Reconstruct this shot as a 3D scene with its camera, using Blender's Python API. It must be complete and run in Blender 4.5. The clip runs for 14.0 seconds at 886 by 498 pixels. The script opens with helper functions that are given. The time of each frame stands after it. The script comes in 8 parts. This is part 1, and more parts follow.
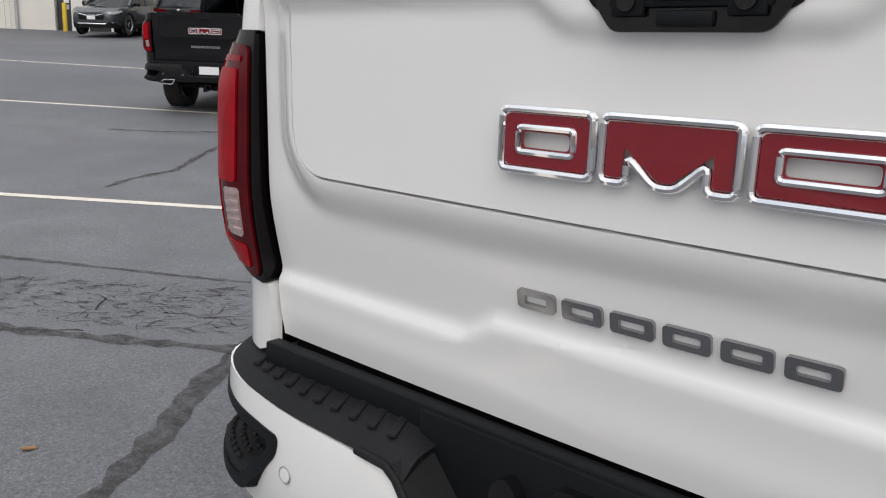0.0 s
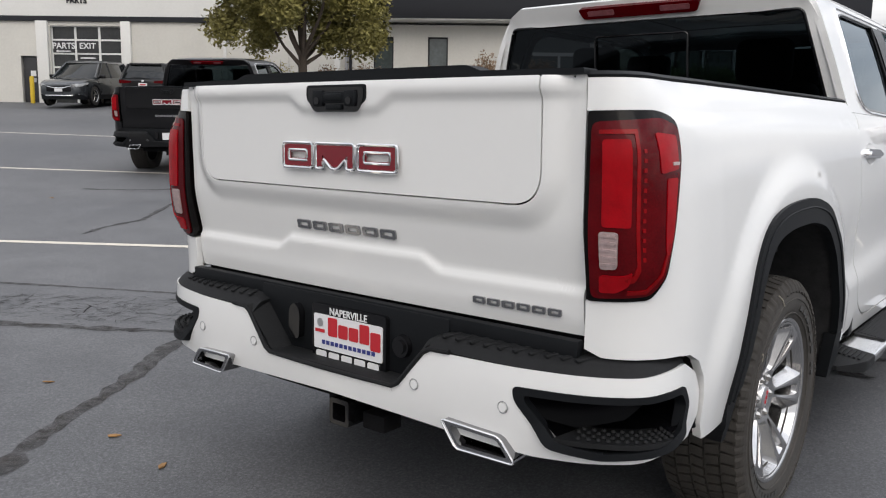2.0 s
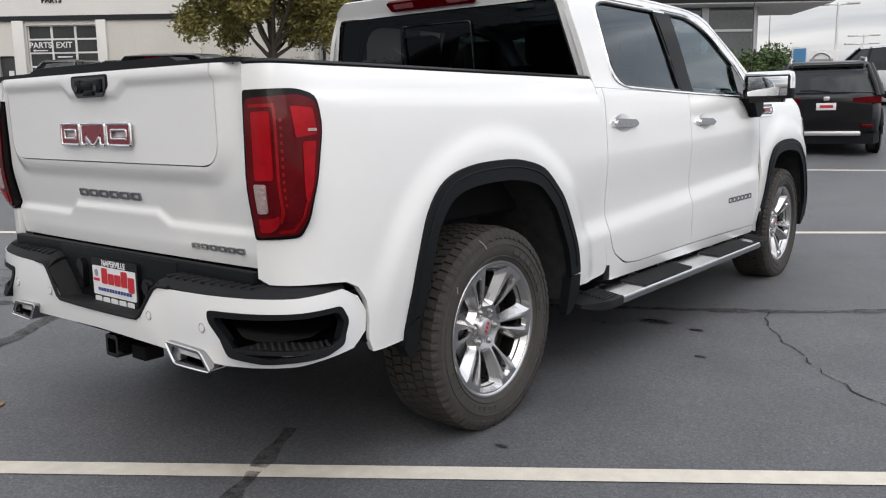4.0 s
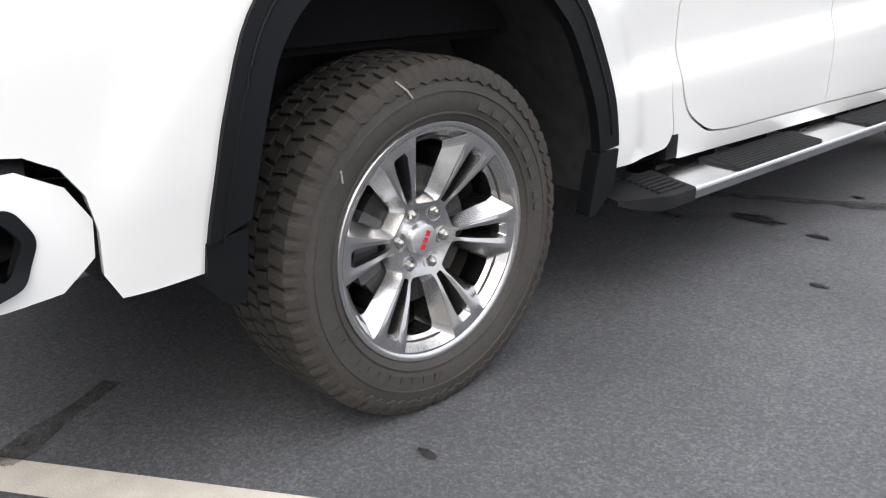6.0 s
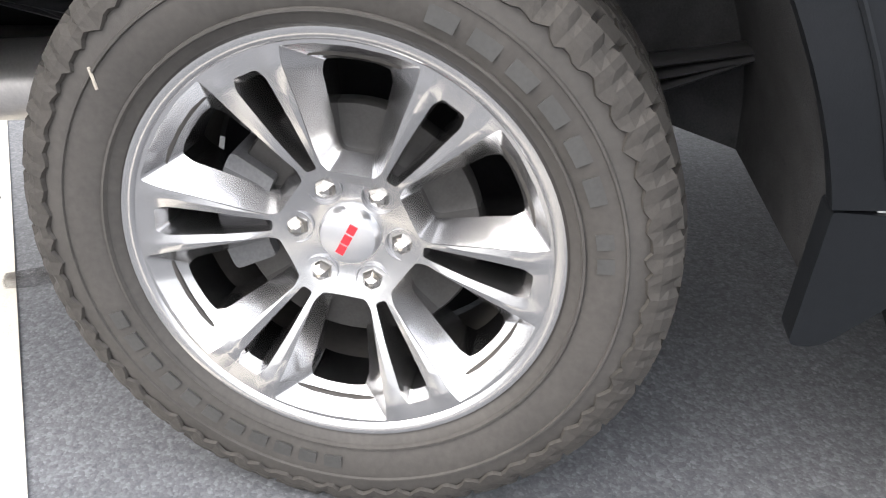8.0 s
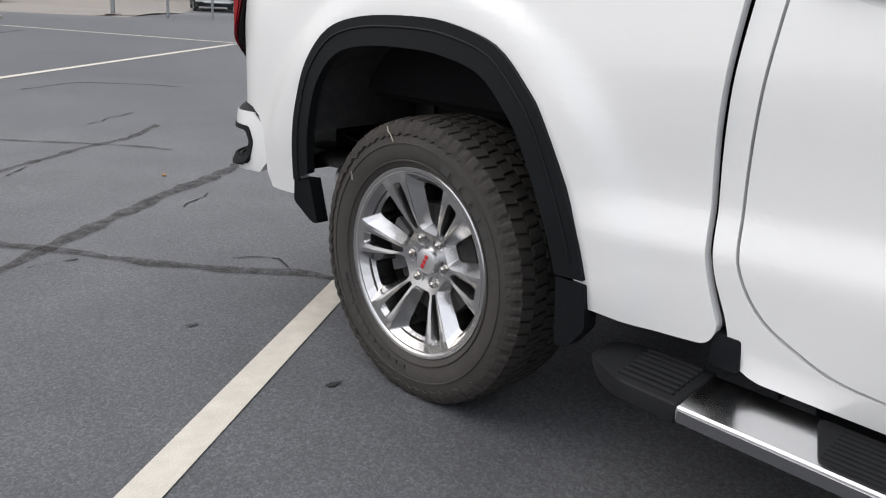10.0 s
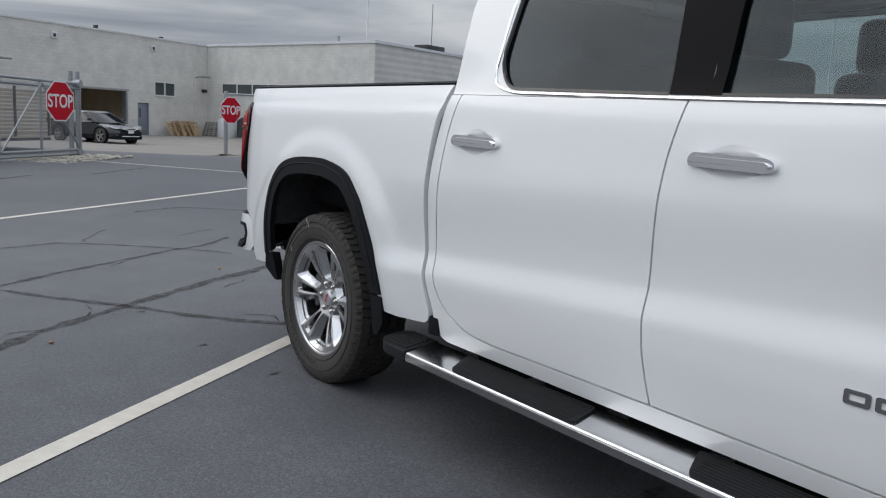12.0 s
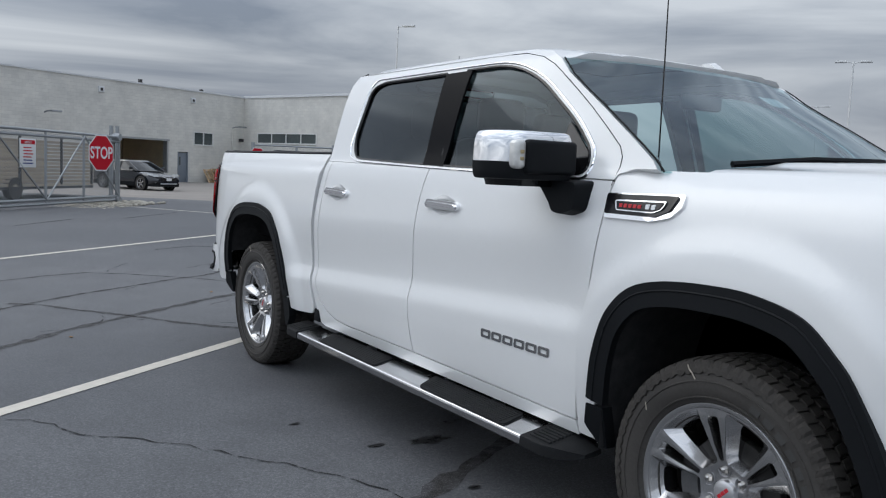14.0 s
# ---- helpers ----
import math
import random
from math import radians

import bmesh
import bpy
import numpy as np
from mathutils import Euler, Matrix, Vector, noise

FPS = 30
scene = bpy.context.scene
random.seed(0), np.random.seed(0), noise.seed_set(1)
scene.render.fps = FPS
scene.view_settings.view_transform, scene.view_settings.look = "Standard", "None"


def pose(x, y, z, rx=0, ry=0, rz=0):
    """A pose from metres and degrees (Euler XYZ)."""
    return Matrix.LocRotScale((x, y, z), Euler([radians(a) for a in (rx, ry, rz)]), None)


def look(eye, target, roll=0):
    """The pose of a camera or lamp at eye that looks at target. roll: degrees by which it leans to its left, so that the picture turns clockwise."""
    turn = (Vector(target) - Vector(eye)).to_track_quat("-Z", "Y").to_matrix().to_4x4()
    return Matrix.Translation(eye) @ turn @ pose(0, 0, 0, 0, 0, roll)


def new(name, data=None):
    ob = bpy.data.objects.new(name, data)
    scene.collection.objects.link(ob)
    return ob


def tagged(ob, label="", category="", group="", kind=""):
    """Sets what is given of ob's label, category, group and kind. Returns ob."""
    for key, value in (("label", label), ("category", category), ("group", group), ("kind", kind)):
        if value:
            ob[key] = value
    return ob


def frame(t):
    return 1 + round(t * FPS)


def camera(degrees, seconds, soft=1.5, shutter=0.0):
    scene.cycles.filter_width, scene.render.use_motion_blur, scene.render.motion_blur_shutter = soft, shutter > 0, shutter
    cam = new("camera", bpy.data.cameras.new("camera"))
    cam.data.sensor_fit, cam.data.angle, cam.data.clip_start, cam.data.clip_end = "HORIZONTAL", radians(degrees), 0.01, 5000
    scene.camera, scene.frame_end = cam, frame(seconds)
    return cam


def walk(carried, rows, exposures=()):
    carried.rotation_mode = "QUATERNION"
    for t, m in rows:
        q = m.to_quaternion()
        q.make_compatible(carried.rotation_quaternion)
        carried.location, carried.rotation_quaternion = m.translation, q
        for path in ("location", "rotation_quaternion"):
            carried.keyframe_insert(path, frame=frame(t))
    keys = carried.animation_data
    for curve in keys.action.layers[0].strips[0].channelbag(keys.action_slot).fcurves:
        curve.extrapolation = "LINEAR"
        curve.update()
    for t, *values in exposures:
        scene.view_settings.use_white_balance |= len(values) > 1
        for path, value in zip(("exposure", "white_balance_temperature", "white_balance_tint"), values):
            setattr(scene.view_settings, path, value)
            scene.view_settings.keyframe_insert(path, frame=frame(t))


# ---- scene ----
cam = camera(56.9, 14.0, soft=1.15)
PATH = [
    (0, (0.397, -0.766, 1.303), (-0.88, 0.708, 0.861), 2.1),
    (0.5, (0.68, -1.021, 1.3), (-0.599, 0.461, 0.894), 1.7),
    (1, (1.02, -1.261, 1.324), (-0.257, 0.236, 0.963), 1.3),
    (1.5, (1.378, -1.471, 1.322), (0.124, 0.053, 1.0), 1.3),
    (2, (1.766, -1.619, 1.307), (0.528, -0.077, 1.01), 0.8),
    (2.5, (2.131, -1.752, 1.322), (0.903, -0.198, 1.045), 0.1),
    (3, (2.442, -1.83, 1.336), (1.22, -0.272, 1.057), -0.3),
    (3.5, (2.722, -1.728, 1.314), (1.495, -0.177, 1.022), -0.7),
    (4, (2.839, -1.467, 1.265), (1.605, 0.073, 0.942), -0.8),
    (4.2, (2.837, -1.313, 1.254), (1.609, 0.228, 0.915), -0.5),
    (6.3, (2.218, 0.203, 0.954), (0.782, 1.391, 0.23), 0.6),
    (6.5, (2.189, 0.356, 0.914), (0.673, 1.443, 0.192), 0.9),
    (7, (1.979, 0.709, 0.86), (0.336, 1.537, 0.076), 2.3),
    (7.5, (1.853, 1.035, 0.838), (0.081, 1.341, -0.039), 2.7),
    (7.7, (1.819, 1.195, 0.854), (0.043, 1.256, -0.064), 2.2),
    (9.8, (2.417, 2.661, 1.15), (1.055, 1.359, 0.478), 3.0),
    (10, (2.485, 2.809, 1.16), (1.15, 1.448, 0.557), 3.2),
    (10.5, (2.636, 3.242, 1.195), (1.364, 1.77, 0.727), 3.1),
    (11, (2.789, 3.709, 1.224), (1.559, 2.18, 0.841), 2.8),
    (11.5, (2.854, 4.178, 1.25), (1.65, 2.617, 0.917), 2.8),
    (12, (2.846, 4.648, 1.267), (1.664, 3.063, 0.969), 2.7),
    (12.5, (2.902, 5.128, 1.286), (1.741, 3.52, 1.026), 2.9),
    (13, (2.956, 5.585, 1.305), (1.819, 3.955, 1.08), 2.9),
    (13.5, (3.001, 6.03, 1.328), (1.879, 4.386, 1.128), 2.8),
    (14, (3.029, 6.443, 1.363), (1.918, 4.791, 1.171), 2.5),
]
walk(cam, [(t, look(eye, target, roll)) for t, eye, target, roll in PATH],
     [(0, 0.47, 6800, 10), (1.2, 0.47, 6800, 10), (2.0, 0.43, 6850, 10), (4.2, 0.40, 6850, 10), (5.4, 0.8, 6850, 10), (6.4, 1.30, 6850, 10), (7.0, 2.12, 6850, 10), (7.7, 2.3, 6850, 10), (9.2, 0.85, 6800, 10),
      (10.0, 0.45, 6800, 10), (10.6, 0.1, 6750, 10), (11.5, -0.04, 6450, 9), (13.0, 0.02, 6250, 7), (14, -0.02, 6150, 7)])

# ==== world, sun ====
world = bpy.data.worlds.new("world")
scene.world = world
world.use_nodes = True
wn, wl = world.node_tree.nodes, world.node_tree.links
wn.clear()
w_out = wn.new("ShaderNodeOutputWorld")
w_bg = wn.new("ShaderNodeBackground")
w_sky = wn.new("ShaderNodeTexSky")
w_sky.sky_type = "NISHITA"
w_sky.sun_disc = False
w_sky.sun_elevation = radians(42)
w_sky.sun_rotation = radians(150)
w_sky.air_density = 1.6
w_sky.dust_density = 4.0
w_co = wn.new("ShaderNodeTexCoord")
w_map = wn.new("ShaderNodeMapping")
w_map.inputs["Scale"].default_value = (1.6, 1.6, 9.0)
w_noise = wn.new("ShaderNodeTexNoise")
w_noise.inputs["Scale"].default_value = 1.3
w_noise.inputs["Detail"].default_value = 7.0
w_noise.inputs["Roughness"].default_value = 0.52
w_noise.inputs["Distortion"].default_value = 0.6
w_ramp = wn.new("ShaderNodeValToRGB")
w_ramp.color_ramp.elements[0].position = 0.33
w_ramp.color_ramp.elements[0].color = (4.0, 4.5, 5.6, 1)
w_ramp.color_ramp.elements[1].position = 0.66
w_ramp.color_ramp.elements[1].color = (10.8, 11.0, 11.6, 1)
w_mix = wn.new("ShaderNodeMixRGB")
w_mix.inputs["Fac"].default_value = 0.88
wl.new(w_co.outputs["Generated"], w_map.inputs["Vector"])
wl.new(w_map.outputs["Vector"], w_noise.inputs["Vector"])
wl.new(w_noise.outputs["Fac"], w_ramp.inputs["Fac"])
wl.new(w_sky.outputs["Color"], w_mix.inputs["Color1"])
wl.new(w_ramp.outputs["Color"], w_mix.inputs["Color2"])
w_sep = wn.new("ShaderNodeSeparateXYZ")
wl.new(w_co.outputs["Generated"], w_sep.inputs["Vector"])
w_up = wn.new("ShaderNodeMapRange")
w_up.inputs["From Min"].default_value, w_up.inputs["From Max"].default_value = 0.0, 0.9
w_up.inputs["To Min"].default_value, w_up.inputs["To Max"].default_value = 0.82, 2.0
wl.new(w_sep.outputs["Z"], w_up.inputs["Value"])
w_mul = wn.new("ShaderNodeMixRGB")
w_mul.blend_type = "MULTIPLY"
w_mul.inputs["Fac"].default_value = 1.0
wl.new(w_mix.outputs["Color"], w_mul.inputs["Color1"])
wl.new(w_up.outputs["Result"], w_mul.inputs["Color2"])
# the overcast is brighter towards the sun
w_dot = wn.new("ShaderNodeVectorMath")
w_dot.operation = "DOT_PRODUCT"
w_dot.inputs[1].default_value = (0.97, 0.14, 0.0)
wl.new(w_co.outputs["Generated"], w_dot.inputs[0])
w_side = wn.new("ShaderNodeMapRange")
w_side.inputs["From Min"].default_value, w_side.inputs["From Max"].default_value = -0.4, 0.4
w_side.inputs["To Min"].default_value, w_side.inputs["To Max"].default_value = 0.64, 1.0
wl.new(w_dot.outputs["Value"], w_side.inputs["Value"])
w_mul2 = wn.new("ShaderNodeMixRGB")
w_mul2.blend_type = "MULTIPLY"
w_mul2.inputs["Fac"].default_value = 1.0
wl.new(w_mul.outputs["Color"], w_mul2.inputs["Color1"])
wl.new(w_side.outputs["Result"], w_mul2.inputs["Color2"])
wl.new(w_mul2.outputs["Color"], w_bg.inputs["Color"])
w_bg.inputs["Strength"].default_value = 0.093
wl.new(w_bg.outputs["Background"], w_out.inputs["Surface"])

sun = new("sun", bpy.data.lights.new("sun", "SUN"))
sun.data.energy = 0.6
sun.data.angle = radians(50)
sun.data.color = (1.0, 0.97, 0.93)
sun.matrix_world = look((8, -6, 12), (0, 2, 0))


# ==== materials ====
def node_mat(name):
    m = bpy.data.materials.new(name)
    m.use_nodes = True
    return m, m.node_tree.nodes, m.node_tree.links, m.node_tree.nodes["Principled BSDF"]


def noise_tex(n, l, scale, detail=4.0, rough=0.55, stretch=None):
    co = n.new("ShaderNodeTexCoord")
    tex = n.new("ShaderNodeTexNoise")
    tex.inputs["Scale"].default_value = scale
    tex.inputs["Detail"].default_value = detail
    tex.inputs["Roughness"].default_value = rough
    if stretch:
        mp = n.new("ShaderNodeMapping")
        mp.inputs["Scale"].default_value = stretch
        l.new(co.outputs["Object"], mp.inputs["Vector"])
        l.new(mp.outputs["Vector"], tex.inputs["Vector"])
    else:
        l.new(co.outputs["Object"], tex.inputs["Vector"])
    return tex


def ramp_of(n, l, src, stops):
    r = n.new("ShaderNodeValToRGB")
    while len(r.color_ramp.elements) < len(stops):
        r.color_ramp.elements.new(0.5)
    for e, (p, c) in zip(r.color_ramp.elements, stops):
        e.position, e.color = p, (*c, 1)
    l.new(src, r.inputs["Fac"])
    return r


def mat(name, color, rough=0.5, metal=0.0, coat=0.0, var=0.12, scale=6.0, bump=0.0, bump_scale=120.0, spec=0.5, dist=0.002,
        rough_var=0.1, transmission=0.0, alpha=1.0, emit=None, ior=1.45, per_object=0.0):
    """A plain surface with mottling at two scales, uneven gloss and fine relief."""
    m, n, l, p = node_mat(name)
    lo = tuple(max(0.0, c * (1 - var)) for c in color)
    hi = tuple(min(1.0, c * (1 + var)) for c in color)
    big = noise_tex(n, l, scale)
    small = noise_tex(n, l, scale * 14, 3.0)
    mixf = n.new("ShaderNodeMath")
    mixf.operation = "MULTIPLY_ADD"
    mixf.inputs[1].default_value, mixf.inputs[2].default_value = 0.4, 0.0
    add = n.new("ShaderNodeMath")
    add.operation = "MULTIPLY_ADD"
    add.inputs[1].default_value = 0.6
    l.new(small.outputs["Fac"], mixf.inputs[0])
    l.new(big.outputs["Fac"], add.inputs[0])
    l.new(mixf.outputs[0], add.inputs[2])
    r = ramp_of(n, l, add.outputs[0], [(0.3, lo), (0.7, hi)])
    colour = r.outputs["Color"]
    if per_object:
        info = n.new("ShaderNodeObjectInfo")
        hsv = n.new("ShaderNodeHueSaturation")
        mr = n.new("ShaderNodeMapRange")
        mr.inputs["To Min"].default_value, mr.inputs["To Max"].default_value = 1 - per_object, 1 + per_object
        l.new(info.outputs["Random"], mr.inputs["Value"])
        l.new(mr.outputs["Result"], hsv.inputs["Value"])
        l.new(colour, hsv.inputs["Color"])
        colour = hsv.outputs["Color"]
    l.new(colour, p.inputs["Base Color"])
    rr = n.new("ShaderNodeMapRange")
    rr.inputs["To Min"].default_value = max(0.01, rough * (1 - rough_var))
    rr.inputs["To Max"].default_value = min(1.0, rough * (1 + rough_var))
    l.new(big.outputs["Fac"], rr.inputs["Value"])
    l.new(rr.outputs["Result"], p.inputs["Roughness"])
    p.inputs["Metallic"].default_value = metal
    p.inputs["Coat Weight"].default_value = coat
    p.inputs["Coat Roughness"].default_value = 0.04
    p.inputs["Specular IOR Level"].default_value = spec
    p.inputs["IOR"].default_value = ior
    p.inputs["Transmission Weight"].default_value = transmission
    p.inputs["Alpha"].default_value = alpha
    if emit:
        p.inputs["Emission Color"].default_value = (*emit[0], 1)
        p.inputs["Emission Strength"].default_value = emit[1]
    if bump:
        bt = noise_tex(n, l, bump_scale, 5.0, 0.6)
        bp = n.new("ShaderNodeBump")
        bp.inputs["Strength"].default_value = bump
        bp.inputs["Distance"].default_value = dist
        l.new(bt.outputs["Fac"], bp.inputs["Height"])
        l.new(bp.outputs["Normal"], p.inputs["Normal"])
    return m


def glass_mat(name, tint, gloss=0.06, rough=0.01):
    """Tinted car or window glass: a clear tinted pane with a glossy face."""
    m, n, l, p = node_mat(name)
    n.remove(p)
    out = n["Material Output"]
    tr = n.new("ShaderNodeBsdfTransparent")
    tr.inputs["Color"].default_value = (*tint, 1)
    gl = n.new("ShaderNodeBsdfGlossy")
    gl.inputs["Roughness"].default_value = rough
    gl.inputs["Color"].default_value = (0.84, 0.93, 1.0, 1)
    lw = n.new("ShaderNodeLayerWeight")
    lw.inputs["Blend"].default_value = 0.5
    pw = n.new("ShaderNodeMath")
    pw.operation = "POWER"
    pw.inputs[1].default_value = 4.0
    l.new(lw.outputs["Facing"], pw.inputs[0])
    fr = n.new("ShaderNodeMath")
    fr.operation = "MULTIPLY_ADD"
    fr.inputs[1].default_value, fr.inputs[2].default_value = 0.8, gloss
    l.new(pw.outputs[0], fr.inputs[0])
    mx = n.new("ShaderNodeMixShader")
    l.new(fr.outputs[0], mx.inputs[0])
    l.new(tr.outputs[0], mx.inputs[1])
    l.new(gl.outputs[0], mx.inputs[2])
    l.new(mx.outputs[0], out.inputs["Surface"])
    return m


def asphalt_mat():
    m, n, l, p = node_mat("asphalt")
    fine = noise_tex(n, l, 70.0, 6.0, 0.75)
    stones = n.new("ShaderNodeTexVoronoi")
    stones.inputs["Scale"].default_value = 165.0
    s_co = n.new("ShaderNodeTexCoord")
    l.new(s_co.outputs["Object"], stones.inputs["Vector"])
    s_bw = n.new("ShaderNodeRGBToBW")
    l.new(stones.outputs["Color"], s_bw.inputs["Color"])
    mid = noise_tex(n, l, 2.2, 5.0, 0.6)
    wide = noise_tex(n, l, 0.16, 4.0, 0.55)
    spots = noise_tex(n, l, 330.0, 2.0, 0.6)
    a = ramp_of(n, l, fine.outputs["Fac"], [(0.34, (0.074, 0.076, 0.081)), (0.66, (0.140, 0.143, 0.150))])
    b = ramp_of(n, l, mid.outputs["Fac"], [(0.3, (0.78, 0.78, 0.79)), (0.7, (1.12, 1.12, 1.12))])
    c = ramp_of(n, l, wide.outputs["Fac"], [(0.35, (0.82, 0.83, 0.85)), (0.65, (1.18, 1.17, 1.15))])
    d = ramp_of(n, l, spots.outputs["Fac"], [(0.62, (1, 1, 1)), (0.74, (1.8, 1.78, 1.75))])
    e = ramp_of(n, l, s_bw.outputs["Val"], [(0.15, (0.80, 0.80, 0.80)), (0.55, (0.96, 0.96, 0.96)), (0.85, (1.34, 1.33, 1.32))])
    src = a.outputs["Color"]
    for other in (b, c, d, e):
        mx = n.new("ShaderNodeMixRGB")
        mx.blend_type = "MULTIPLY"
        mx.inputs["Fac"].default_value = 1.0
        l.new(src, mx.inputs["Color1"])
        l.new(other.outputs["Color"], mx.inputs["Color2"])
        src = mx.outputs["Color"]
    l.new(src, p.inputs["Base Color"])
    rr = n.new("ShaderNodeMapRange")
    rr.inputs["To Min"].default_value, rr.inputs["To Max"].default_value = 0.55, 0.75
    l.new(mid.outputs["Fac"], rr.inputs["Value"])
    l.new(rr.outputs["Result"], p.inputs["Roughness"])
    bp = n.new("ShaderNodeBump")
    bp.inputs["Strength"].default_value, bp.inputs["Distance"].default_value = 0.35, 0.0022
    bp.invert = True
    l.new(stones.outputs["Distance"], bp.inputs["Height"])
    l.new(bp.outputs["Normal"], p.inputs["Normal"])
    return m


WHITE = mat("pearl_white_paint", (0.77, 0.77, 0.76), 0.30, 0.0, coat=1.0, var=0.01, scale=2.0, rough_var=0.06)
BLACK_PAINT = mat("black_paint", (0.006, 0.006, 0.007), 0.3, coat=0.3, var=0.1, spec=0.25)
GREY_PAINT = mat("graphite_paint", (0.045, 0.05, 0.055), 0.28, 0.3, coat=1.0, var=0.08)
NAVY_PAINT = mat("navy_black_paint", (0.008, 0.010, 0.016), 0.14, coat=1.0, var=0.1)
SILVER_PAINT = mat("white_car_paint", (0.72, 0.73, 0.74), 0.3, coat=1.0, var=0.03)
TRIM = mat("black_grained_plastic", (0.008, 0.009, 0.0105), 0.52, var=0.15, bump=0.35, bump_scale=500, dist=0.0006, spec=0.15)
STEP_TRIM = mat("worn_step_plastic", (0.012, 0.0125, 0.0135), 0.62, spec=0.22, var=0.3, scale=9, bump=0.4, bump_scale=420, dist=0.0008)
PILLAR = mat("satin_black_pillar", (0.004, 0.004, 0.005), 0.16, var=0.1, spec=0.05)
CHALK = mat("tyre_chalk", (0.40, 0.36, 0.30), 0.9, var=0.3, scale=60)
GLOSS = mat("gloss_black", (0.006, 0.006, 0.007), 0.12, var=0.1, coat=0.25, spec=0.3)
DARK = mat("underbody_black", (0.007, 0.007, 0.008), 0.85, var=0.3, spec=0.15, bump=0.4, bump_scale=90, dist=0.002)
LINER = mat("felt_wheel_liner", (0.030, 0.030, 0.031), 0.95, var=0.4, spec=0.1, scale=20, bump=0.8, bump_scale=300, dist=0.002)
CHROME = mat("chrome", (0.88, 0.88, 0.89), 0.06, 1.0, var=0.02)
SATIN = mat("brushed_steel", (0.74, 0.74, 0.75), 0.34, 1.0, var=0.05)
STEP_STEEL = mat("bright_step_steel", (0.80, 0.80, 0.81), 0.20, 1.0, var=0.04, rough_var=0.25)
# chrome darkened in its colour to stand for dark surroundings it mirrors
DARK_REFLECT_CHROME = mat("dark_reflect_chrome", (0.34, 0.34, 0.35), 0.12, 1.0, var=0.03)
DISC = mat("dark_disc_steel", (0.05, 0.048, 0.046), 0.42, 0.6, var=0.25, scale=20)
CALIPER = mat("cast_grey_caliper", (0.10, 0.10, 0.103), 0.5, 0.3, var=0.3, scale=16, bump=0.4, bump_scale=70, dist=0.003)
NUT_CHROME = mat("nut_chrome", (0.50, 0.48, 0.45), 0.14, 1.0, var=0.05)
GREY_STEEL = mat("grey_coated_steel", (0.045, 0.045, 0.047), 0.4, 0.4, var=0.25, scale=12)
DULL_STEEL = mat("dull_steel_pipe", (0.62, 0.60, 0.58), 0.36, 0.9, var=0.15, scale=14)
ALU = mat("bright_machined_alloy", (0.54, 0.535, 0.535), 0.22, 1.0, var=0.03, rough_var=0.12)
ALU_DARK = mat("grey_painted_alloy", (0.42, 0.42, 0.43), 0.42, 0.7, var=0.06)
IRON = mat("bare_iron", (0.10, 0.095, 0.09), 0.55, 0.7, var=0.3, bump=0.3, bump_scale=200)
RUBBER = mat("tyre_rubber", (0.044, 0.040, 0.036), 0.7, var=0.3, scale=7, bump=0.35, bump_scale=260, dist=0.0008)
SIDE_LETTER = mat("raised_sidewall_rubber", (0.042, 0.041, 0.039), 0.6, var=0.25, scale=12)
TREAD = mat("tread_rubber", (0.036, 0.032, 0.028), 0.8, var=0.35, scale=12, bump=0.5, bump_scale=200, dist=0.001)
LAMP_BLACK = mat("gloss_black_lamp_shell", (0.004, 0.003, 0.003), 0.14, var=0.1, spec=0.2)
RED_LENS = mat("dark_red_lens", (0.085, 0.001, 0.003), 0.08, coat=0.06, var=0.35, scale=14, spec=0.18)
RED_BRIGHT = mat("bright_red_reflector", (0.30, 0.002, 0.006), 0.25, coat=0.05, var=0.25, scale=26, spec=0.2)
RED_MID = mat("red_light_guide", (0.22, 0.002, 0.004), 0.2, coat=0.08, var=0.3, scale=30, spec=0.2)
PALE_RED = mat("pale_red_lens", (0.26, 0.09, 0.10), 0.15, coat=0.2, var=0.3, scale=40)
CLEAR_LENS = mat("clear_lamp_lens", (0.48, 0.36, 0.35), 0.12, 0.3, coat=1.0, var=0.25, scale=60)
HEAD_LENS = mat("headlamp_lens", (0.20, 0.21, 0.22), 0.06, 0.4, coat=1.0, var=0.4, scale=18)
CLEAR_LAMP = mat("frosted_turn_lens", (0.66, 0.65, 0.62), 0.15, 0.2, coat=1.0, var=0.2, scale=40)
AMBER_BULB = mat("amber_bulb", (0.42, 0.33, 0.18), 0.25, var=0.15, scale=60)
RED_BADGE = mat("red_badge_enamel", (0.19, 0.005, 0.012), 0.2, coat=1.0, var=0.12)
WHITE_PLAIN = mat("white_plastic", (0.72, 0.72, 0.72), 0.4, var=0.04)
PLATE_WHITE = mat("plate_white", (0.74, 0.74, 0.75), 0.45, var=0.03)
RED_INK = mat("red_print", (0.50, 0.02, 0.03), 0.45, var=0.05)
BLUE_INK = mat("blue_print", (0.03, 0.04, 0.20), 0.45, var=0.05)
GLASS_TINT = glass_mat("privacy_glass", (0.055, 0.064, 0.072), 0.03)
GLASS_SIDE = glass_mat("tinted_side_glass", (0.26, 0.35, 0.35), 0.03)
GLASS_CLEAR = glass_mat("windshield_glass", (0.50, 0.66, 0.66), 0.06)
SEAT = mat("dark_leather", (0.035, 0.036, 0.038), 0.5, var=0.08, bump=0.1, bump_scale=90)
ASPHALT = asphalt_mat()
LINE = mat("worn_white_line_paint", (0.62, 0.575, 0.50), 0.7, var=0.14, scale=14, bump=0.7, bump_scale=170, dist=0.003)
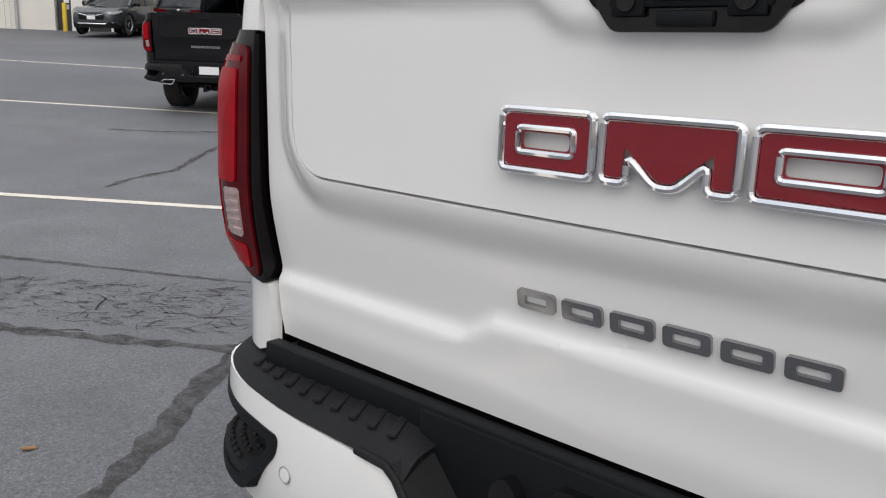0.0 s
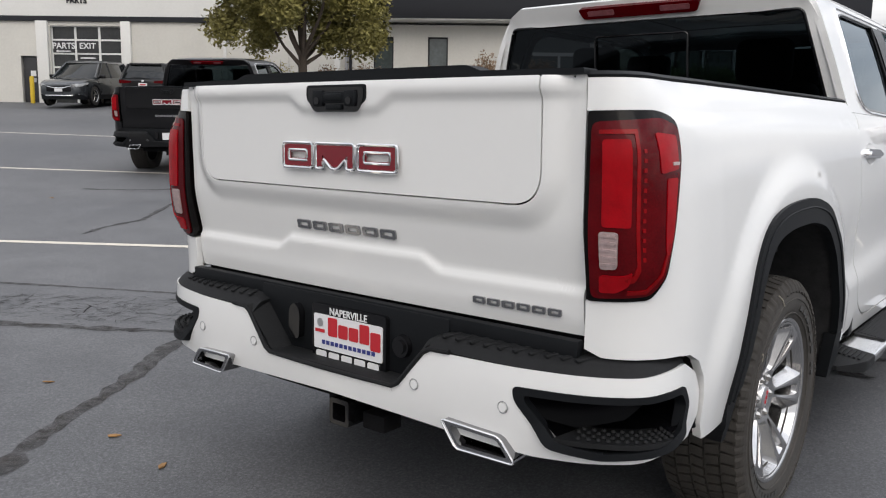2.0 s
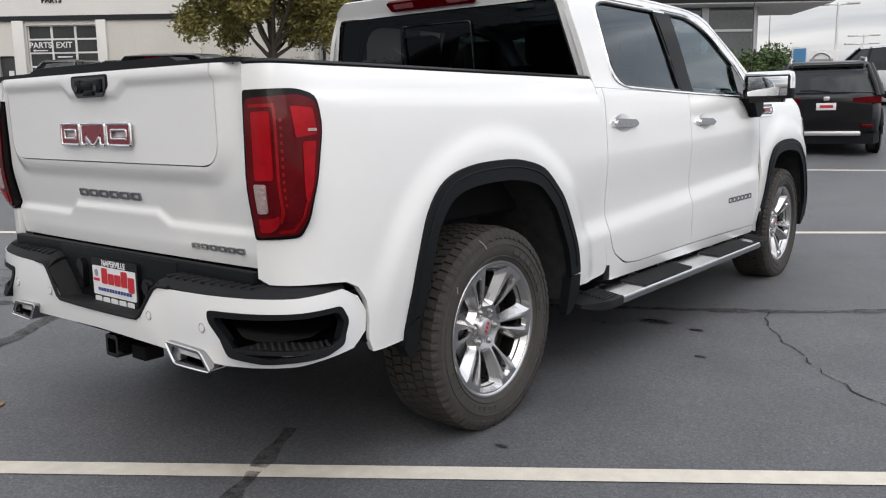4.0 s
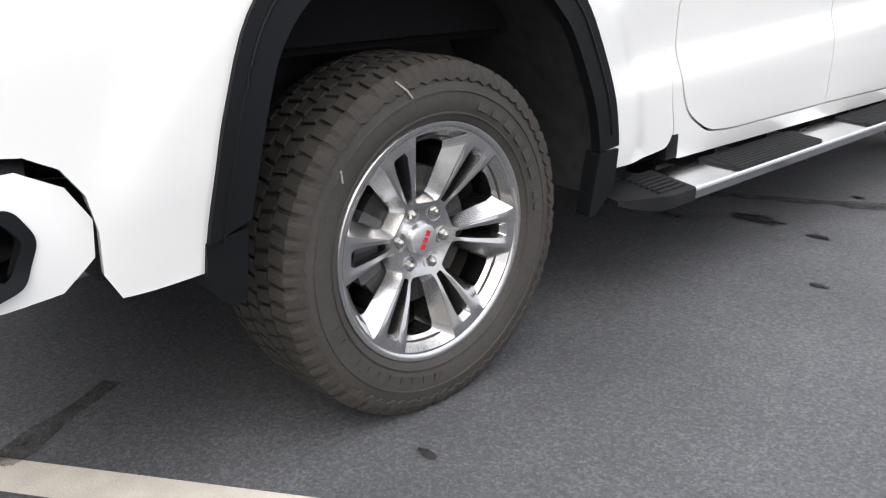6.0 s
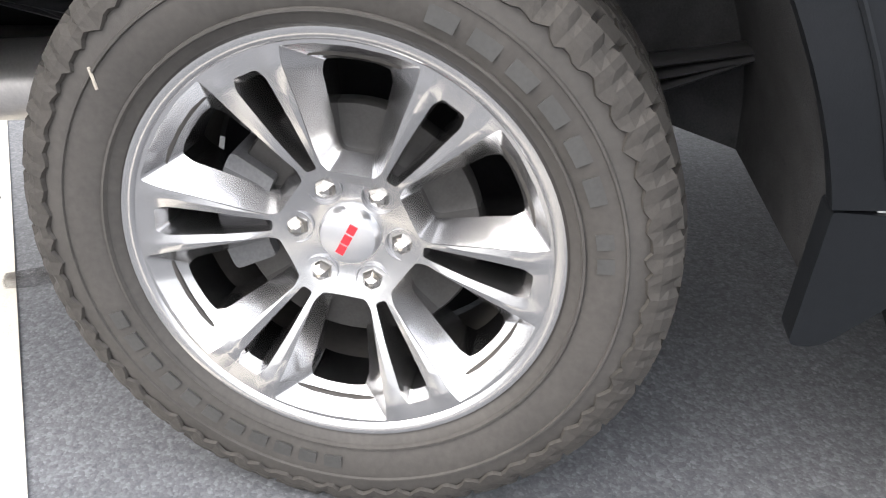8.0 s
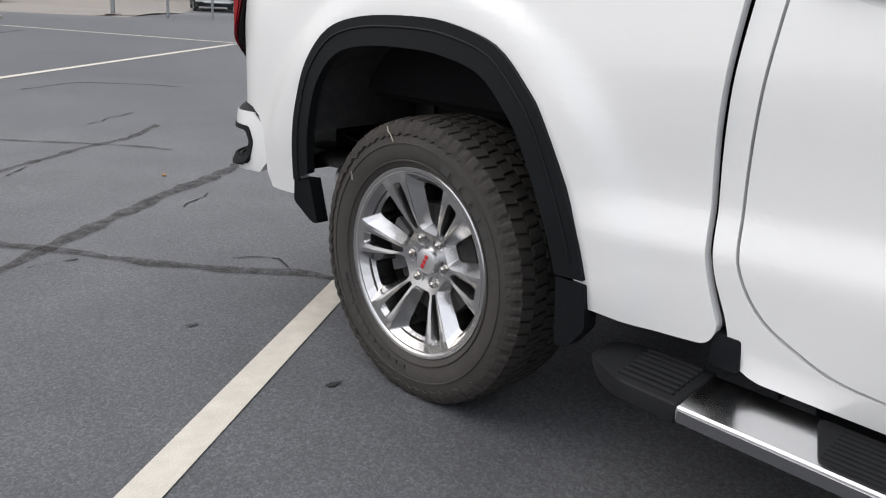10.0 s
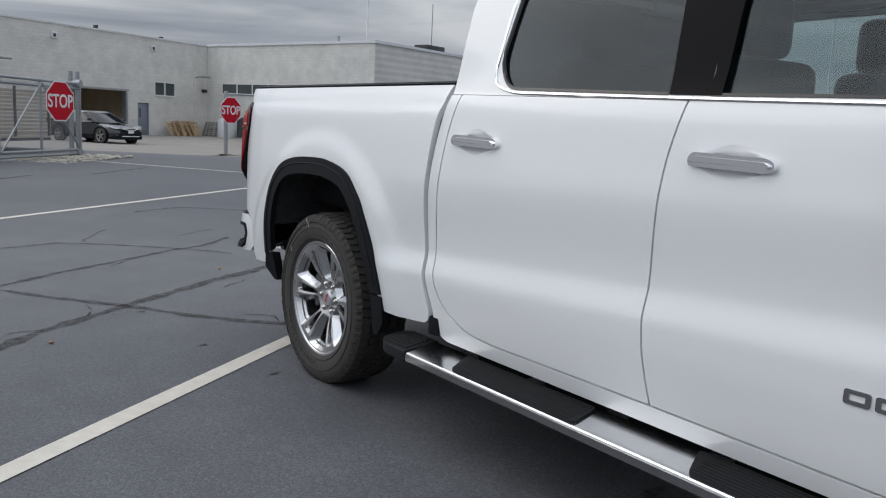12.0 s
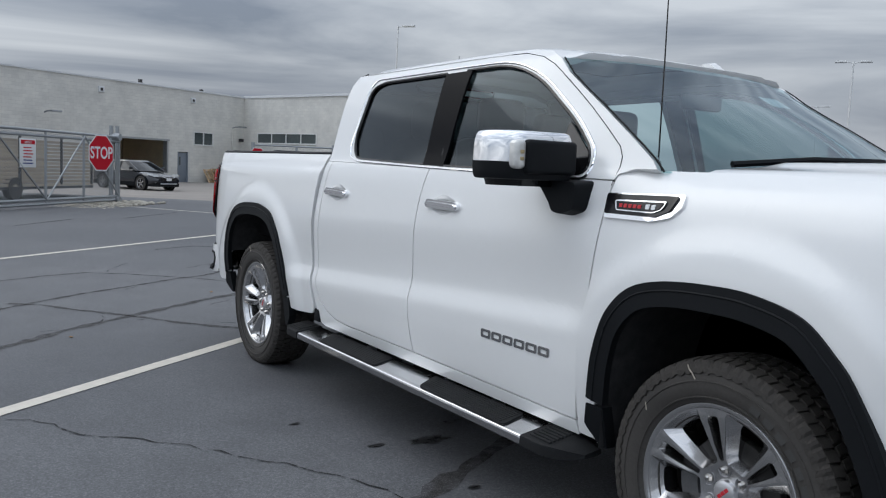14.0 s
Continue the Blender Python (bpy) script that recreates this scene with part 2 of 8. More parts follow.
SEAL = mat("crack_sealer", (0.040, 0.035, 0.032), 0.75, var=0.45, scale=8, bump=0.6, bump_scale=90, dist=0.004)
CRACK = mat("open_crack", (0.020, 0.020, 0.020), 0.95, var=0.3)
OIL = mat("oil_stain", (0.022, 0.022, 0.023), 0.40, var=0.3)


def broken(m, scale, lo, hi, most=1.0):
    """Lets the asphalt show through a worn, broken film."""
    n, l = m.node_tree.nodes, m.node_tree.links
    tex = noise_tex(n, l, scale, 6.0, 0.65)
    r = ramp_of(n, l, tex.outputs["Fac"], [(lo, (0, 0, 0)), (hi, (most, most, most))])
    l.new(r.outputs["Color"], n["Principled BSDF"].inputs["Alpha"])


broken(SEAL, 14.0, 0.22, 0.62, 0.66)
broken(CRACK, 9.0, 0.40, 0.52)
broken(OIL, 22.0, 0.30, 0.50)


# ==== building helpers ====
def pchip(points):
    """A smooth curve through (t, v) points, with no overshoot."""
    xs = [p[0] for p in points]
    ys = [p[1] for p in points]
    d = [(ys[i + 1] - ys[i]) / (xs[i + 1] - xs[i]) for i in range(len(xs) - 1)]
    m = [d[0]] + [0 if d[i - 1] * d[i] <= 0 else 2 * d[i - 1] * d[i] / (d[i - 1] + d[i]) for i in range(1, len(d))] + [d[-1]]

    def f(t):
        if t <= xs[0]:
            return ys[0]
        if t >= xs[-1]:
            return ys[-1]
        i = 0
        while t > xs[i + 1]:
            i += 1
        h = xs[i + 1] - xs[i]
        k = (t - xs[i]) / h
        return ((1 + 2 * k) * (1 - k) ** 2 * ys[i] + k * (1 - k) ** 2 * h * m[i]
                + k * k * (3 - 2 * k) * ys[i + 1] + k * k * (k - 1) * h * m[i + 1])
    return f


def sstep(a, b, t):
    k = min(1.0, max(0.0, (t - a) / (b - a)))
    return k * k * (3 - 2 * k)


def rounded(points, r=0.03, n=5):
    """A closed outline with its corners rounded; a point may carry its own radius."""
    out = []
    k = len(points)
    for i in range(k):
        p = Vector(points[i][:2])
        a, b = Vector(points[i - 1][:2]) - p, Vector(points[(i + 1) % k][:2]) - p
        rad = points[i][2] if len(points[i]) > 2 else r
        rad = min(rad, a.length * 0.48, b.length * 0.48)
        if rad < 1e-4:
            out.append((p.x, p.y))
            continue
        p0, p1 = p + a.normalized() * rad, p + b.normalized() * rad
        for j in range(n + 1):
            t = j / n
            q = p0 * (1 - t) ** 2 + p * 2 * t * (1 - t) + p1 * t * t
            out.append((q.x, q.y))
    return out


def link(name, bm, material, parent=None, label="", smooth=True, angle=38):
    me = bpy.data.meshes.new(name)
    bm.to_mesh(me)
    bm.free()
    for m in (material if isinstance(material, (list, tuple)) else [material]):
        me.materials.append(m)
    if smooth:
        me.polygons.foreach_set("use_smooth", [True] * len(me.polygons))
        me.set_sharp_from_angle(angle=radians(angle))
    ob = new(name, me)
    if parent:
        ob.parent = parent
    if label:
        ob["label"] = label
    return ob


def part(name, bm, material, parent, label="", smooth=True, angle=38):
    return link(name, bm, material, parent, label, smooth, angle)


def empty(name, at, turn=0.0):
    ob = new(name)
    ob.empty_display_size = 0.2
    ob.matrix_world = pose(at[0], at[1], at[2], 0, 0, turn)
    return ob


def sheet(outline, holes, step, f, out, thick=0.0, cuts=()):
    """A curved panel: a flat outline with holes, cut into a fine net and bent by f(a, b); thick gives it depth away from out."""
    bm = bmesh.new()
    edges = []
    for loop in [outline] + list(holes):
        vs = [bm.verts.new((a, b, 0)) for a, b in loop]
        edges += [bm.edges.new((vs[i - 1], vs[i])) for i in range(len(vs))]
    bmesh.ops.triangle_fill(bm, use_beauty=True, use_dissolve=False, edges=edges)
    for axis in (0, 1):
        lo, hi = min(p[axis] for p in outline), max(p[axis] for p in outline)
        st = step if not isinstance(step, tuple) else step[axis]
        k = max(1, int((hi - lo) / st))
        for i in range(1, k):
            co, no = [0, 0, 0], [0, 0, 0]
            co[axis], no[axis] = lo + (hi - lo) * i / k, 1
            bmesh.ops.bisect_plane(bm, geom=bm.verts[:] + bm.edges[:] + bm.faces[:], plane_co=co, plane_no=no, dist=1e-5)
    for no in cuts:
        bmesh.ops.bisect_plane(bm, geom=bm.verts[:] + bm.edges[:] + bm.faces[:], plane_co=(0, 0, 0), plane_no=no, dist=1e-5)
    for v in bm.verts:
        v.co = Vector(f(v.co.x, v.co.y))
    bm.normal_update()
    flow = sum((fc.normal.dot(Vector(out(fc.calc_center_median()) if callable(out) else out)) * fc.calc_area() for fc in bm.faces))
    if flow < 0:
        bmesh.ops.reverse_faces(bm, faces=bm.faces[:])
        bm.normal_update()
    if thick:
        rim = [e for e in bm.edges if e.is_boundary]
        ret = bmesh.ops.extrude_edge_only(bm, edges=rim)
        moved = [g for g in ret["geom"] if isinstance(g, bmesh.types.BMVert)]
        for v in moved:
            src = [e.other_vert(v) for e in v.link_edges if e.other_vert(v) not in moved]
            nrm = src[0].normal if src else Vector((0, 0, 1))
            v.co -= nrm * thick
    return bm


def box(bm, x0, y0, z0, x1, y1, z1, bevel=0.0, m=None, seg=2):
    c = ((x0 + x1) / 2, (y0 + y1) / 2, (z0 + z1) / 2)
    mm = Matrix.Translation(c) @ Matrix.Diagonal((abs(x1 - x0), abs(y1 - y0), abs(z1 - z0), 1))
    r = bmesh.ops.create_cube(bm, size=1.0, matrix=(m @ mm) if m else mm)
    if bevel:
        es = list({e for v in r["verts"] for e in v.link_edges})
        bmesh.ops.bevel(bm, geom=es, offset=bevel, segments=seg, profile=0.5, affect="EDGES")
    return bm


def boxm(*a, bevel=0.0, m=None, seg=2):
    return box(bmesh.new(), *a, bevel=bevel, m=m, seg=seg)


def cyl(bm, p0, p1, r, n=16, r2=None):
    p0, p1 = Vector(p0), Vector(p1)
    d = p1 - p0
    mm = Matrix.Translation((p0 + p1) / 2) @ d.to_track_quat("Z", "Y").to_matrix().to_4x4()
    bmesh.ops.create_cone(bm, cap_ends=True, segments=n, radius1=r, radius2=r if r2 is None else r2, depth=d.length, matrix=mm)
    return bm


def tube(bm, pts, r, n=8, closed=False):
    """A bent rod through points."""
    rings = []
    pts = [Vector(p) for p in pts]
    k = len(pts)
    up = Vector((0.013, 0.02, 1))
    for i in range(k):
        a = pts[i - 1] if i or closed else pts[i]
        b = pts[(i + 1) % k] if i < k - 1 or closed else pts[i]
        t = (b - a).normalized()
        s = t.cross(up if abs(t.dot(up.normalized())) < 0.95 else Vector((1, 0, 0))).normalized()
        w = s.cross(t)
        rad = r[i] if isinstance(r, (list, tuple)) else r
        rings.append([bm.verts.new(pts[i] + (s * math.cos(q) + w * math.sin(q)) * rad)
                      for q in (2 * math.pi * j / n for j in range(n))])
    for i in range(k if closed else k - 1):
        A, B = rings[i], rings[(i + 1) % k]
        for j in range(n):
            bm.faces.new((A[j], A[(j + 1) % n], B[(j + 1) % n], B[j]))
    if not closed:
        bm.faces.new(rings[0][::-1])
        bm.faces.new(rings[-1])
    bmesh.ops.recalc_face_normals(bm, faces=bm.faces[:])
    return bm


def lathe(bm, profile, n=64, closed=False):
    """Turns (radius, x) points about the x axis."""
    rings = [[bm.verts.new((x, r * math.cos(2 * math.pi * j / n), r * math.sin(2 * math.pi * j / n))) for j in range(n)]
             for r, x in profile]
    pairs = list(zip(rings, rings[1:])) + ([(rings[-1], rings[0])] if closed else [])
    for A, B in pairs:
        for j in range(n):
            bm.faces.new((A[j], B[j], B[(j + 1) % n], A[(j + 1) % n]))
    bmesh.ops.recalc_face_normals(bm, faces=bm.faces[:])
    return bm


def prism(bm, outline, z0, z1, m=None, taper=1.0):
    """An upright prism over a flat outline (x, y); m places it."""
    m = m or Matrix()
    cx = sum(p[0] for p in outline) / len(outline)
    cy = sum(p[1] for p in outline) / len(outline)
    a = [bm.verts.new(m @ Vector((x, y, z0))) for x, y in outline]
    b = [bm.verts.new(m @ Vector((cx + (x - cx) * taper, cy + (y - cy) * taper, z1))) for x, y in outline]
    k = len(a)
    fs = [bm.faces.new((a[i - 1], a[i], b[i], b[i - 1])) for i in range(k)]
    fs += [bm.faces.new(b), bm.faces.new(a[::-1])]
    bmesh.ops.recalc_face_normals(bm, faces=fs)
    return bm


def stack(outline, levels):
    """A rounded block: the outline drawn in by each scale at each height."""
    bm = bmesh.new()
    cx = sum(p[0] for p in outline) / len(outline)
    cy = sum(p[1] for p in outline) / len(outline)
    rings = [[bm.verts.new((cx + (x - cx) * k, cy + (y - cy) * k, z)) for x, y in outline] for z, k in levels]
    for A, B in zip(rings, rings[1:]):
        for i in range(len(A)):
            bm.faces.new((A[i - 1], A[i], B[i], B[i - 1]))
    bm.faces.new(rings[0])
    bm.faces.new(rings[-1])
    bmesh.ops.recalc_face_normals(bm, faces=bm.faces[:])
    return bm


def words(text, size, depth, m, material, name, parent=None, align="CENTER", label=""):
    cu = bpy.data.curves.new("words", "FONT")
    cu.body, cu.size, cu.extrude, cu.offset, cu.align_x, cu.align_y = text, size, depth, size * 0.018, align, "CENTER"
    tmp = new("words_tmp", cu)
    me = bpy.data.meshes.new_from_object(tmp.evaluated_get(bpy.context.evaluated_depsgraph_get()))
    bpy.data.objects.remove(tmp)
    me.transform(m)
    me.materials.clear()
    me.materials.append(material)
    ob = new(name, me)
    if parent:
        ob.parent = parent
    if label:
        ob["label"] = label
    return ob


# ==== ground ====
def site(turn, size, at):
    """Where a group of far things stands: turned, sized and set down on the lot."""
    return Matrix.Translation(at) @ pose(0, 0, 0, 0, 0, turn) @ Matrix.Diagonal((size, size, size, 1))


FRONT_SITE = site(0.027, 1.0555, (0.402, -1.546, 0.559))
REAR_SITE = site(0.431, 1.0663, (0.252, 1.154, -0.336))


def lot_z(x, y):
    """How the far things stand over each other within their sites."""
    s = -0.62 * x + 0.785 * y
    k = (s - 9.5) / 1.6
    rise = 0.06 * 1.6 * (math.log1p(math.exp(k)) if k < 30 else k)
    q = 0.56 * x + 0.83 * y
    hump = 0.30 * sstep(-7, -17, q) * (1 - sstep(-22, -34, q))
    return (2.1 + 0.02 * (rise - 2.1) if rise > 2.1 else rise) + hump


def ground_z(x, y):
    """The asphalt: level round the white truck, climbing towards the showroom, dropping a little into the service yard."""
    s, q = -0.62 * x + 0.785 * y, 0.56 * x + 0.83 * y
    k = (s - 4.8) / 1.2
    rise = 0.071 * 1.2 * (math.log1p(math.exp(k)) if k < 30 else k)
    return min(rise, 2.77 + 0.02 * (rise - 2.77)) - 0.34 * sstep(-19, -36, q)


def settle(made_before, m):
    """Sets what was built since then down in its site."""
    for ob in list(scene.objects):
        if ob.parent is None and ob.name not in made_before:
            ob.matrix_world = m @ ob.matrix_basis


def ground_sheet():
    bm = bmesh.new()
    ss = [-900, -300, -120, -80, -60] + [-48 + 0.8 * i for i in range(80)] + [16, 17.5, 19, 23, 28, 34, 40, 44, 46, 48, 60, 120, 300, 900]
    us = [-900, -300, -100, -70, -50] + [-40 + 1.0 * i for i in range(81)] + [50, 70, 100, 300, 900]
    n, u = Vector((-0.62, 0.785)), Vector((0.785, 0.62))
    grid = [[None] * len(us) for _ in ss]
    for i, s in enumerate(ss):
        for j, k in enumerate(us):
            p = n * s + u * k
            grid[i][j] = bm.verts.new((p.x, p.y, ground_z(p.x, p.y)))
    for i in range(len(ss) - 1):
        for j in range(len(us) - 1):
            bm.faces.new((grid[i][j], grid[i][j + 1], grid[i + 1][j + 1], grid[i + 1][j]))
    bmesh.ops.recalc_face_normals(bm, faces=bm.faces[:])
    if bm.faces[0].normal.z < 0:
        bmesh.ops.reverse_faces(bm, faces=bm.faces[:])
    return bm


tagged(link("ground", ground_sheet(), ASPHALT), "dark weathered asphalt of a car lot", "ground", kind="structure")


def strip(points, width, lift, jitter=0.0, seed=1, sub=0.25, level=ground_z):
    """A flat band that follows the ground along points."""
    rng = random.Random(seed)
    pts = [Vector(p) for p in points]
    fine = []
    for a, b in zip(pts, pts[1:]):
        k = max(1, int((b - a).length / sub))
        fine += [a.lerp(b, i / k) for i in range(k)]
    fine.append(pts[-1])
    bm = bmesh.new()
    rows = []
    for i, p in enumerate(fine):
        t = (fine[min(i + 1, len(fine) - 1)] - fine[max(i - 1, 0)]).normalized()
        s = Vector((-t.y, t.x))
        p = p + s * rng.uniform(-jitter, jitter)
        w = width * 0.5 * (1 + (rng.uniform(-0.5, 0.5) if jitter else 0))
        rows.append([bm.verts.new((q.x, q.y, level(q.x, q.y) + lift)) for q in (p - s * w, p + s * w)])
    for a, b in zip(rows, rows[1:]):
        bm.faces.new((a[0], a[1], b[1], b[0]))
    bmesh.ops.recalc_face_normals(bm, faces=bm.faces[:])
    if bm.faces[0].normal.z < 0:
        bmesh.ops.reverse_faces(bm, faces=bm.faces[:])
    return bm


# ==== pickup truck ====
DOOR_X = pchip([(0.38, 0.955), (0.45, 0.978), (0.52, 0.993), (0.60, 1.002), (0.68, 1.008), (0.80, 1.008), (0.90, 1.004), (1.06, 0.994), (1.20, 0.977),
                (1.30, 0.960), (1.345, 0.948), (1.37, 0.938), (1.40, 0.922), (1.60, 0.858), (1.78, 0.795), (1.86, 0.755), (1.92, 0.70)])
BED_X = pchip([(0.40, 0.985), (0.50, 1.000), (0.60, 1.010), (0.70, 1.016), (0.86, 1.016), (1.00, 1.010), (1.12, 1.001), (1.24, 0.988), (1.305, 0.977), (1.328, 0.968),
               (1.345, 0.955), (1.38, 0.940), (1.42, 0.915), (1.44, 0.89)])
FENDER_X = pchip([(0.40, 0.98), (0.52, 0.995), (0.75, 1.008), (0.90, 1.012), (1.05, 1.004), (1.18, 0.985), (1.28, 0.958), (1.34, 0.92), (1.39, 0.86), (1.42, 0.80)])
CORNER_X = pchip([(-0.03, 0.803), (0.03, 0.860), (0.09, 0.908), (0.16, 0.945), (0.25, 0.974), (0.36, 0.992), (0.50, 1.0)])
CORNER_Y = pchip([(-0.03, 0.108), (0.03, 0.118), (0.09, 0.142), (0.16, 0.190), (0.25, 0.262), (0.36, 0.36), (0.50, 0.50)])
AX_R, AX_F, HUB = 1.17, 4.92, 0.408
ARCH = [(-0.572, 0.42), (-0.568, 0.56), (-0.545, 0.70), (-0.520, 0.80), (-0.466, 0.935), (-0.365, 1.036), (-0.21, 1.080), (0.00, 1.092), (0.14, 1.083),
        (0.294, 1.044), (0.40, 0.962), (0.466, 0.886), (0.562, 0.712), (0.617, 0.55), (0.628, 0.42)]
ARCH_F = [(a * 0.94, 0.42 + (b - 0.42) * 0.95) for a, b in ARCH]


def crease(y, z):
    """The long hollow in the body side and the ridge below it, rising gently towards the front."""
    zc = 0.80 + 0.052 * (y - 2.14)
    hollow = sstep(zc - 0.125, zc - 0.012, z) * sstep(zc + 0.27, zc - 0.012, z)
    return -0.024 * hollow * sstep(1.62, 1.95, y) * sstep(4.42, 4.22, y)


def bowl_r(w):
    """Half length of a handle's hollow: square-shouldered above and below."""
    return 0.066 + 0.052 * math.cos(w) ** 2


def arch_line(axle, inset):
    """The wheel opening's edge, drawn in by inset towards the hub."""
    c = Vector((0.0, 0.50))
    out = []
    for a, b in (ARCH if axle == AX_R else ARCH_F):
        v = Vector((a, b)) - c
        k = (v.length - inset) / v.length
        p = c + v * k
        out.append((axle + p.x, b if b < 0.5 else p.y))
    fine = []
    for i in range(len(out) - 1):
        p0, p1, p2, p3 = (Vector(out[max(0, i - 1)]), Vector(out[i]), Vector(out[i + 1]), Vector(out[min(len(out) - 1, i + 2)]))
        for j in range(4):
            t = j / 4
            q = 0.5 * ((2 * p1) + (p2 - p0) * t + (2 * p0 - 5 * p1 + 4 * p2 - p3) * t * t + (3 * p1 - p0 - 3 * p2 + p3) * t ** 3)
            fine.append((q.x, q.y))
    fine.append(out[-1])
    return fine


def flare(y, z, axle):
    d = math.hypot((y - axle) * 0.98, z - 0.45)
    low = sstep(0.48, 0.82, z) if y < axle else sstep(0.30, 0.55, z)
    return 0.020 * sstep(0.79, 0.685, d) * low


def bed_at(u, z):
    if u < 0.50:
        k = sstep(-0.03, 0.40, u)
        dx = (BED_X(z) - 1.0)
        x, y = CORNER_X(u) + dx * (0.08 + 0.92 * k) + flare(u, z, AX_R) * k, CORNER_Y(u) - dx * (1 - k) * 0.12 + 0.030 * sstep(1.10, 0.86, z) * sstep(0.35, 0.05, u)
        return x, y
    return BED_X(z) + flare(u, z, AX_R) + crease(u, z), u


def panel_gap(x, z):
    """How far (x, z) lies outside the tailgate's inner panel."""
    qx, qz = abs(x) - (0.69 - 0.08), (1.121 + 0.08) - z
    return math.hypot(max(qx, 0), max(qz, 0)) + min(max(qx, qz), 0) - 0.08


def tailgate_y(x, z):
    y = 0.084 + 0.020 * (1.44 - z)
    y += 0.026 * sstep(0.004, 0.075, panel_gap(x, z))
    zc = 0.922 + 0.036 * min(1.0, max(0.0, (0.345 - abs(x)) / 0.065))
    y -= 0.016 * sstep(zc + 0.015, zc - 0.013, z)
    y += 0.010 * sstep(0.87, 0.80, z)
    zl = 1.343 + 0.040 * sstep(0.145, 0.225, abs(x))
    y -= (0.004 + 0.010 * sstep(0.79, 0.72, abs(x))) * sstep(zl - 0.010, zl + 0.018, z)
    y += 0.008 * sstep(1.415, 1.445, z) * sstep(0.79, 0.72, abs(x))
    return y + 0.012 * (x / 0.8) ** 2 + 0.034 * sstep(1.10, 0.86, z)


BX = pchip([(0, 0.0), (0.6, 0.6), (0.8, 0.79), (0.95, 0.923), (1.05, 0.984), (1.17, 1.006), (1.30, 1.000), (1.45, 0.978)])
BY = pchip([(0, 0.025), (0.6, 0.035), (0.8, 0.062), (0.95, 0.118), (1.05, 0.182), (1.17, 0.290), (1.30, 0.420), (1.45, 0.56)])


def bumper_at(s, u, z, lift=0.0):
    a = abs(u)
    bulge = 0.012 * (1 - ((z - 0.64) / 0.12) ** 2)
    nx = sstep(0.75, 1.15, a)
    ny = 1 - nx
    return (math.copysign(1, u) * (BX(a) + (bulge + lift) * nx - 0.012 * nx), BY(a) - (bulge + lift) * ny + 0.012 * ny, z)


def tyre_mesh(lugs):
    bm = bmesh.new()
    w = 0.1375
    prof = [(0.274, -0.105), (0.284, -0.120), (0.305, -0.130), (0.335, -w), (0.365, -0.134), (0.390, -0.126), (0.402, -0.112), (0.4065, -0.09),
            (0.409, 0), (0.4065, 0.09), (0.402, 0.112), (0.390, 0.126), (0.365, 0.134), (0.335, w), (0.305, 0.130), (0.284, 0.120), (0.274, 0.105),
            (0.24, 0.09), (0.24, -0.09)]
    return lathe(bm, prof, 96, closed=True)


def tread_mesh(n=68, seed=3):
    """Staggered tread blocks and shoulder lugs of an all-terrain tyre."""
    rng = random.Random(seed)
    bm = bmesh.new()
    rows = [(-0.118, -0.075, 0.0, 0.30), (-0.070, -0.026, 0.5, -0.35), (-0.021, 0.021, 0.2, 0.35), (0.026, 0.070, 0.7, -0.35), (0.075, 0.118, 0.35, 0.30)]
    for x0, x1, off, skew in rows:
        for i in range(n):
            a0 = (i + off) * 2 * math.pi / n
            half = 2 * math.pi / n * (0.40 + rng.uniform(-0.03, 0.03))
            pts = []
            for r in (0.400, 0.4175):
                for x, sg in ((x0, -1), (x1, 1)):
                    for q in (-half, half):
                        shr = 0.93 if r > 0.41 else 1.0
                        drop = 0.007 if abs(x) > 0.1 else 0.0
                        aa = a0 + q * shr + skew * (x - (x0 + x1) / 2)
                        xx = (x0 + x1) / 2 + (x - (x0 + x1) / 2) * shr
                        pts.append(bm.verts.new((xx, (r - drop) * math.cos(aa), (r - drop) * math.sin(aa))))
            for f in ((0, 1, 3, 2), (4, 6, 7, 5), (0, 4, 5, 1), (2, 3, 7, 6), (0, 2, 6, 4), (1, 5, 7, 3)):
                bm.faces.new([pts[j] for j in f])
    bmesh.ops.recalc_face_normals(bm, faces=bm.faces[:])
    return bm


def shoulder_mesh(sgn, lugs=34, seed=8):
    """A raised shoulder band with a ragged inner edge and a notch at every lug."""
    rng = random.Random(seed)
    k = lugs * 8
    edge = [(0.373, 0.369, 0.371, 0.375, 0.371, 0.367, 0.372, 0.376)[i % 8] + rng.uniform(-0.0025, 0.0025) for i in range(k)]
    rows = []
    for i in range(k):
        q = 2 * math.pi * i / k
        cut = 0.0065 if i % 8 in (0, 1) else (0.004 if i % 8 == 5 else 0.0)
        e = edge[i]
        pts = [(e - 0.002, 0.1330), (e + 0.0005, 0.1378), (0.386, 0.1352 - cut * 0.3), (0.397, 0.1300 - cut), (0.4095 - cut * 0.5, 0.1190 - cut), (0.4090 - cut, 0.112)]
        rows.append([(sgn * x, rr * math.cos(q), rr * math.sin(q)) for rr, x in pts])
    bm = bmesh.new()
    vs = [[bm.verts.new(p) for p in row] for row in rows]
    for i in range(k):
        A, B = vs[i - 1], vs[i]
        for j in range(len(A) - 1):
            bm.faces.new((A[j], B[j], B[j + 1], A[j + 1]))
    bmesh.ops.recalc_face_normals(bm, faces=bm.faces[:])
    return bm


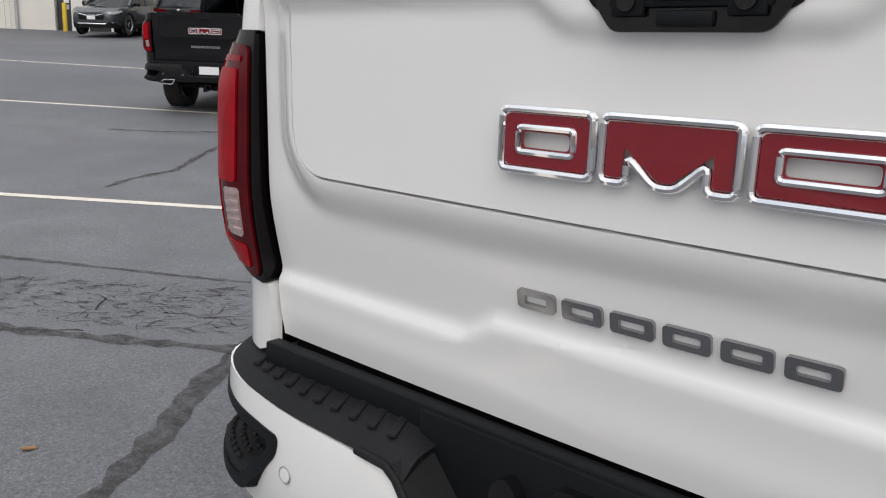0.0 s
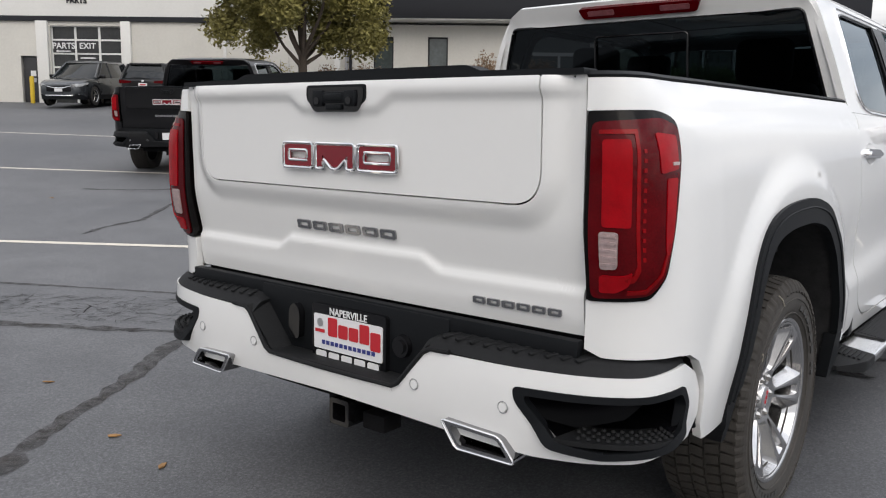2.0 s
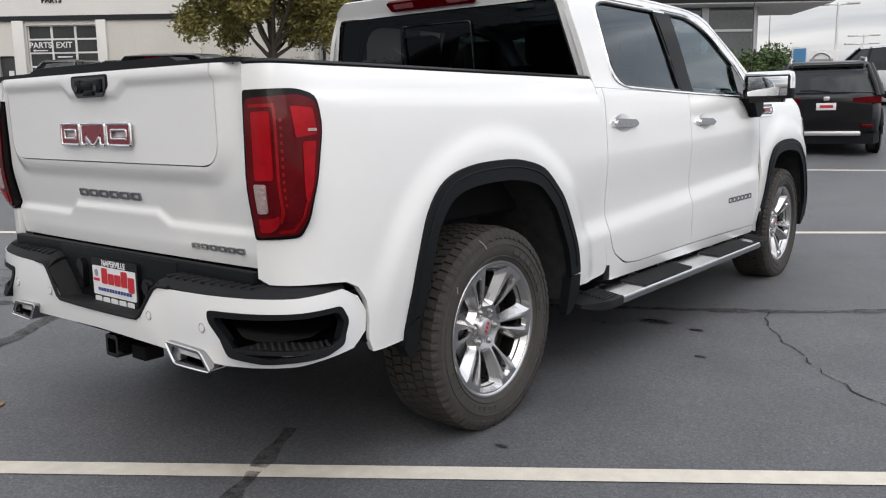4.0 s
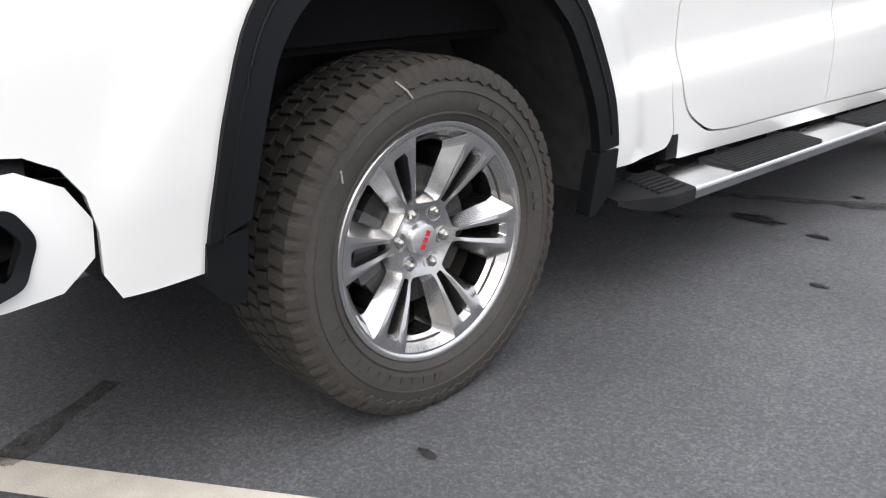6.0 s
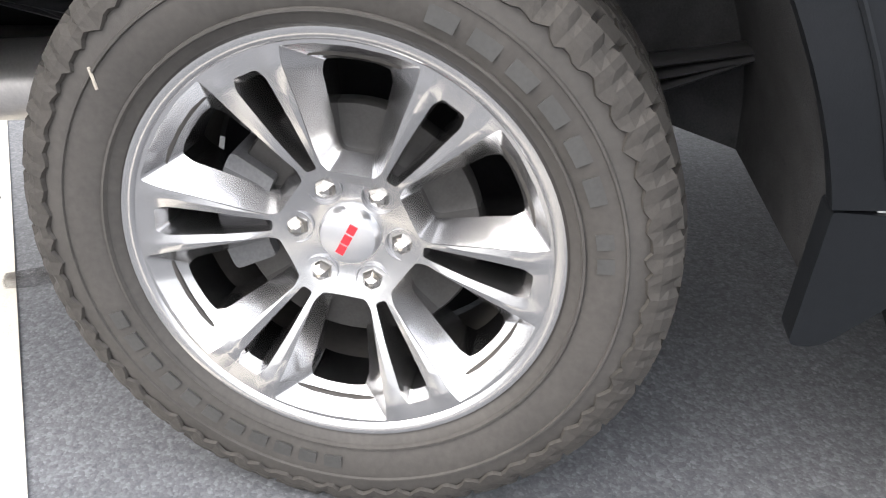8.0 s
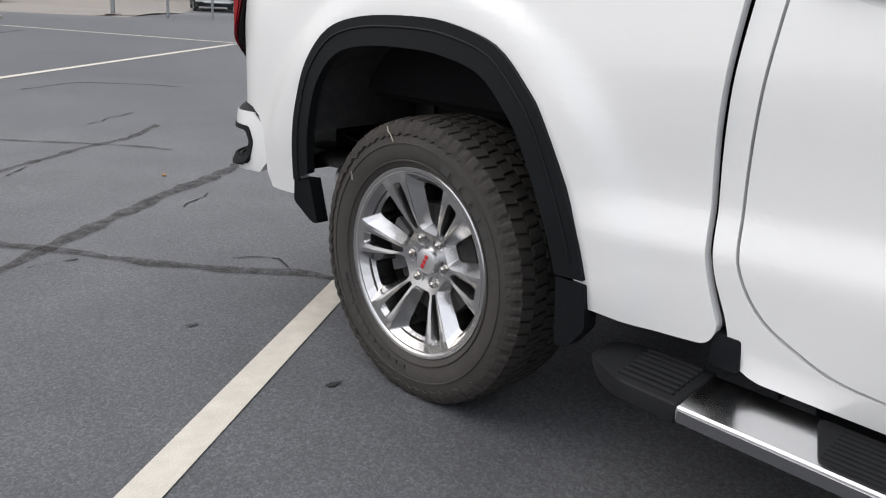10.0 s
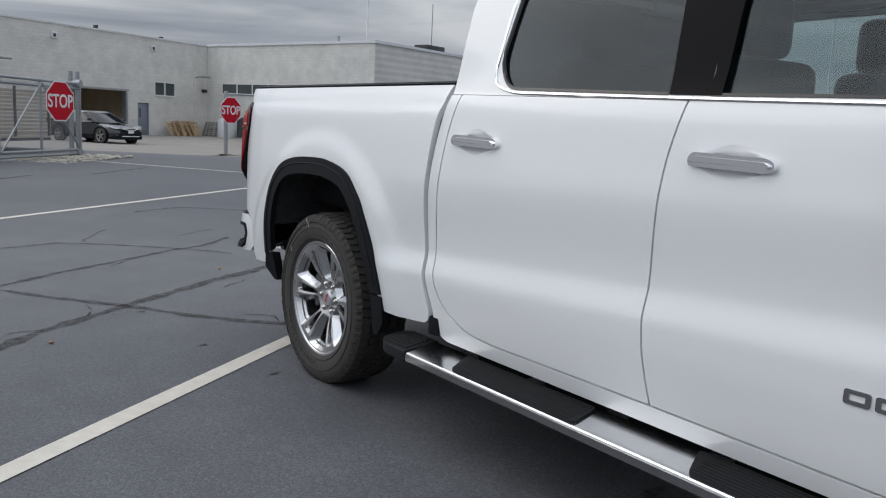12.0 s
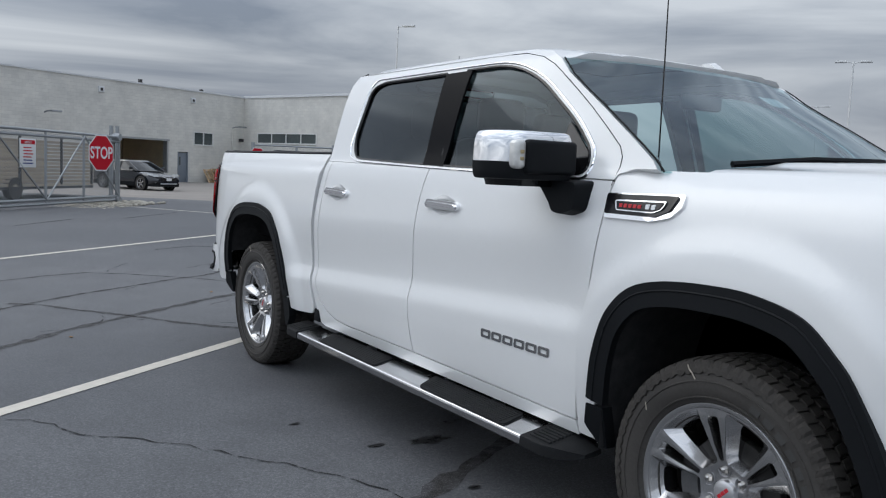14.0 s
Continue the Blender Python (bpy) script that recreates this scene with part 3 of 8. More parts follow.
def arc_bars(spans, r0, r1, x, thick):
    """Raised bars along an arc of the sidewall: spans are (start, end) in degrees."""
    bm = bmesh.new()
    for a, b in spans:
        k = 3
        ring = []
        for i in range(k + 1):
            q = radians(a + (b - a) * i / k)
            row = []
            for r, xx in ((r0, x), (r0, x + thick), (r1, x + thick), (r1, x)):
                row.append(bm.verts.new((xx, r * math.cos(q), r * math.sin(q))))
            ring.append(row)
        for A, B in zip(ring, ring[1:]):
            for j in range(3):
                bm.faces.new((A[j], A[j + 1], B[j + 1], B[j]))
        bm.faces.new(ring[0])
        bm.faces.new(ring[-1])
    bmesh.ops.recalc_face_normals(bm, faces=bm.faces[:])
    return bm


def polar(r, deg, x):
    return Vector((x, r * math.cos(radians(deg)), r * math.sin(radians(deg))))


RIM_TOP = pchip([(0.0, -0.056), (0.050, -0.055), (0.085, -0.044), (0.13, -0.030), (0.20, -0.012), (0.245, -0.001), (0.278, 0.003)])


def rim_openings(spin, kind):
    """Outer and inner edges of one kind of opening, six round the hub: wide windows or narrow slots."""
    if kind == "window":
        outer = [(0.088, 0.029), (0.100, 0.039), (0.130, 0.048), (0.180, 0.062), (0.225, 0.076), (0.248, 0.080), (0.256, 0.045), (0.259, 0.0)]
        inner = [(0.106, 0.019), (0.116, 0.025), (0.140, 0.029), (0.180, 0.036), (0.212, 0.042), (0.228, 0.039), (0.232, 0.022), (0.233, 0.0)]
    else:
        outer = [(0.099, 0.0075), (0.160, 0.0150), (0.226, 0.0205), (0.240, 0.0155)]
        inner = [(0.106, 0.0060), (0.160, 0.0115), (0.219, 0.0160), (0.231, 0.0115)]
    outer, inner = ([p for p in half] + [(a, -b) for a, b in half[::-1] if b > 0] for half in (outer, inner))
    out = []
    outer, inner = list(outer), list(inner)
    for i in range(6):
        mid = radians(spin + 60 * i + (0 if kind == "window" else 30))
        c, sn = math.cos(mid), math.sin(mid)
        out.append([rounded([(r * c - q * sn, r * sn + q * c) for r, q in pts], 0.0045, 3) for pts in (outer, inner)])
    return out


def rim_face(spin, fine):
    """The polished face of a split-spoke wheel, with its openings cut out and a crease along each spoke."""
    R = 0.275
    outline = [(R * math.cos(radians(3 * i)), R * math.sin(radians(3 * i))) for i in range(120)]
    holes = [o for k in ("window", "slot") for o, _ in rim_openings(spin, k)]

    def face(a, b):
        r = math.hypot(a, b)
        q = ((math.degrees(math.atan2(b, a)) - spin) % 60.0) - 30.0
        off = min(1.0, abs(abs(q) - 8.6) / 4.0)
        crease = 0.0034 * max(0.0, 1.0 - off) * sstep(0.09, 0.15, r) * sstep(0.262, 0.235, r)
        return (RIM_TOP(r) + crease, a, b)
    cuts = []
    for k in range(3):
        for d in (30 - 12.6, 30 - 8.6, 30 - 4.6, 30 + 4.6, 30 + 8.6, 30 + 12.6):
            q = radians(spin + 60 * k + d)
            cuts.append((-math.sin(q), math.cos(q), 0))
    return sheet(outline, holes, 0.02, face, (1, 0, 0), cuts=cuts)


def rim_bevel(pair, kind):
    """Sloping flanks that run from the face down into one opening, and the walls behind."""
    bm = bmesh.new()
    drop = 0.036 if kind == "window" else 0.016
    o, i2 = pair
    A = [bm.verts.new((RIM_TOP(math.hypot(a, b)), a, b)) for a, b in o]
    B = [bm.verts.new((RIM_TOP(math.hypot(a, b)) - drop, a, b)) for a, b in i2]
    C = [bm.verts.new((-0.105, a, b)) for a, b in i2]
    for j in range(len(A)):
        bm.faces.new((A[j - 1], A[j], B[j], B[j - 1]))
        bm.faces.new((B[j - 1], B[j], C[j], C[j - 1]))
    bmesh.ops.recalc_face_normals(bm, faces=bm.faces[:])
    return bm


def make_wheel(name, parent, at, spin, side, detail):
    """A wheel in its own axes (x points outwards), then turned to the truck's side."""
    wheel = new(name)
    wheel.parent = parent
    wheel.matrix_local = pose(*at, 0, 0, 0 if side > 0 else 180)
    tyre = part("tyre", tyre_mesh(detail), RUBBER, wheel, "all-terrain tyre with chunky shoulder lugs")
    part("tread", tread_mesh(), TREAD, tyre, smooth=False)
    for sgn in (1, -1):
        part("shoulder", shoulder_mesh(sgn), TREAD, tyre, smooth=False)
    if detail:
        big = [(a, a + 6.0) for a in (64, 55, 46, 37, 28, 19)] + [(a, a + 3.4) for a in (9, 3.5)]
        low = [(a, a + 4.4) for a in (200, 206.5, 213, 219.5, 226, 232.5, 239, 245.5, 252, 258.5, 265)]
        for span in big + low:
            part("sidewall_letter", arc_bars([span], 0.313, 0.333, 0.1335, 0.0036), SIDE_LETTER, tyre)
        for r0 in (0.347, 0.298):
            xx = 0.134 if r0 > 0.3 else 0.1265
            part("sidewall_rib", lathe(bmesh.new(), [(r0 - 0.003, xx), (r0 - 0.001, xx + 0.0055), (r0 + 0.002, xx + 0.0055), (r0 + 0.004, xx)], 96), RUBBER, tyre)
        for pts in ([polar(0.352, 104, 0.1385), polar(0.372, 105.5, 0.1375), polar(0.385, 107, 0.1365), polar(0.398, 108, 0.130)], [polar(0.333, 144, 0.1372), polar(0.352, 141, 0.1388)]):
            part("chalk_mark", tube(bmesh.new(), pts, 0.0021, 6), CHALK, tyre, "pale chalk stroke on the sidewall")
    rim = part("rim", lathe(bmesh.new(), [(0.248, -0.10), (0.248, 0.06), (0.258, 0.100), (0.264, 0.116), (0.272, 0.121), (0.279, 0.121), (0.284, 0.116),
                                          (0.284, 0.108), (0.276, 0.100), (0.270, 0.08), (0.266, -0.10)], 96, closed=True), ALU, wheel, "polished alloy rim")
    ox = 0.114
    ob = part("spoke_face", rim_face(spin, detail), ALU, rim, angle=24)
    ob.location.x = ox
    for kind, mt in (("window", ALU), ("slot", ALU)):
        for pair in rim_openings(spin, kind):
            ob = part(kind + "_flank", rim_bevel(pair, kind), mt, rim, angle=24)
            ob.location.x = ox
    for i in range(6):
        if detail or i < 6:
            nut = bmesh.new()
            p = polar(0.0698, spin + 30 + 60 * i, 0)
            cyl(nut, p + Vector((-0.085, 0, 0)), p + Vector((-0.050, 0, 0)), 0.0155, 6)
            cyl(nut, p + Vector((-0.050, 0, 0)), p + Vector((-0.040, 0, 0)), 0.0155, 6, 0.0095)
            cyl(nut, p + Vector((-0.040, 0, 0)), p + Vector((-0.036, 0, 0)), 0.0095, 6, 0.003)
            ob = part("lug_nut", nut, NUT_CHROME, rim, "chrome hexagonal lug nut", smooth=False)
            ob.location.x = ox
            cup = bmesh.new()
            cm = Matrix.Translation(p) @ pose(0, 0, 0, 0, 90, 0)
            bmesh.ops.create_cone(cup, cap_ends=False, segments=20, radius1=0.0185, radius2=0.0225, depth=0.024, matrix=Matrix.Translation((-0.060, 0, 0)) @ cm)
            ob = part("lug_seat", cup, ALU_DARK, rim)
            ob.location.x = ox
    hubm = lathe(bmesh.new(), [(0.0, -0.058), (0.050, -0.058), (0.060, -0.075), (0.090, -0.085)], 48)
    ob = part("hub", hubm, ALU, rim)
    ob.location.x = ox
    cap = lathe(bmesh.new(), [(0.0, -0.036), (0.028, -0.037), (0.036, -0.040), (0.0395, -0.046), (0.041, -0.06)], 40)
    ob = part("centre_cap", cap, SATIN, rim, "silver centre cap")
    ob.location.x = ox
    bars = bmesh.new()
    mq = pose(0, 0, 0, spin - 82 + 60, 0, 0)
    for q in (-0.0165, 0.0, 0.0165):
        box(bars, -0.040, q - 0.0065, -0.0055, -0.0345, q + 0.0065, 0.0055, m=mq)
    ob = part("badge_bars", bars, RED_INK, rim, "small red badge marks")
    ob.location.x = ox
    disc = lathe(bmesh.new(), [(0.07, 0.030), (0.165, 0.030), (0.168, 0.026), (0.168, 0.004), (0.07, 0.004)], 64)
    part("brake_disc", disc, DISC, wheel, "grey brake disc")
    drum = lathe(bmesh.new(), [(0.0, 0.045), (0.072, 0.045), (0.078, 0.03), (0.095, 0.02), (0.095, -0.08)], 32)
    part("hub_drum", drum, IRON, wheel)
    arc = [radians(148 + 58 * i / 10) for i in range(11)]
    ca = [(0.185 * math.cos(q), 0.185 * math.sin(q)) for q in arc] + [(0.118 * math.cos(q), 0.118 * math.sin(q)) for q in arc[::-1]]
    cal = prism(bmesh.new(), rounded(ca, 0.012, 3), -0.03, 0.048, m=Matrix(((0, 0, 1, 0), (1, 0, 0, 0), (0, 1, 0, 0), (0, 0, 0, 1))), taper=0.97)
    part("brake_caliper", cal, CALIPER, wheel, "cast brake caliper")
    back = lathe(bmesh.new(), [(0.06, -0.10), (0.236, -0.10)], 48)
    part("backing_plate", back, DARK, wheel)
    return wheel


def emblem(truck, face, rimm):
    """Three plain raised shapes in red with bright rims, where the maker's emblem sits."""
    z0, z1 = 1.178, 1.252
    y = 0.074
    for x0, x1, kind in ((-0.238, -0.105, "ring"), (-0.092, 0.072, "posts"), (0.086, 0.238, "ring")):
        shapes = []
        if kind == "ring":
            shapes.append(([(x0, z0), (x1, z0), (x1, z1), (x0, z1)], [(x0 + 0.026, z0 + 0.022), (x1 - 0.026, z0 + 0.022), (x1 - 0.026, z1 - 0.022), (x0 + 0.026, z1 - 0.022)]))
        else:
            w = x1 - x0
            shapes.append(([(x0, z0), (x0 + 0.034, z0), (x0 + 0.034, z0 + 0.030), (x0 + w * 0.42, z0), (x0 + w * 0.58, z0), (x1 - 0.034, z0 + 0.030), (x1 - 0.034, z0), (x1, z0),
                            (x1, z1), (x0, z1)], None))
        for outer, hole in shapes:
            o = rounded(outer, 0.010, 3)
            hs = [rounded(hole, 0.006, 3)] if hole else []
            plate = part("emblem_rim", tube(bmesh.new(), [(p, y + 0.001, q) for p, q in o], 0.0052, 8, closed=True), rimm, truck, "bright metal emblem rim")
            for hh in hs:
                part("inner_rim", tube(bmesh.new(), [(p, y + 0.001, q) for p, q in hh], 0.0046, 8, closed=True), rimm, plate)
            cx, cz = (x0 + x1) / 2, (z0 + z1) / 2

            def shrink(pts, d):
                return [(p[0] - math.copysign(d, p[0] - cx), p[1] - math.copysign(d, p[1] - cz)) for p in pts]
            o2 = rounded(shrink(outer, 0.0055), 0.008, 3)
            h2 = [rounded(shrink(hole, -0.0055), 0.006, 3)] if hole else []
            if kind == "posts":
                o2 = rounded([(x0 + 0.006, z0 + 0.006), (x0 + 0.028, z0 + 0.006), (x0 + 0.028, z0 + 0.040), (x0 + w * 0.45, z0 + 0.006), (x0 + w * 0.55, z0 + 0.006),
                              (x1 - 0.028, z0 + 0.040), (x1 - 0.028, z0 + 0.006), (x1 - 0.006, z0 + 0.006), (x1 - 0.006, z1 - 0.006), (x0 + 0.006, z1 - 0.006)], 0.004, 2)
            part("emblem_face", sheet(o2, h2, 0.5, lambda a, b: (a, y, b), (0, -1, 0), thick=0.004), face, plate, "red enamel emblem face")


def bar_row(parent, name, label, n, x0, x1, z0, z1, place, material, gap=0.26):
    """A row of plain bright plates, each with a slot, where a model name stands."""
    w = (x1 - x0) / n
    h = z1 - z0
    at, facing = place
    for i in range(n):
        a, b = x0 + w * i, x0 + w * (i + 1 - gap)
        outer = rounded([(a, z0), (b, z0), (b, z1), (a, z1)], h * 0.22, 4)
        slot = rounded([(a + w * 0.17, z0 + h * 0.28), (b - w * 0.17, z0 + h * 0.28), (b - w * 0.17, z0 + h * 0.72), (a + w * 0.17, z0 + h * 0.72)], h * 0.1, 2)

        def lifted(p, q):
            v = at(p, q)
            return (v[0] + facing[0] * 0.006, v[1] + facing[1] * 0.006, v[2])
        part(name, sheet(outer, [slot], 0.03, lifted, facing, thick=0.006), material, parent, label, angle=30)


def make_truck(name, label, paint, origin, turn, tilt=0.0, hero=True, bright=CHROME, bumper_paint=None, badge=RED_BADGE):
    truck = empty(name, (0, 0, 0))
    tagged(truck, label, "pickup truck")
    bumper_paint = bumper_paint or paint
    step = 0.022 if hero else 0.07

    # sides of the bed, the lamps, the doors and the fenders, right and left
    light_poly = rounded([(-0.022, 1.348, 0.012), (0.19, 1.352, 0.03), (0.262, 1.335, 0.03), (0.272, 1.24, 0.03), (0.236, 1.08, 0.03), (0.186, 0.962, 0.03),
                          (0.148, 0.915, 0.02), (-0.022, 0.905, 0.012)], 0.02, 4)
    for s in (1, -1):
        out = (s, 0, 0)

        def bed_f(u, z, lift=0.0):
            x, y = bed_at(u, z)
            k = sstep(0.30, 0.0, u)
            if lift:
                swell = 0.030 * sstep(-0.02, 0.09, u) * sstep(0.28, 0.15, u) * sstep(0.90, 0.99, z) * sstep(1.36, 1.24, z)
                x, y = x + 0.8 * swell, y - 0.5 * swell
            return (s * (x + lift * (1 - 0.55 * k)), y - lift * k, z)
        arch = arch_line(AX_R, 0.035)
        notch = [(-0.025, 1.348)] + [p for p in light_poly if p[0] > -0.005] + [(-0.025, 0.905)]
        outline = ([(-0.025, 1.425)] + notch + [(-0.025, 0.788), (0.02, 0.772), (0.27, 0.772), (0.33, 0.768), (0.38, 0.745), (0.412, 0.70), (0.424, 0.64), (0.424, 0.57), (0.45, 0.523), (arch[0][0], 0.506)]
                   + [p for p in arch if p[1] > 0.506] + [(arch[-1][0], 0.480)] + rounded([(1.80, 0.479, 0), (1.95, 0.478), (2.085, 0.492, 0.03), (2.105, 0.535, 0.02), (2.068, 0.635), (2.046, 0.745),
                      (2.036, 0.88), (2.038, 1.02), (2.050, 1.20), (2.075, 1.38), (2.078, 1.425, 0)], 0.08, 4))
        part("bed_side", sheet(outline, [], step, bed_f, lambda c: (s * 1.0, -0.5, 0), thick=0.025), paint, truck)
        tl = new("tail_lamp")
        tl.parent = truck
        part("housing", sheet([(a, b) for a, b in light_poly], [], 0.03, lambda u, z: bed_f(u, z, 0.004), lambda c: (s, -0.7, 0), thick=0.05), LAMP_BLACK, tl, "gloss black lamp housing")

        def lamp_piece(nm, pts, lift, material, lab="", r=0.008):
            part(nm, sheet(rounded(pts, r, 3), [], 0.025, lambda u, z: bed_f(u, z, lift), lambda c: (s, -0.7, 0), thick=0.012), material, tl, lab)
        lamp_piece("lens", [(-0.012, 1.322), (0.19, 1.334), (0.254, 1.314), (0.262, 1.24), (0.226, 1.08), (0.176, 0.968), (0.142, 0.926), (-0.012, 0.914)], 0.009, RED_LENS, "dark red outer lens", 0.02)
        lamp_piece("brake_element", [(0.014, 1.282), (0.078, 1.284), (0.080, 1.086), (0.018, 1.084)], 0.0125, RED_BRIGHT, "bright red vertical brake element")
        lamp_piece("light_guide", [(0.006, 1.304), (0.100, 1.307), (0.104, 0.99), (0.090, 0.962), (0.045, 0.945), (0.040, 0.955), (0.084, 0.976), (0.094, 1.0), (0.090, 1.296), (0.006, 1.294)], 0.0115, RED_MID, r=0.003)
        lamp_piece("reverse_lamp", [(0.012, 1.074), (0.052, 1.074), (0.048, 0.990), (0.012, 0.986)], 0.0125, CLEAR_LENS, "pale clear reversing lamp")
        for i in range(5):
            z = 0.996 + 0.0165 * i
            lamp_piece("reverse_ridge", [(0.014, z), (0.046, z), (0.046, z + 0.006), (0.014, z + 0.006)], 0.015, CLEAR_LENS, r=0.001)
        lamp_piece("lower_element", [(0.010, 0.972), (0.060, 0.974), (0.082, 0.985), (0.076, 0.950), (0.050, 0.932), (0.010, 0.930)], 0.012, RED_BRIGHT)
        for i in range(12):
            z = 1.010 + 0.022 * i
            lamp_piece("guide_bead", [(0.110, z), (0.118, z), (0.118, z + 0.010), (0.110, z + 0.010)], 0.0115, RED_MID, r=0.002)
        lamp_piece("turn_element", [(0.150, 1.300), (0.232, 1.294), (0.240, 1.215), (0.160, 1.205)], 0.012, RED_BRIGHT)
        lamp_piece("turn_chrome", [(0.206, 1.232), (0.238, 1.232), (0.238, 1.224), (0.206, 1.224)], 0.0145, CLEAR_LENS, r=0.002)
        lamp_piece("side_marker", [(0.184, 1.195), (0.234, 1.196), (0.212, 1.07), (0.190, 1.02), (0.180, 1.03)], 0.012, RED_BRIGHT)
        lamp_piece("lower_guide", [(0.075, 0.928), (0.128, 0.932), (0.166, 0.975), (0.200, 1.050), (0.193, 1.050), (0.158, 0.978), (0.124, 0.942), (0.075, 0.938)], 0.012, RED_MID, r=0.002)

        # bed rail cap
        cap = bmesh.new()
        cap = sheet([(-0.025, 0.0), (2.08, 0.0), (2.08, 1.0), (-0.025, 1.0)], [], (0.06, 0.2), lambda u, k: (s * ((bed_at(u, 1.42)[0]) - 0.004 - 0.085 * k), bed_at(u, 1.42)[1] + (0.02 * k if u < 0.1 else 0), 1.428 + 0.014 * math.sin(math.pi * min(1, k * 1.4 + 0.1))), (0, 0, 1), thick=0.02)
        part("bed_rail_cap", cap, TRIM, truck, "black plastic bed rail cap")
        part("bed_inner_side", boxm(s * 0.80, 0.24, 0.86, s * 0.84, 2.06, 1.425, bevel=0.005), DARK, truck)

        # doors
        def side_f(y, z):
            return (s * (DOOR_X(z) + crease(y, z)), y, z)
        rear_door = [(2.158, 1.385), (2.128, 1.20), (2.113, 1.00), (2.108, 0.88), (2.112, 0.76), (2.132, 0.66), (2.19, 0.578), (2.33, 0.510), (2.48, 0.497), (3.188, 0.497), (3.157, 0.64), (3.143, 0.80), (3.147, 0.95), (3.162, 1.20), (3.192, 1.367)]
        front_door = [(3.199, 1.367), (3.169, 1.20), (3.154, 0.95), (3.150, 0.80), (3.164, 0.64), (3.195, 0.497), (4.318, 0.484), (4.325, 0.60), (4.337, 0.83), (4.370, 1.18), (4.392, 1.350)]
        quarter = [(2.092, 1.385), (2.064, 1.20), (2.051, 1.02), (2.049, 0.88), (2.058, 0.75), (2.080, 0.64), (2.120, 0.55), (2.130, 0.47), (2.18, 0.438), (4.325, 0.425), (4.316, 0.476),
                   (3.185, 0.490), (2.475, 0.490), (2.325, 0.503), (2.184, 0.572), (2.125, 0.658), (2.105, 0.76), (2.101, 0.88), (2.106, 1.00), (2.121, 1.20), (2.151, 1.385)]
        for nm, poly in (("rear_door", rear_door), ("front_door", front_door), ("cab_corner", quarter)):
            poly = rounded([(a, b, 0.004 if (b > 1.34 or (b < 0.51 and a > 3)) else 0.05) for a, b in poly], 0.05, 4)
            cups = [[(hy + bowl_r(w) * math.cos(w), (1.214 if hy < 3.0 else 1.206) + 0.047 * math.sin(w)) for w in (2 * math.pi * i / 28 for i in range(28))] for hy in (2.308, 3.376) if (hy < 3.0) == (nm[0] == "r") and nm != "cab_corner"]
            part(nm, sheet(poly, cups, step, side_f, out, thick=0.02), paint, truck)
        # door frames and pillars above the belt
        upper = [(2.095, 1.388), (2.078, 1.55), (2.060, 1.72), (2.062, 1.83), (2.085, 1.888), (2.6, 1.902), (3.2, 1.907), (3.50, 1.905), (3.68, 1.897), (3.80, 1.878), (3.89, 1.836), (3.965, 1.777), (4.24, 1.613), (4.41, 1.507), (4.535, 1.426), (4.565, 1.396), (4.47, 1.396), (4.402, 1.376), (4.392, 1.356), (3.155, 1.371)]
        rear_win = rounded([(2.335, 1.80, 0.06), (2.325, 1.50, 0.1), (2.40, 1.405, 0.07), (3.120, 1.384, 0.01), (3.060, 1.832, 0.01), (2.45, 1.828, 0.09)], 0.03, 6)
        front_win = rounded([(3.258, 1.381, 0.01), (3.225, 1.836, 0.01), (3.56, 1.836, 0.13), (3.80, 1.762, 0.16), (4.11, 1.563, 0.12), (4.228, 1.455, 0.07), (4.238, 1.368, 0.04)], 0.03, 6)
        bpil = rounded([(3.126, 1.384), (3.066, 1.832), (3.219, 1.834), (3.252, 1.382)], 0.003, 2)
        part("cab_frame", sheet(upper, [rear_win, front_win, bpil], step, side_f, out, thick=0.03), paint, truck)
        part("pillar_cover", sheet(rounded([(3.122, 1.385), (3.058, 1.831), (3.272, 1.833), (3.296, 1.382)], 0.003, 2), [], 0.06, lambda y, z: (s * (DOOR_X(z) + 0.004), y, z), out, thick=0.01), PILLAR, truck, "black centre pillar cover")
        # the driver-side rear window of the white truck is wound down
        for nm, poly in (("rear_side_window", rear_win), ("front_side_window", front_win))[1 if hero and s < 0 else 0:]:
            g = part(nm, sheet(poly, [], 0.06, lambda y, z: (s * (DOOR_X(z) - 0.014), y, z), out), GLASS_TINT if nm[0] == "r" else GLASS_SIDE, truck, "dark tinted side glass" if nm[0] == "r" else "lightly tinted side glass")
            g.visible_shadow = False
            rimb = bmesh.new()
            tube(rimb, [(s * (DOOR_X(z) - 0.006), y, z) for y, z in poly], 0.009, 6, closed=True)
            part("window_seal", rimb, GLOSS, truck)
        chrome = bmesh.new()
        trace = rounded([(4.262, 1.352, 0.05), (3.2, 1.372, 0.0), (2.44, 1.391, 0.05), (2.312, 1.425, 0.09), (2.308, 1.70, 0.0), (2.326, 1.849, 0.07), (3.20, 1.854, 0.0), (3.575, 1.853, 0.14), (3.83, 1.772, 0.17), (4.13, 1.577, 0.12), (4.258, 1.458, 0.07)], 0.05, 6)
        tube(chrome, [(s * (DOOR_X(z) + 0.002), y, z) for y, z in trace], 0.0055, 6, closed=True)
        part("window_trim", chrome, bright, truck, "chrome window surround")
        seam = bmesh.new()
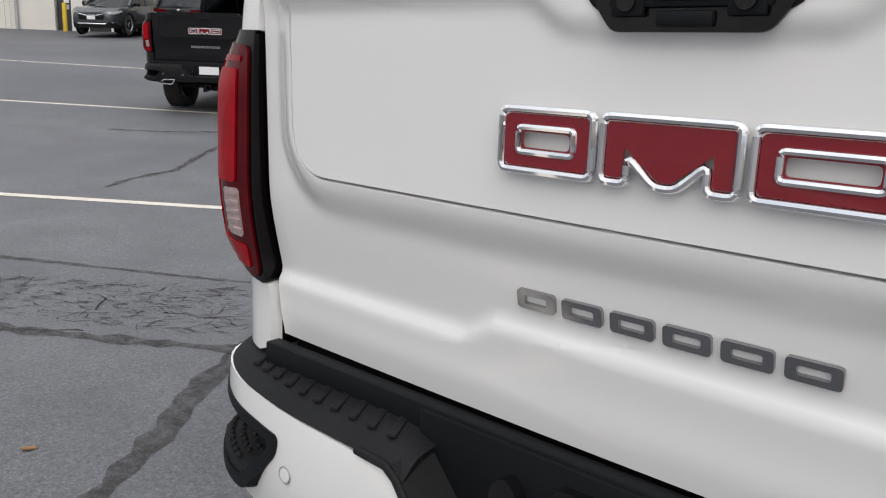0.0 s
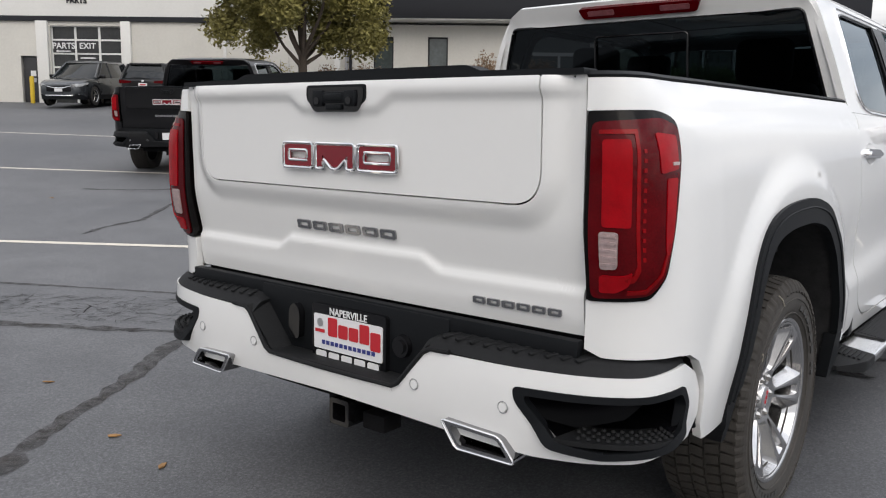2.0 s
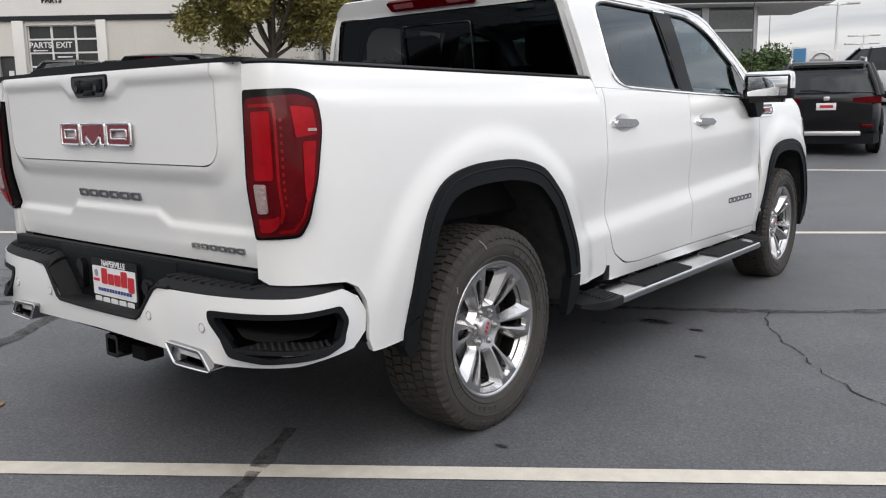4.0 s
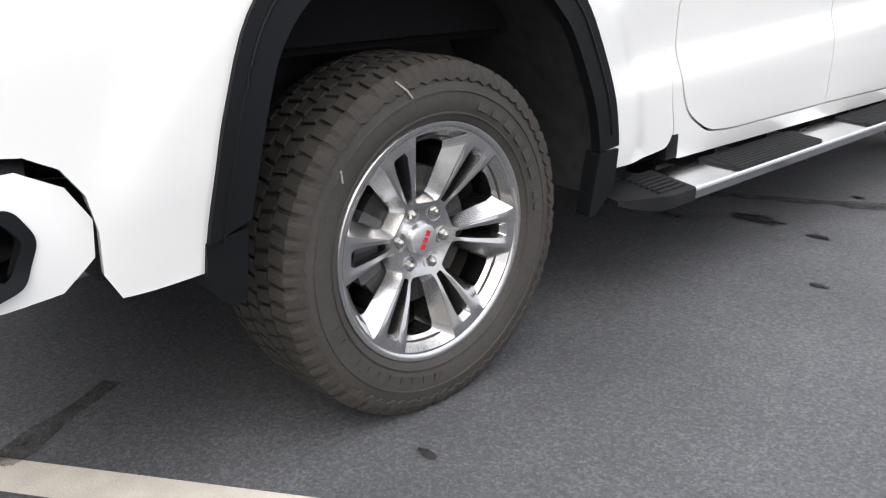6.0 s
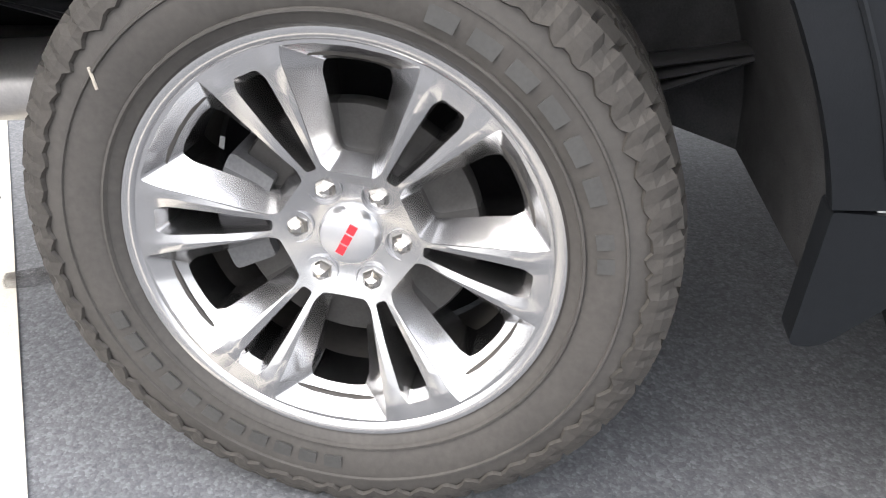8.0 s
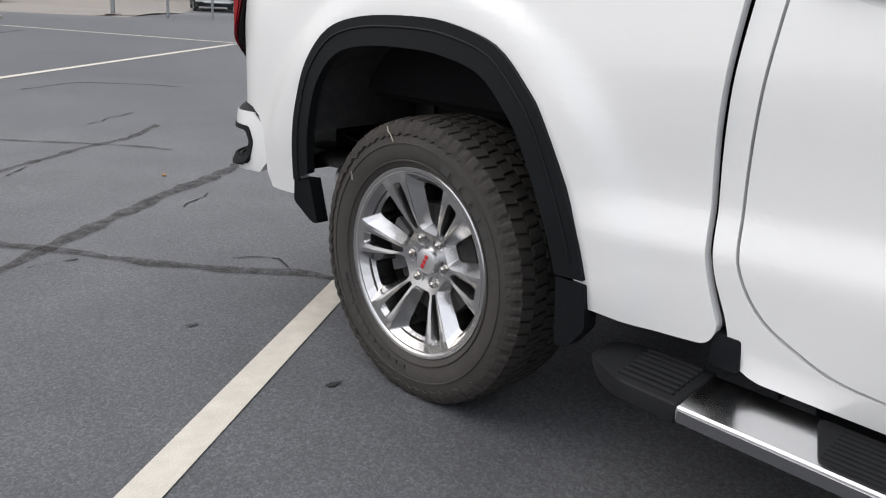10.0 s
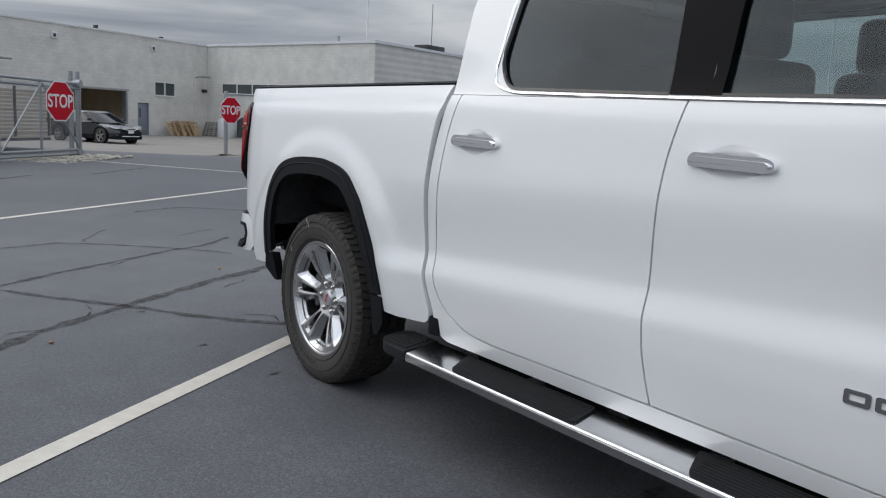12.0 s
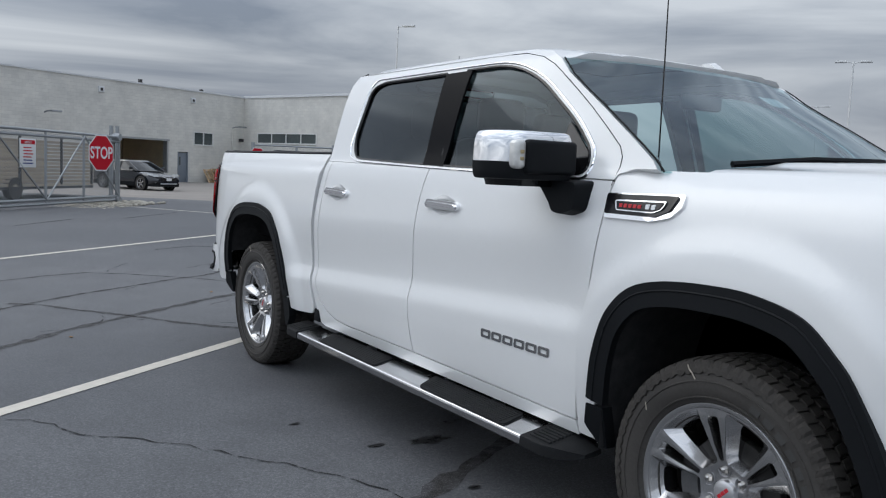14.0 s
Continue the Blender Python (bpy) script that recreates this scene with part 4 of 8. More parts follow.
        tube(seam, [(s * (DOOR_X(z) + 0.0005), y, z) for y, z in ((4.388, 1.335), (4.396, 1.40), (4.392, 1.435), (4.367, 1.474), (4.275, 1.545), (4.167, 1.623), (4.05, 1.70), (3.947, 1.764), (3.86, 1.815), (3.76, 1.856), (3.62, 1.884), (3.40, 1.889))], 0.0017, 6)
        part("door_seam", seam, DARK, truck)
        # door handles
        for y, nm in ((2.308, "rear"), (3.376, "front")):
            hx = DOOR_X(1.20)
            h = new("door_handle")
            h.parent = truck
            bowl = bmesh.new()
            rings = []
            hz = 1.214 if y < 3.0 else 1.206
            for q, dx in ((1.0, 0.0), (0.92, -0.002), (0.78, -0.010), (0.5, -0.017), (0.05, -0.019)):
                rings.append([bowl.verts.new((s * (DOOR_X(hz + 0.047 * q * math.sin(w)) + crease(y, hz) + dx), y + bowl_r(w) * q * math.cos(w), hz + 0.047 * q * math.sin(w))) for w in (2 * math.pi * i / 28 for i in range(28))])
            for A, B in zip(rings, rings[1:]):
                for i in range(28):
                    bowl.faces.new((A[i - 1], A[i], B[i], B[i - 1]))
            bmesh.ops.recalc_face_normals(bowl, faces=bowl.faces[:])
            part("bowl", bowl, paint, h)
            g = bmesh.new()
            prism(g, rounded([(y - 0.134, hz + 0.004, 0.014), (y - 0.128, hz - 0.016, 0.010), (y + 0.118, hz - 0.022, 0.012), (y + 0.136, hz - 0.012, 0.010), (y + 0.134, hz + 0.008, 0.012),
                              (y + 0.112, hz + 0.018, 0.010), (y - 0.118, hz + 0.024, 0.014)], 0.012, 3), hx - 0.012, hx + 0.026, m=Matrix(((0, 0, s, 0), (1, 0, 0, 0), (0, 1, 0, 0), (0, 0, 0, 1))), taper=0.96)
            bmesh.ops.bevel(g, geom=[e for e in g.edges if min(abs(v.co.x) for v in e.verts) > hx + 0.022], offset=0.010, segments=4, affect="EDGES")
            part("grip", g, bright, h, "chrome door handle")
        # front fender
        archf = arch_line(AX_F, 0.035)
        fen = ([(4.328, 0.435), (4.332, 0.60), (4.344, 0.83), (4.377, 1.18), (4.40, 1.372), (4.47, 1.392), (5.0, 1.392), (5.5, 1.375), (5.66, 1.30), (5.70, 1.10), (5.70, 0.75), (5.55, 0.66)]
               + [p for p in archf if p[1] > 0.60][::-1] + [p for p in archf[:6] if p[1] <= 0.60][::-1] + [(archf[0][0], 0.435)])

        def fen_f(y, z):
            nose = 0.22 * sstep(5.25, 5.75, y) ** 2
            k = sstep(4.30, 4.75, y)
            return (s * (DOOR_X(z) * (1 - k) + FENDER_X(z) * k + flare(y, z, AX_F) + crease(y, z) - nose * 0.6), y, z)
        part("front_fender", sheet(fen, [], step, fen_f, out, thick=0.02), paint, truck)
        # wheel arch trims, liners, flaps
        for axle, prof in ((AX_R, BED_X), (AX_F, FENDER_X)):
            o, i2 = ([p for p in arch_line(axle, d) if p[1] > (0.556 if p[0] < axle else 0.530)] for d in (0.0, 0.082))
            ring = o + i2[::-1]
            part("arch_trim", sheet(ring, [], 0.03, lambda y, z: (s * (prof(max(z, 0.45)) + flare(y, z, axle) + 0.011), y, z), out, thick=0.028), TRIM, truck, "black plastic wheel arch trim")
            rib = bmesh.new()
            tube(rib, [(s * (prof(max(z, 0.45)) + flare(y, z, axle) + 0.011), y, z) for y, z in arch_line(axle, 0.030) if z > 0.556], 0.004, 6)
            part("arch_rib", rib, TRIM, truck)
            inner = [q for q in arch_line(axle, 0.075) if axle == AX_F or q[0] > axle or q[1] > 0.70]
            bm = bmesh.new()
            A = [bm.verts.new((s * (prof(max(z, 0.5)) + 0.01), y, z)) for y, z in inner]
            B = [bm.verts.new((s * 0.60, y + (0.03 if y < axle else -0.03), z + 0.02)) for y, z in inner]
            for j in range(len(A) - 1):
                bm.faces.new((A[j], A[j + 1], B[j + 1], B[j]))
            bm.faces.new(B)
            part("wheel_liner", bm, LINER, truck, "felted black wheel liner")
            for sg in (-1, 1):
                e = (0.570 if sg < 0 else 0.622) * (1.0 if axle == AX_R else 0.94)
                low, joint = (0.415, 0.566) if sg < 0 else (0.36, 0.540)
                poly = rounded([(axle + sg * (e - 0.084), joint, 0.004), (axle + sg * e, joint, 0.004), (axle + sg * (e + 0.004), low + 0.07), (axle + sg * (e - 0.045), low + 0.01), (axle + sg * (e - 0.060), low), (axle + sg * (e - 0.086), low, 0.01)], 0.012, 3)
                xo = prof(0.54) + flare(axle + sg * e, 0.54, axle) + 0.0085
                flap = prism(bmesh.new(), poly, xo - 0.045, xo, m=Matrix(((0, 0, s, 0), (1, 0, 0, 0), (0, 1, 0, 0), (0, 0, 0, 1))))
                for v in flap.verts:
                    v.co.x -= s * (0.38 if sg < 0 else 0.16) * max(0.0, 0.50 - v.co.z)
                part("mud_flap", flap, TRIM, truck, "moulded black mud flap")
        # running board
        rb = new("running_board")
        rb.parent = truck
        prof_o = [(0.946, 0.372), (0.970, 0.348), (1.080, 0.350), (1.094, 0.352), (1.099, 0.357), (1.100, 0.379), (1.0985, 0.384), (1.094, 0.3875), (0.962, 0.4095), (0.952, 0.4095), (0.946, 0.405)]

        def board(nm, y0, y1, material, lab="", grow=0.0, end=0.0):
            bm = bmesh.new()
            rings = []
            for j in range(13):
                f = j / 12
                y = y0 + (y1 - y0) * f
                tip = (1 - f) if end < 0 else f if end > 0 else 0.0
                cut = max(0.0, tip - 0.35) / 0.65 if end else 0.0
                row = []
                for x, z in prof_o:
                    gx = x + math.copysign(grow, x - 1.0)
                    gz = z + (grow if z > 0.37 else -grow)
                    gx = min(gx, 1.100 + grow - 0.085 * cut ** 2.2)
                    gz = gz + (0.374 - gz) * (0.55 * cut ** 3 + (0.25 * cut if gz < 0.37 else 0))
                    row.append(bm.verts.new((s * gx, y, gz)))
                rings.append(row)
            for A, B in zip(rings, rings[1:]):
                for j in range(len(A)):
                    bm.faces.new((A[j - 1], A[j], B[j], B[j - 1]))
            bm.faces.new(rings[0])
            bm.faces.new(rings[-1])
            bmesh.ops.recalc_face_normals(bm, faces=bm.faces[:])
            part(nm, bm, material, rb, lab, angle=20)
        board("rail", 2.075, 4.165, STEP_STEEL, "bright polished step rail")
        board("end_cap", 1.825, 2.09, STEP_TRIM, "black plastic end cap", 0.005, -1)
        board("end_cap", 4.15, 4.41, STEP_TRIM, "black plastic end cap", 0.005, 1)
        for y0, y1 in ((2.335, 2.975), (3.375, 4.010)):
            out_pad = rounded([(0.966, y0 - 0.02), (1.088, y0 + 0.035), (1.088, y1 + 0.02), (0.966, y1)], 0.02, 4)
            pad = bmesh.new()
            prism(pad, [(s * a, b) for a, b in out_pad], 0.380, 0.3955, taper=0.995)
            for v in pad.verts:
                v.co.z += 0.165 * (1.09 - abs(v.co.x))
            part("tread_pad", pad, STEP_TRIM, rb, "ribbed black rubber tread pad")
            ribs = bmesh.new()
            for i in range(8):
                x = 0.973 + 0.0140 * i
                box(ribs, s * x, y0 + 0.035, 0.394, s * (x + 0.008), y1 - 0.012, 0.3975)
            for v in ribs.verts:
                v.co.z += 0.165 * (1.09 - abs(v.co.x))
            part("pad_ribs", ribs, STEP_TRIM, rb, smooth=False)
        for y0, y1 in ((1.935, 2.07), (4.175, 4.29)):
            ribs = bmesh.new()
            for i in range(7):
                x = 0.958 + 0.0185 * i
                box(ribs, s * x, y0, 0.391, s * (x + 0.011), y1, 0.3995, bevel=0.002)
            for v in ribs.verts:
                v.co.z += 0.165 * (1.09 - abs(v.co.x))
            part("end_ribs", ribs, STEP_TRIM, rb, smooth=False)
        # dark strip added over the rail's side, standing for asphalt mirrored in it
        part("side_strip", boxm(s * 1.05, 2.095, 0.3535, s * 1.1015, 4.145, 0.3795, bevel=0.0008, seg=1), DARK_REFLECT_CHROME, rb, "step rail side darkened for the mirrored asphalt")
        for y in (2.25, 2.62, 3.0, 3.38, 3.75, 4.12):
            part("bracket", boxm(s * 0.80, y - 0.035, 0.368, s * 0.955, y + 0.035, 0.394, bevel=0.008), ALU_DARK, rb)
        part("sill_cover", boxm(s * 0.78, 2.2, 0.36, s * 0.885, 4.3, 0.46, bevel=0.01), DARK, truck)
        part("gap_bracket", boxm(s * 0.90, 2.09, 0.45, s * 0.995, 2.155, 0.525, bevel=0.006), TRIM, truck, "black bracket below the cab corner")
        # mirror
        mir = new("side_mirror")
        mir.parent = truck
        plan = rounded([(s * 0.972, 4.030, 0.01), (s * 1.284, 4.010, 0.012), (s * 1.292, 4.080, 0.05), (s * 1.235, 4.186, 0.06), (s * 1.08, 4.216, 0.05), (s * 0.972, 4.214, 0.02)], 0.03, 6)
        part("upper_cap", stack(plan, [(1.404, 1.0), (1.45, 0.995), (1.478, 0.98), (1.496, 0.955), (1.507, 0.92), (1.513, 0.86), (1.515, 0.70)]), bright, mir, "chrome mirror cap")
        part("lower_shell", stack(plan, [(1.402, 1.004), (1.372, 1.0), (1.354, 0.985), (1.344, 0.955), (1.341, 0.90)]), TRIM, mir, "black mirror shell")
        part("lower_lip", prism(bmesh.new(), [(s * 1.11 + (a - s * 1.11) * 0.72, 4.09 + (b - 4.11) * 0.75) for a, b in plan], 1.345, 1.318, taper=0.93), GLOSS, mir)
        part("rear_bezel", boxm(s * 0.992, 4.004, 1.346, s * 1.276, 4.03, 1.490, bevel=0.010, seg=3), GLOSS, mir, "black mirror bezel")
        part("front_shell", boxm(s * 0.962, 4.07, 1.362, s * 1.192, 4.224, 1.484, bevel=0.016, seg=4), TRIM, mir)
        part("turn_lamp", boxm(s * 1.184, 4.10, 1.378, s * 1.236, 4.206, 1.482, bevel=0.018, seg=4), CLEAR_LAMP, mir, "clear mirror turn lamp")
        for zz in (1.408, 1.432):
            part("turn_bulb", boxm(s * 1.200, 4.200, zz, s * 1.218, 4.2085, zz + 0.014, bevel=0.003), AMBER_BULB, mir)
        part("mirror_glass", boxm(s * 1.012, 4.000, 1.358, s * 1.262, 4.007, 1.480, bevel=0.003), CHROME, mir, "mirror glass")
        arm = bmesh.new()
        prism(arm, rounded([(4.03, 1.350), (4.16, 1.350), (4.306, 1.348), (4.298, 1.236), (4.225, 1.212), (4.165, 1.222), (4.15, 1.255), (4.09, 1.322)], 0.022, 4), 0.94, 1.03,
              m=Matrix(((0, 0, s, 0), (1, 0, 0, 0), (0, 1, 0, 0), (0, 0, 0, 1))), taper=0.86)
        part("arm", arm, TRIM, mir, "black mirror arm")
        part("sail", sheet(rounded([(4.06, 1.367), (4.212, 1.366), (4.230, 1.402), (4.222, 1.450), (4.07, 1.574)], 0.02, 3), [], 0.2, lambda y, z: (s * (DOOR_X(z) + 0.004), y, z), out, thick=0.01), GLOSS, truck)
        # fender badge
        bd = new("fender_badge")
        bd.parent = truck

        def fb(pts, lift, r=0.008):
            pts = [(4.39 + (a - 4.385) * 1.08, 1.225 + (b - 1.190) * 1.19) for a, b in pts]
            return sheet(rounded(pts, r, 3), [], 0.05, lambda y, z: (fen_f(y, z)[0] + s * lift, y, z), out, thick=0.012)
        part("bezel", fb([(4.385, 1.190), (4.385, 1.262), (4.685, 1.268), (4.690, 1.235), (4.655, 1.205), (4.585, 1.190)], 0.010), bright, bd, "chrome badge bezel")
        part("insert", fb([(4.388, 1.203), (4.388, 1.259), (4.668, 1.263), (4.650, 1.222), (4.600, 1.203)], 0.014), GLOSS, bd)
        part("plaque", fb([(4.440, 1.214), (4.430, 1.244), (4.635, 1.248), (4.622, 1.224), (4.590, 1.213)], 0.018), bright, bd)
        part("plaque_face", fb([(4.446, 1.217), (4.438, 1.240), (4.626, 1.244), (4.614, 1.226), (4.586, 1.217)], 0.021, 0.004), GLOSS, bd)
        for i in range(5):
            y = 4.455 + 0.019 * i
            part("plaque_mark", fb([(y, 1.2235), (y, 1.2335), (y + 0.013, 1.234), (y + 0.013, 1.2235)], 0.023, 0.002), RED_INK, bd, "red plaque mark")
        for y in (4.562, 4.585):
            part("plaque_mark", fb([(y, 1.223), (y, 1.236), (y + 0.015, 1.237), (y + 0.015, 1.223)], 0.023, 0.002), WHITE_PLAIN, bd, "white plaque mark")
        if hero:
            bar_row(truck, "door_lettering", "bright bar of the door lettering", 6, 3.752, 4.190, 0.681, 0.716, (lambda y, z: (side_f(y, z)[0] - s * 0.002, y, z), out), DARK_REFLECT_CHROME, 0.14)
        # headlamp
        part("headlamp", sheet(rounded([(5.46, 1.09), (5.45, 1.21), (5.66, 1.20), (5.70, 1.02), (5.55, 1.0)], 0.02, 3), [], 0.05, lambda y, z: (fen_f(y, z)[0] + s * 0.006, y, z), out, thick=0.02), HEAD_LENS, truck, "clear headlamp")

    # tailgate
    tg = new("tailgate")
    tg.parent = truck
    pan = rounded([(-0.69, 1.432, 0.005), (-0.69, 1.121, 0.085), (0.69, 1.121, 0.085), (0.69, 1.432, 0.005)], 0.08, 10)
    ring = [(-0.797, 1.432), (-0.797, 0.812), (0.797, 0.812), (0.797, 1.432), (0.6945, 1.432)]
    inner = rounded([(-0.6945, 1.60, 0.0), (-0.6945, 1.1165, 0.089), (0.6945, 1.1165, 0.089), (0.6945, 1.60, 0.0)], 0.08, 10)
    inner = [p for p in inner if p[1] < 1.432]
    right_first = inner if inner[0][0] > 0 else inner[::-1]
    ring = ring + right_first + [(-0.6945, 1.432)]
    tgf = lambda x, z: (x, tailgate_y(x, z), z)
    gs = 0.0105 if hero else 0.06
    part("outer_gate", sheet(ring, [], gs, tgf, (0, -1, 0), thick=0.012), paint, tg)
    part("inner_gate", sheet(pan, [], gs, tgf, (0, -1, 0), thick=0.012), paint, tg)
    part("gate_core", boxm(-0.79, 0.190, 0.83, 0.79, 0.215, 1.425, bevel=0.004), DARK, tg)
    capo = rounded([(-0.80, 1.432, 0.0), (0.80, 1.432, 0.0), (0.80, 1.447, 0.004), (0.50, 1.449, 0.004), (0.455, 1.465, 0.01), (-0.455, 1.465, 0.01), (-0.50, 1.449, 0.004), (-0.80, 1.447, 0.004)], 0.004, 3)
    cm = bmesh.new()
    prism(cm, capo, -0.165, -0.100, m=pose(0, 0, 0, 90, 0, 0))
    part("gate_cap", cm, TRIM, tg, "black plastic tailgate cap")
    # handle
    hnd = new("gate_handle")
    hnd.parent = tg
    hp = rounded([(-0.124, 1.422, 0.012), (0.124, 1.422, 0.012), (0.124, 1.376, 0.02), (0.092, 1.360, 0.015), (-0.092, 1.360, 0.015), (-0.124, 1.376, 0.02)], 0.01, 4)
    part("bezel", sheet(hp, [], 0.5, lambda x, z: (x, 0.069, z), (0, -1, 0), thick=0.02), TRIM, hnd, "black handle bezel")
    h2 = rounded([(-0.115, 1.415, 0.01), (0.115, 1.415, 0.01), (0.115, 1.379, 0.015), (0.088, 1.344, 0.01), (-0.088, 1.344, 0.01), (-0.115, 1.379, 0.015)], 0.01, 3)
    part("pad", sheet(h2, [], 0.5, lambda x, z: (x, 0.0665, z), (0, -1, 0), thick=0.006), GLOSS, hnd)
    det = bmesh.new()
    box(det, -0.09, 0.060, 1.369, 0.09, 0.070, 1.402, bevel=0.004)
    box(det, -0.035, 0.056, 1.376, 0.035, 0.066, 1.396, bevel=0.004)
    box(det, -0.032, 0.059, 1.350, 0.032, 0.068, 1.366, bevel=0.003)
    part("latch_plate", det, TRIM, hnd)
    for x in (-0.066, 0.066):
        knob = bmesh.new()
        cyl(knob, (x, 0.054, 1.376), (x, 0.07, 1.376), 0.011, 20)
        part("latch_knob", knob, GLOSS, hnd)
        part("latch_frame", boxm(x - 0.02, 0.058, 1.360, x + 0.02, 0.066, 1.406, bevel=0.003), TRIM, hnd)
    emblem(tg, badge, bright)
    bar_row(tg, "model_lettering", "bright bar of the model lettering", 6, -0.236, 0.200, 0.990, 1.016, (lambda x, z: (x, tailgate_y(x, z) - 0.001, z), (0, -1, 0)), DARK_REFLECT_CHROME if hero else SATIN, 0.16)
    bar_row(tg, "model_lettering", "bright bar of the model lettering", 6, 0.462, 0.744, 0.851, 0.869, (lambda x, z: (x, tailgate_y(x, z) - 0.001, z), (0, -1, 0)), DARK_REFLECT_CHROME if hero else SATIN, 0.16)

    # rear bumper
    bp = new("rear_bumper")
    bp.parent = truck
    face = [(-1.20, 0.748), (-1.265, 0.715), (-1.300, 0.66), (-1.295, 0.60), (-1.24, 0.555), (-1.0, 0.535), (-0.72, 0.520), (-0.40, 0.530), (0.0, 0.540), (0.40, 0.530), (0.72, 0.520), (1.0, 0.535), (1.24, 0.555), (1.295, 0.60), (1.300, 0.66), (1.265, 0.715), (1.20, 0.748),
            (1.0, 0.740), (0.40, 0.730), (0.372, 0.722), (0.285, 0.622), (0.262, 0.608), (-0.262, 0.608), (-0.285, 0.622), (-0.372, 0.722), (-0.40, 0.730), (-1.0, 0.740)]
    pocket = rounded([(0.665, 0.690), (0.672, 0.655), (0.775, 0.558), (0.90, 0.545), (1.10, 0.560), (1.185, 0.585), (1.215, 0.650), (1.185, 0.700)], 0.018, 4)
    hl = [pocket, [(-a, b) for a, b in pocket]]
    part("face_bar", sheet(face, hl, 0.03, lambda u, z: bumper_at(1, u, z), lambda c: (0.6 * c.x, -1, 0), thick=0.03), bumper_paint, bp)
    for s in (1, -1):
        # step pocket in the corner
        inner_p = rounded([(0.70, 0.672), (0.705, 0.655), (0.795, 0.578), (0.91, 0.562), (1.085, 0.577), (1.165, 0.600), (1.192, 0.650), (1.165, 0.684)], 0.012, 4)
        part("pocket_frame", sheet([(s * a, b) for a, b in pocket], [[(s * a, b) for a, b in inner_p]], 0.03, lambda u, z: bumper_at(1, u, z, 0.004 + 0.022 * sstep(0.62, 0.55, z)), lambda c: (0.6 * c.x, -1, 0), thick=0.03), TRIM, bp, "black corner step frame")
        part("end_return", boxm(s * 0.90, 0.418, 0.555, s * 0.992, 0.440, 0.700, bevel=0.006), TRIM, bp, "black bumper end return")
        bmk = bmesh.new()
        A = [bumper_at(1, s * a, b, -0.004) for a, b in inner_p]
        B = [(p[0] * 0.86, p[1] + 0.10, p[2]) for p in A]
        va, vb = [bmk.verts.new(p) for p in A], [bmk.verts.new(p) for p in B]
        for i in range(len(va)):
            bmk.faces.new((va[i - 1], va[i], vb[i], vb[i - 1]))
        bmk.faces.new(vb)
        bmesh.ops.recalc_face_normals(bmk, faces=bmk.faces[:])
        part("pocket_recess", bmk, PILLAR if hero else TRIM, bp)
        pad = sheet([(s * 0.79, 0.0), (s * 1.13, 0.0), (s * 1.09, 1.0), (s * 0.86, 1.0)], [], (0.06, 0.2), lambda u, k: tuple(Vector(bumper_at(1, u, 0.585, 0.016)) + Vector((-s * 0.05, 0.10, 0.0)) * k), (0, 0, 1), thick=0.012)
        part("step_pad", pad, STEP_TRIM, bp, "studded black step tread")
        studs = bmesh.new()
        for i in range(12):
            for j in range(4):
                u = s * (0.85 + 0.024 * i + (0.012 if j % 2 else 0))
                p = Vector(bumper_at(1, u, 0.588, 0.008)) + Vector((-s * 0.05, 0.10, 0)) * (0.08 + 0.2 * j)
                cyl(studs, p, p + Vector((0, 0, 0.006)), 0.007, 6, 0.004)
        part("studs", studs, STEP_TRIM, bp, smooth=False)
        # the flat top pad
        top = sheet([(s * 0.36, 0.0), (s * 1.215, 0.0), (s * 1.215, 1.0), (s * 0.36, 1.0)], [], (0.04, 0.12),
                    lambda u, k: tuple(Vector(bumper_at(1, u, 0.736 + 0.026 * math.sin(min(1, k * 3) * math.pi / 2) + 0.012 * k - 0.02 * sstep(0.42, 0.34, abs(u)), -0.002))
                                       + Vector((-s * 0.10 * sstep(0.85, 1.2, abs(u)), 0.115 * (1 - 0.7 * sstep(0.9, 1.25, abs(u))), 0)) * k), (0, 0, 1), thick=0.03)
        part("top_pad", top, STEP_TRIM, bp, "black plastic bumper step pad")
        ribs = bmesh.new()
        for i in range(10):
            u = s * (0.43 + 0.046 * i)
            p = Vector(bumper_at(1, u, 0.7655, -0.035))
            m = Matrix.Translation(p + Vector((0, 0.025, 0.001))) @ pose(0, 0, 0, 3, 0, s * -24)
            box(ribs, -0.008, -0.042, -0.004, 0.008, 0.042, 0.0045, bevel=0.003, m=m)
        part("pad_ribs", ribs, STEP_TRIM, bp)
        # sloping cheek down to the middle
        cheek = sheet([(0, 0), (1, 0), (1, 1), (0, 1)], [], 0.2, lambda a, b: (s * (0.385 - 0.125 * a - 0.012 * b), 0.036 + 0.075 * b, 0.750 - 0.138 * a - 0.01 * (1 - a) * (1 - b)), (-s, 0, 0.6), thick=0.03)
        part("cheek", cheek, STEP_TRIM, bp)
        lip = bmesh.new()
        tube(lip, [bumper_at(1, s * u, z, 0.002) for u, z in ((0.46, 0.737), (0.395, 0.735), (0.370, 0.722), (0.285, 0.624), (0.262, 0.612), (0.12, 0.610), (0.0, 0.610))], 0.007, 8)
        part("edge_lip", lip, STEP_TRIM, bp)
        # exhaust
        ex = new("exhaust_tip")
        ex.parent = bp
        o = [(0.455, 0.568), (0.640, 0.560), (0.690, 0.500), (0.505, 0.500)]
        oo = rounded([(s * a, b) for a, b in o], 0.016, 4)
        ii = rounded([(s * a, b) for a, b in ((0.482, 0.557), (0.631, 0.550), (0.665, 0.511), (0.513, 0.511))], 0.010, 4)
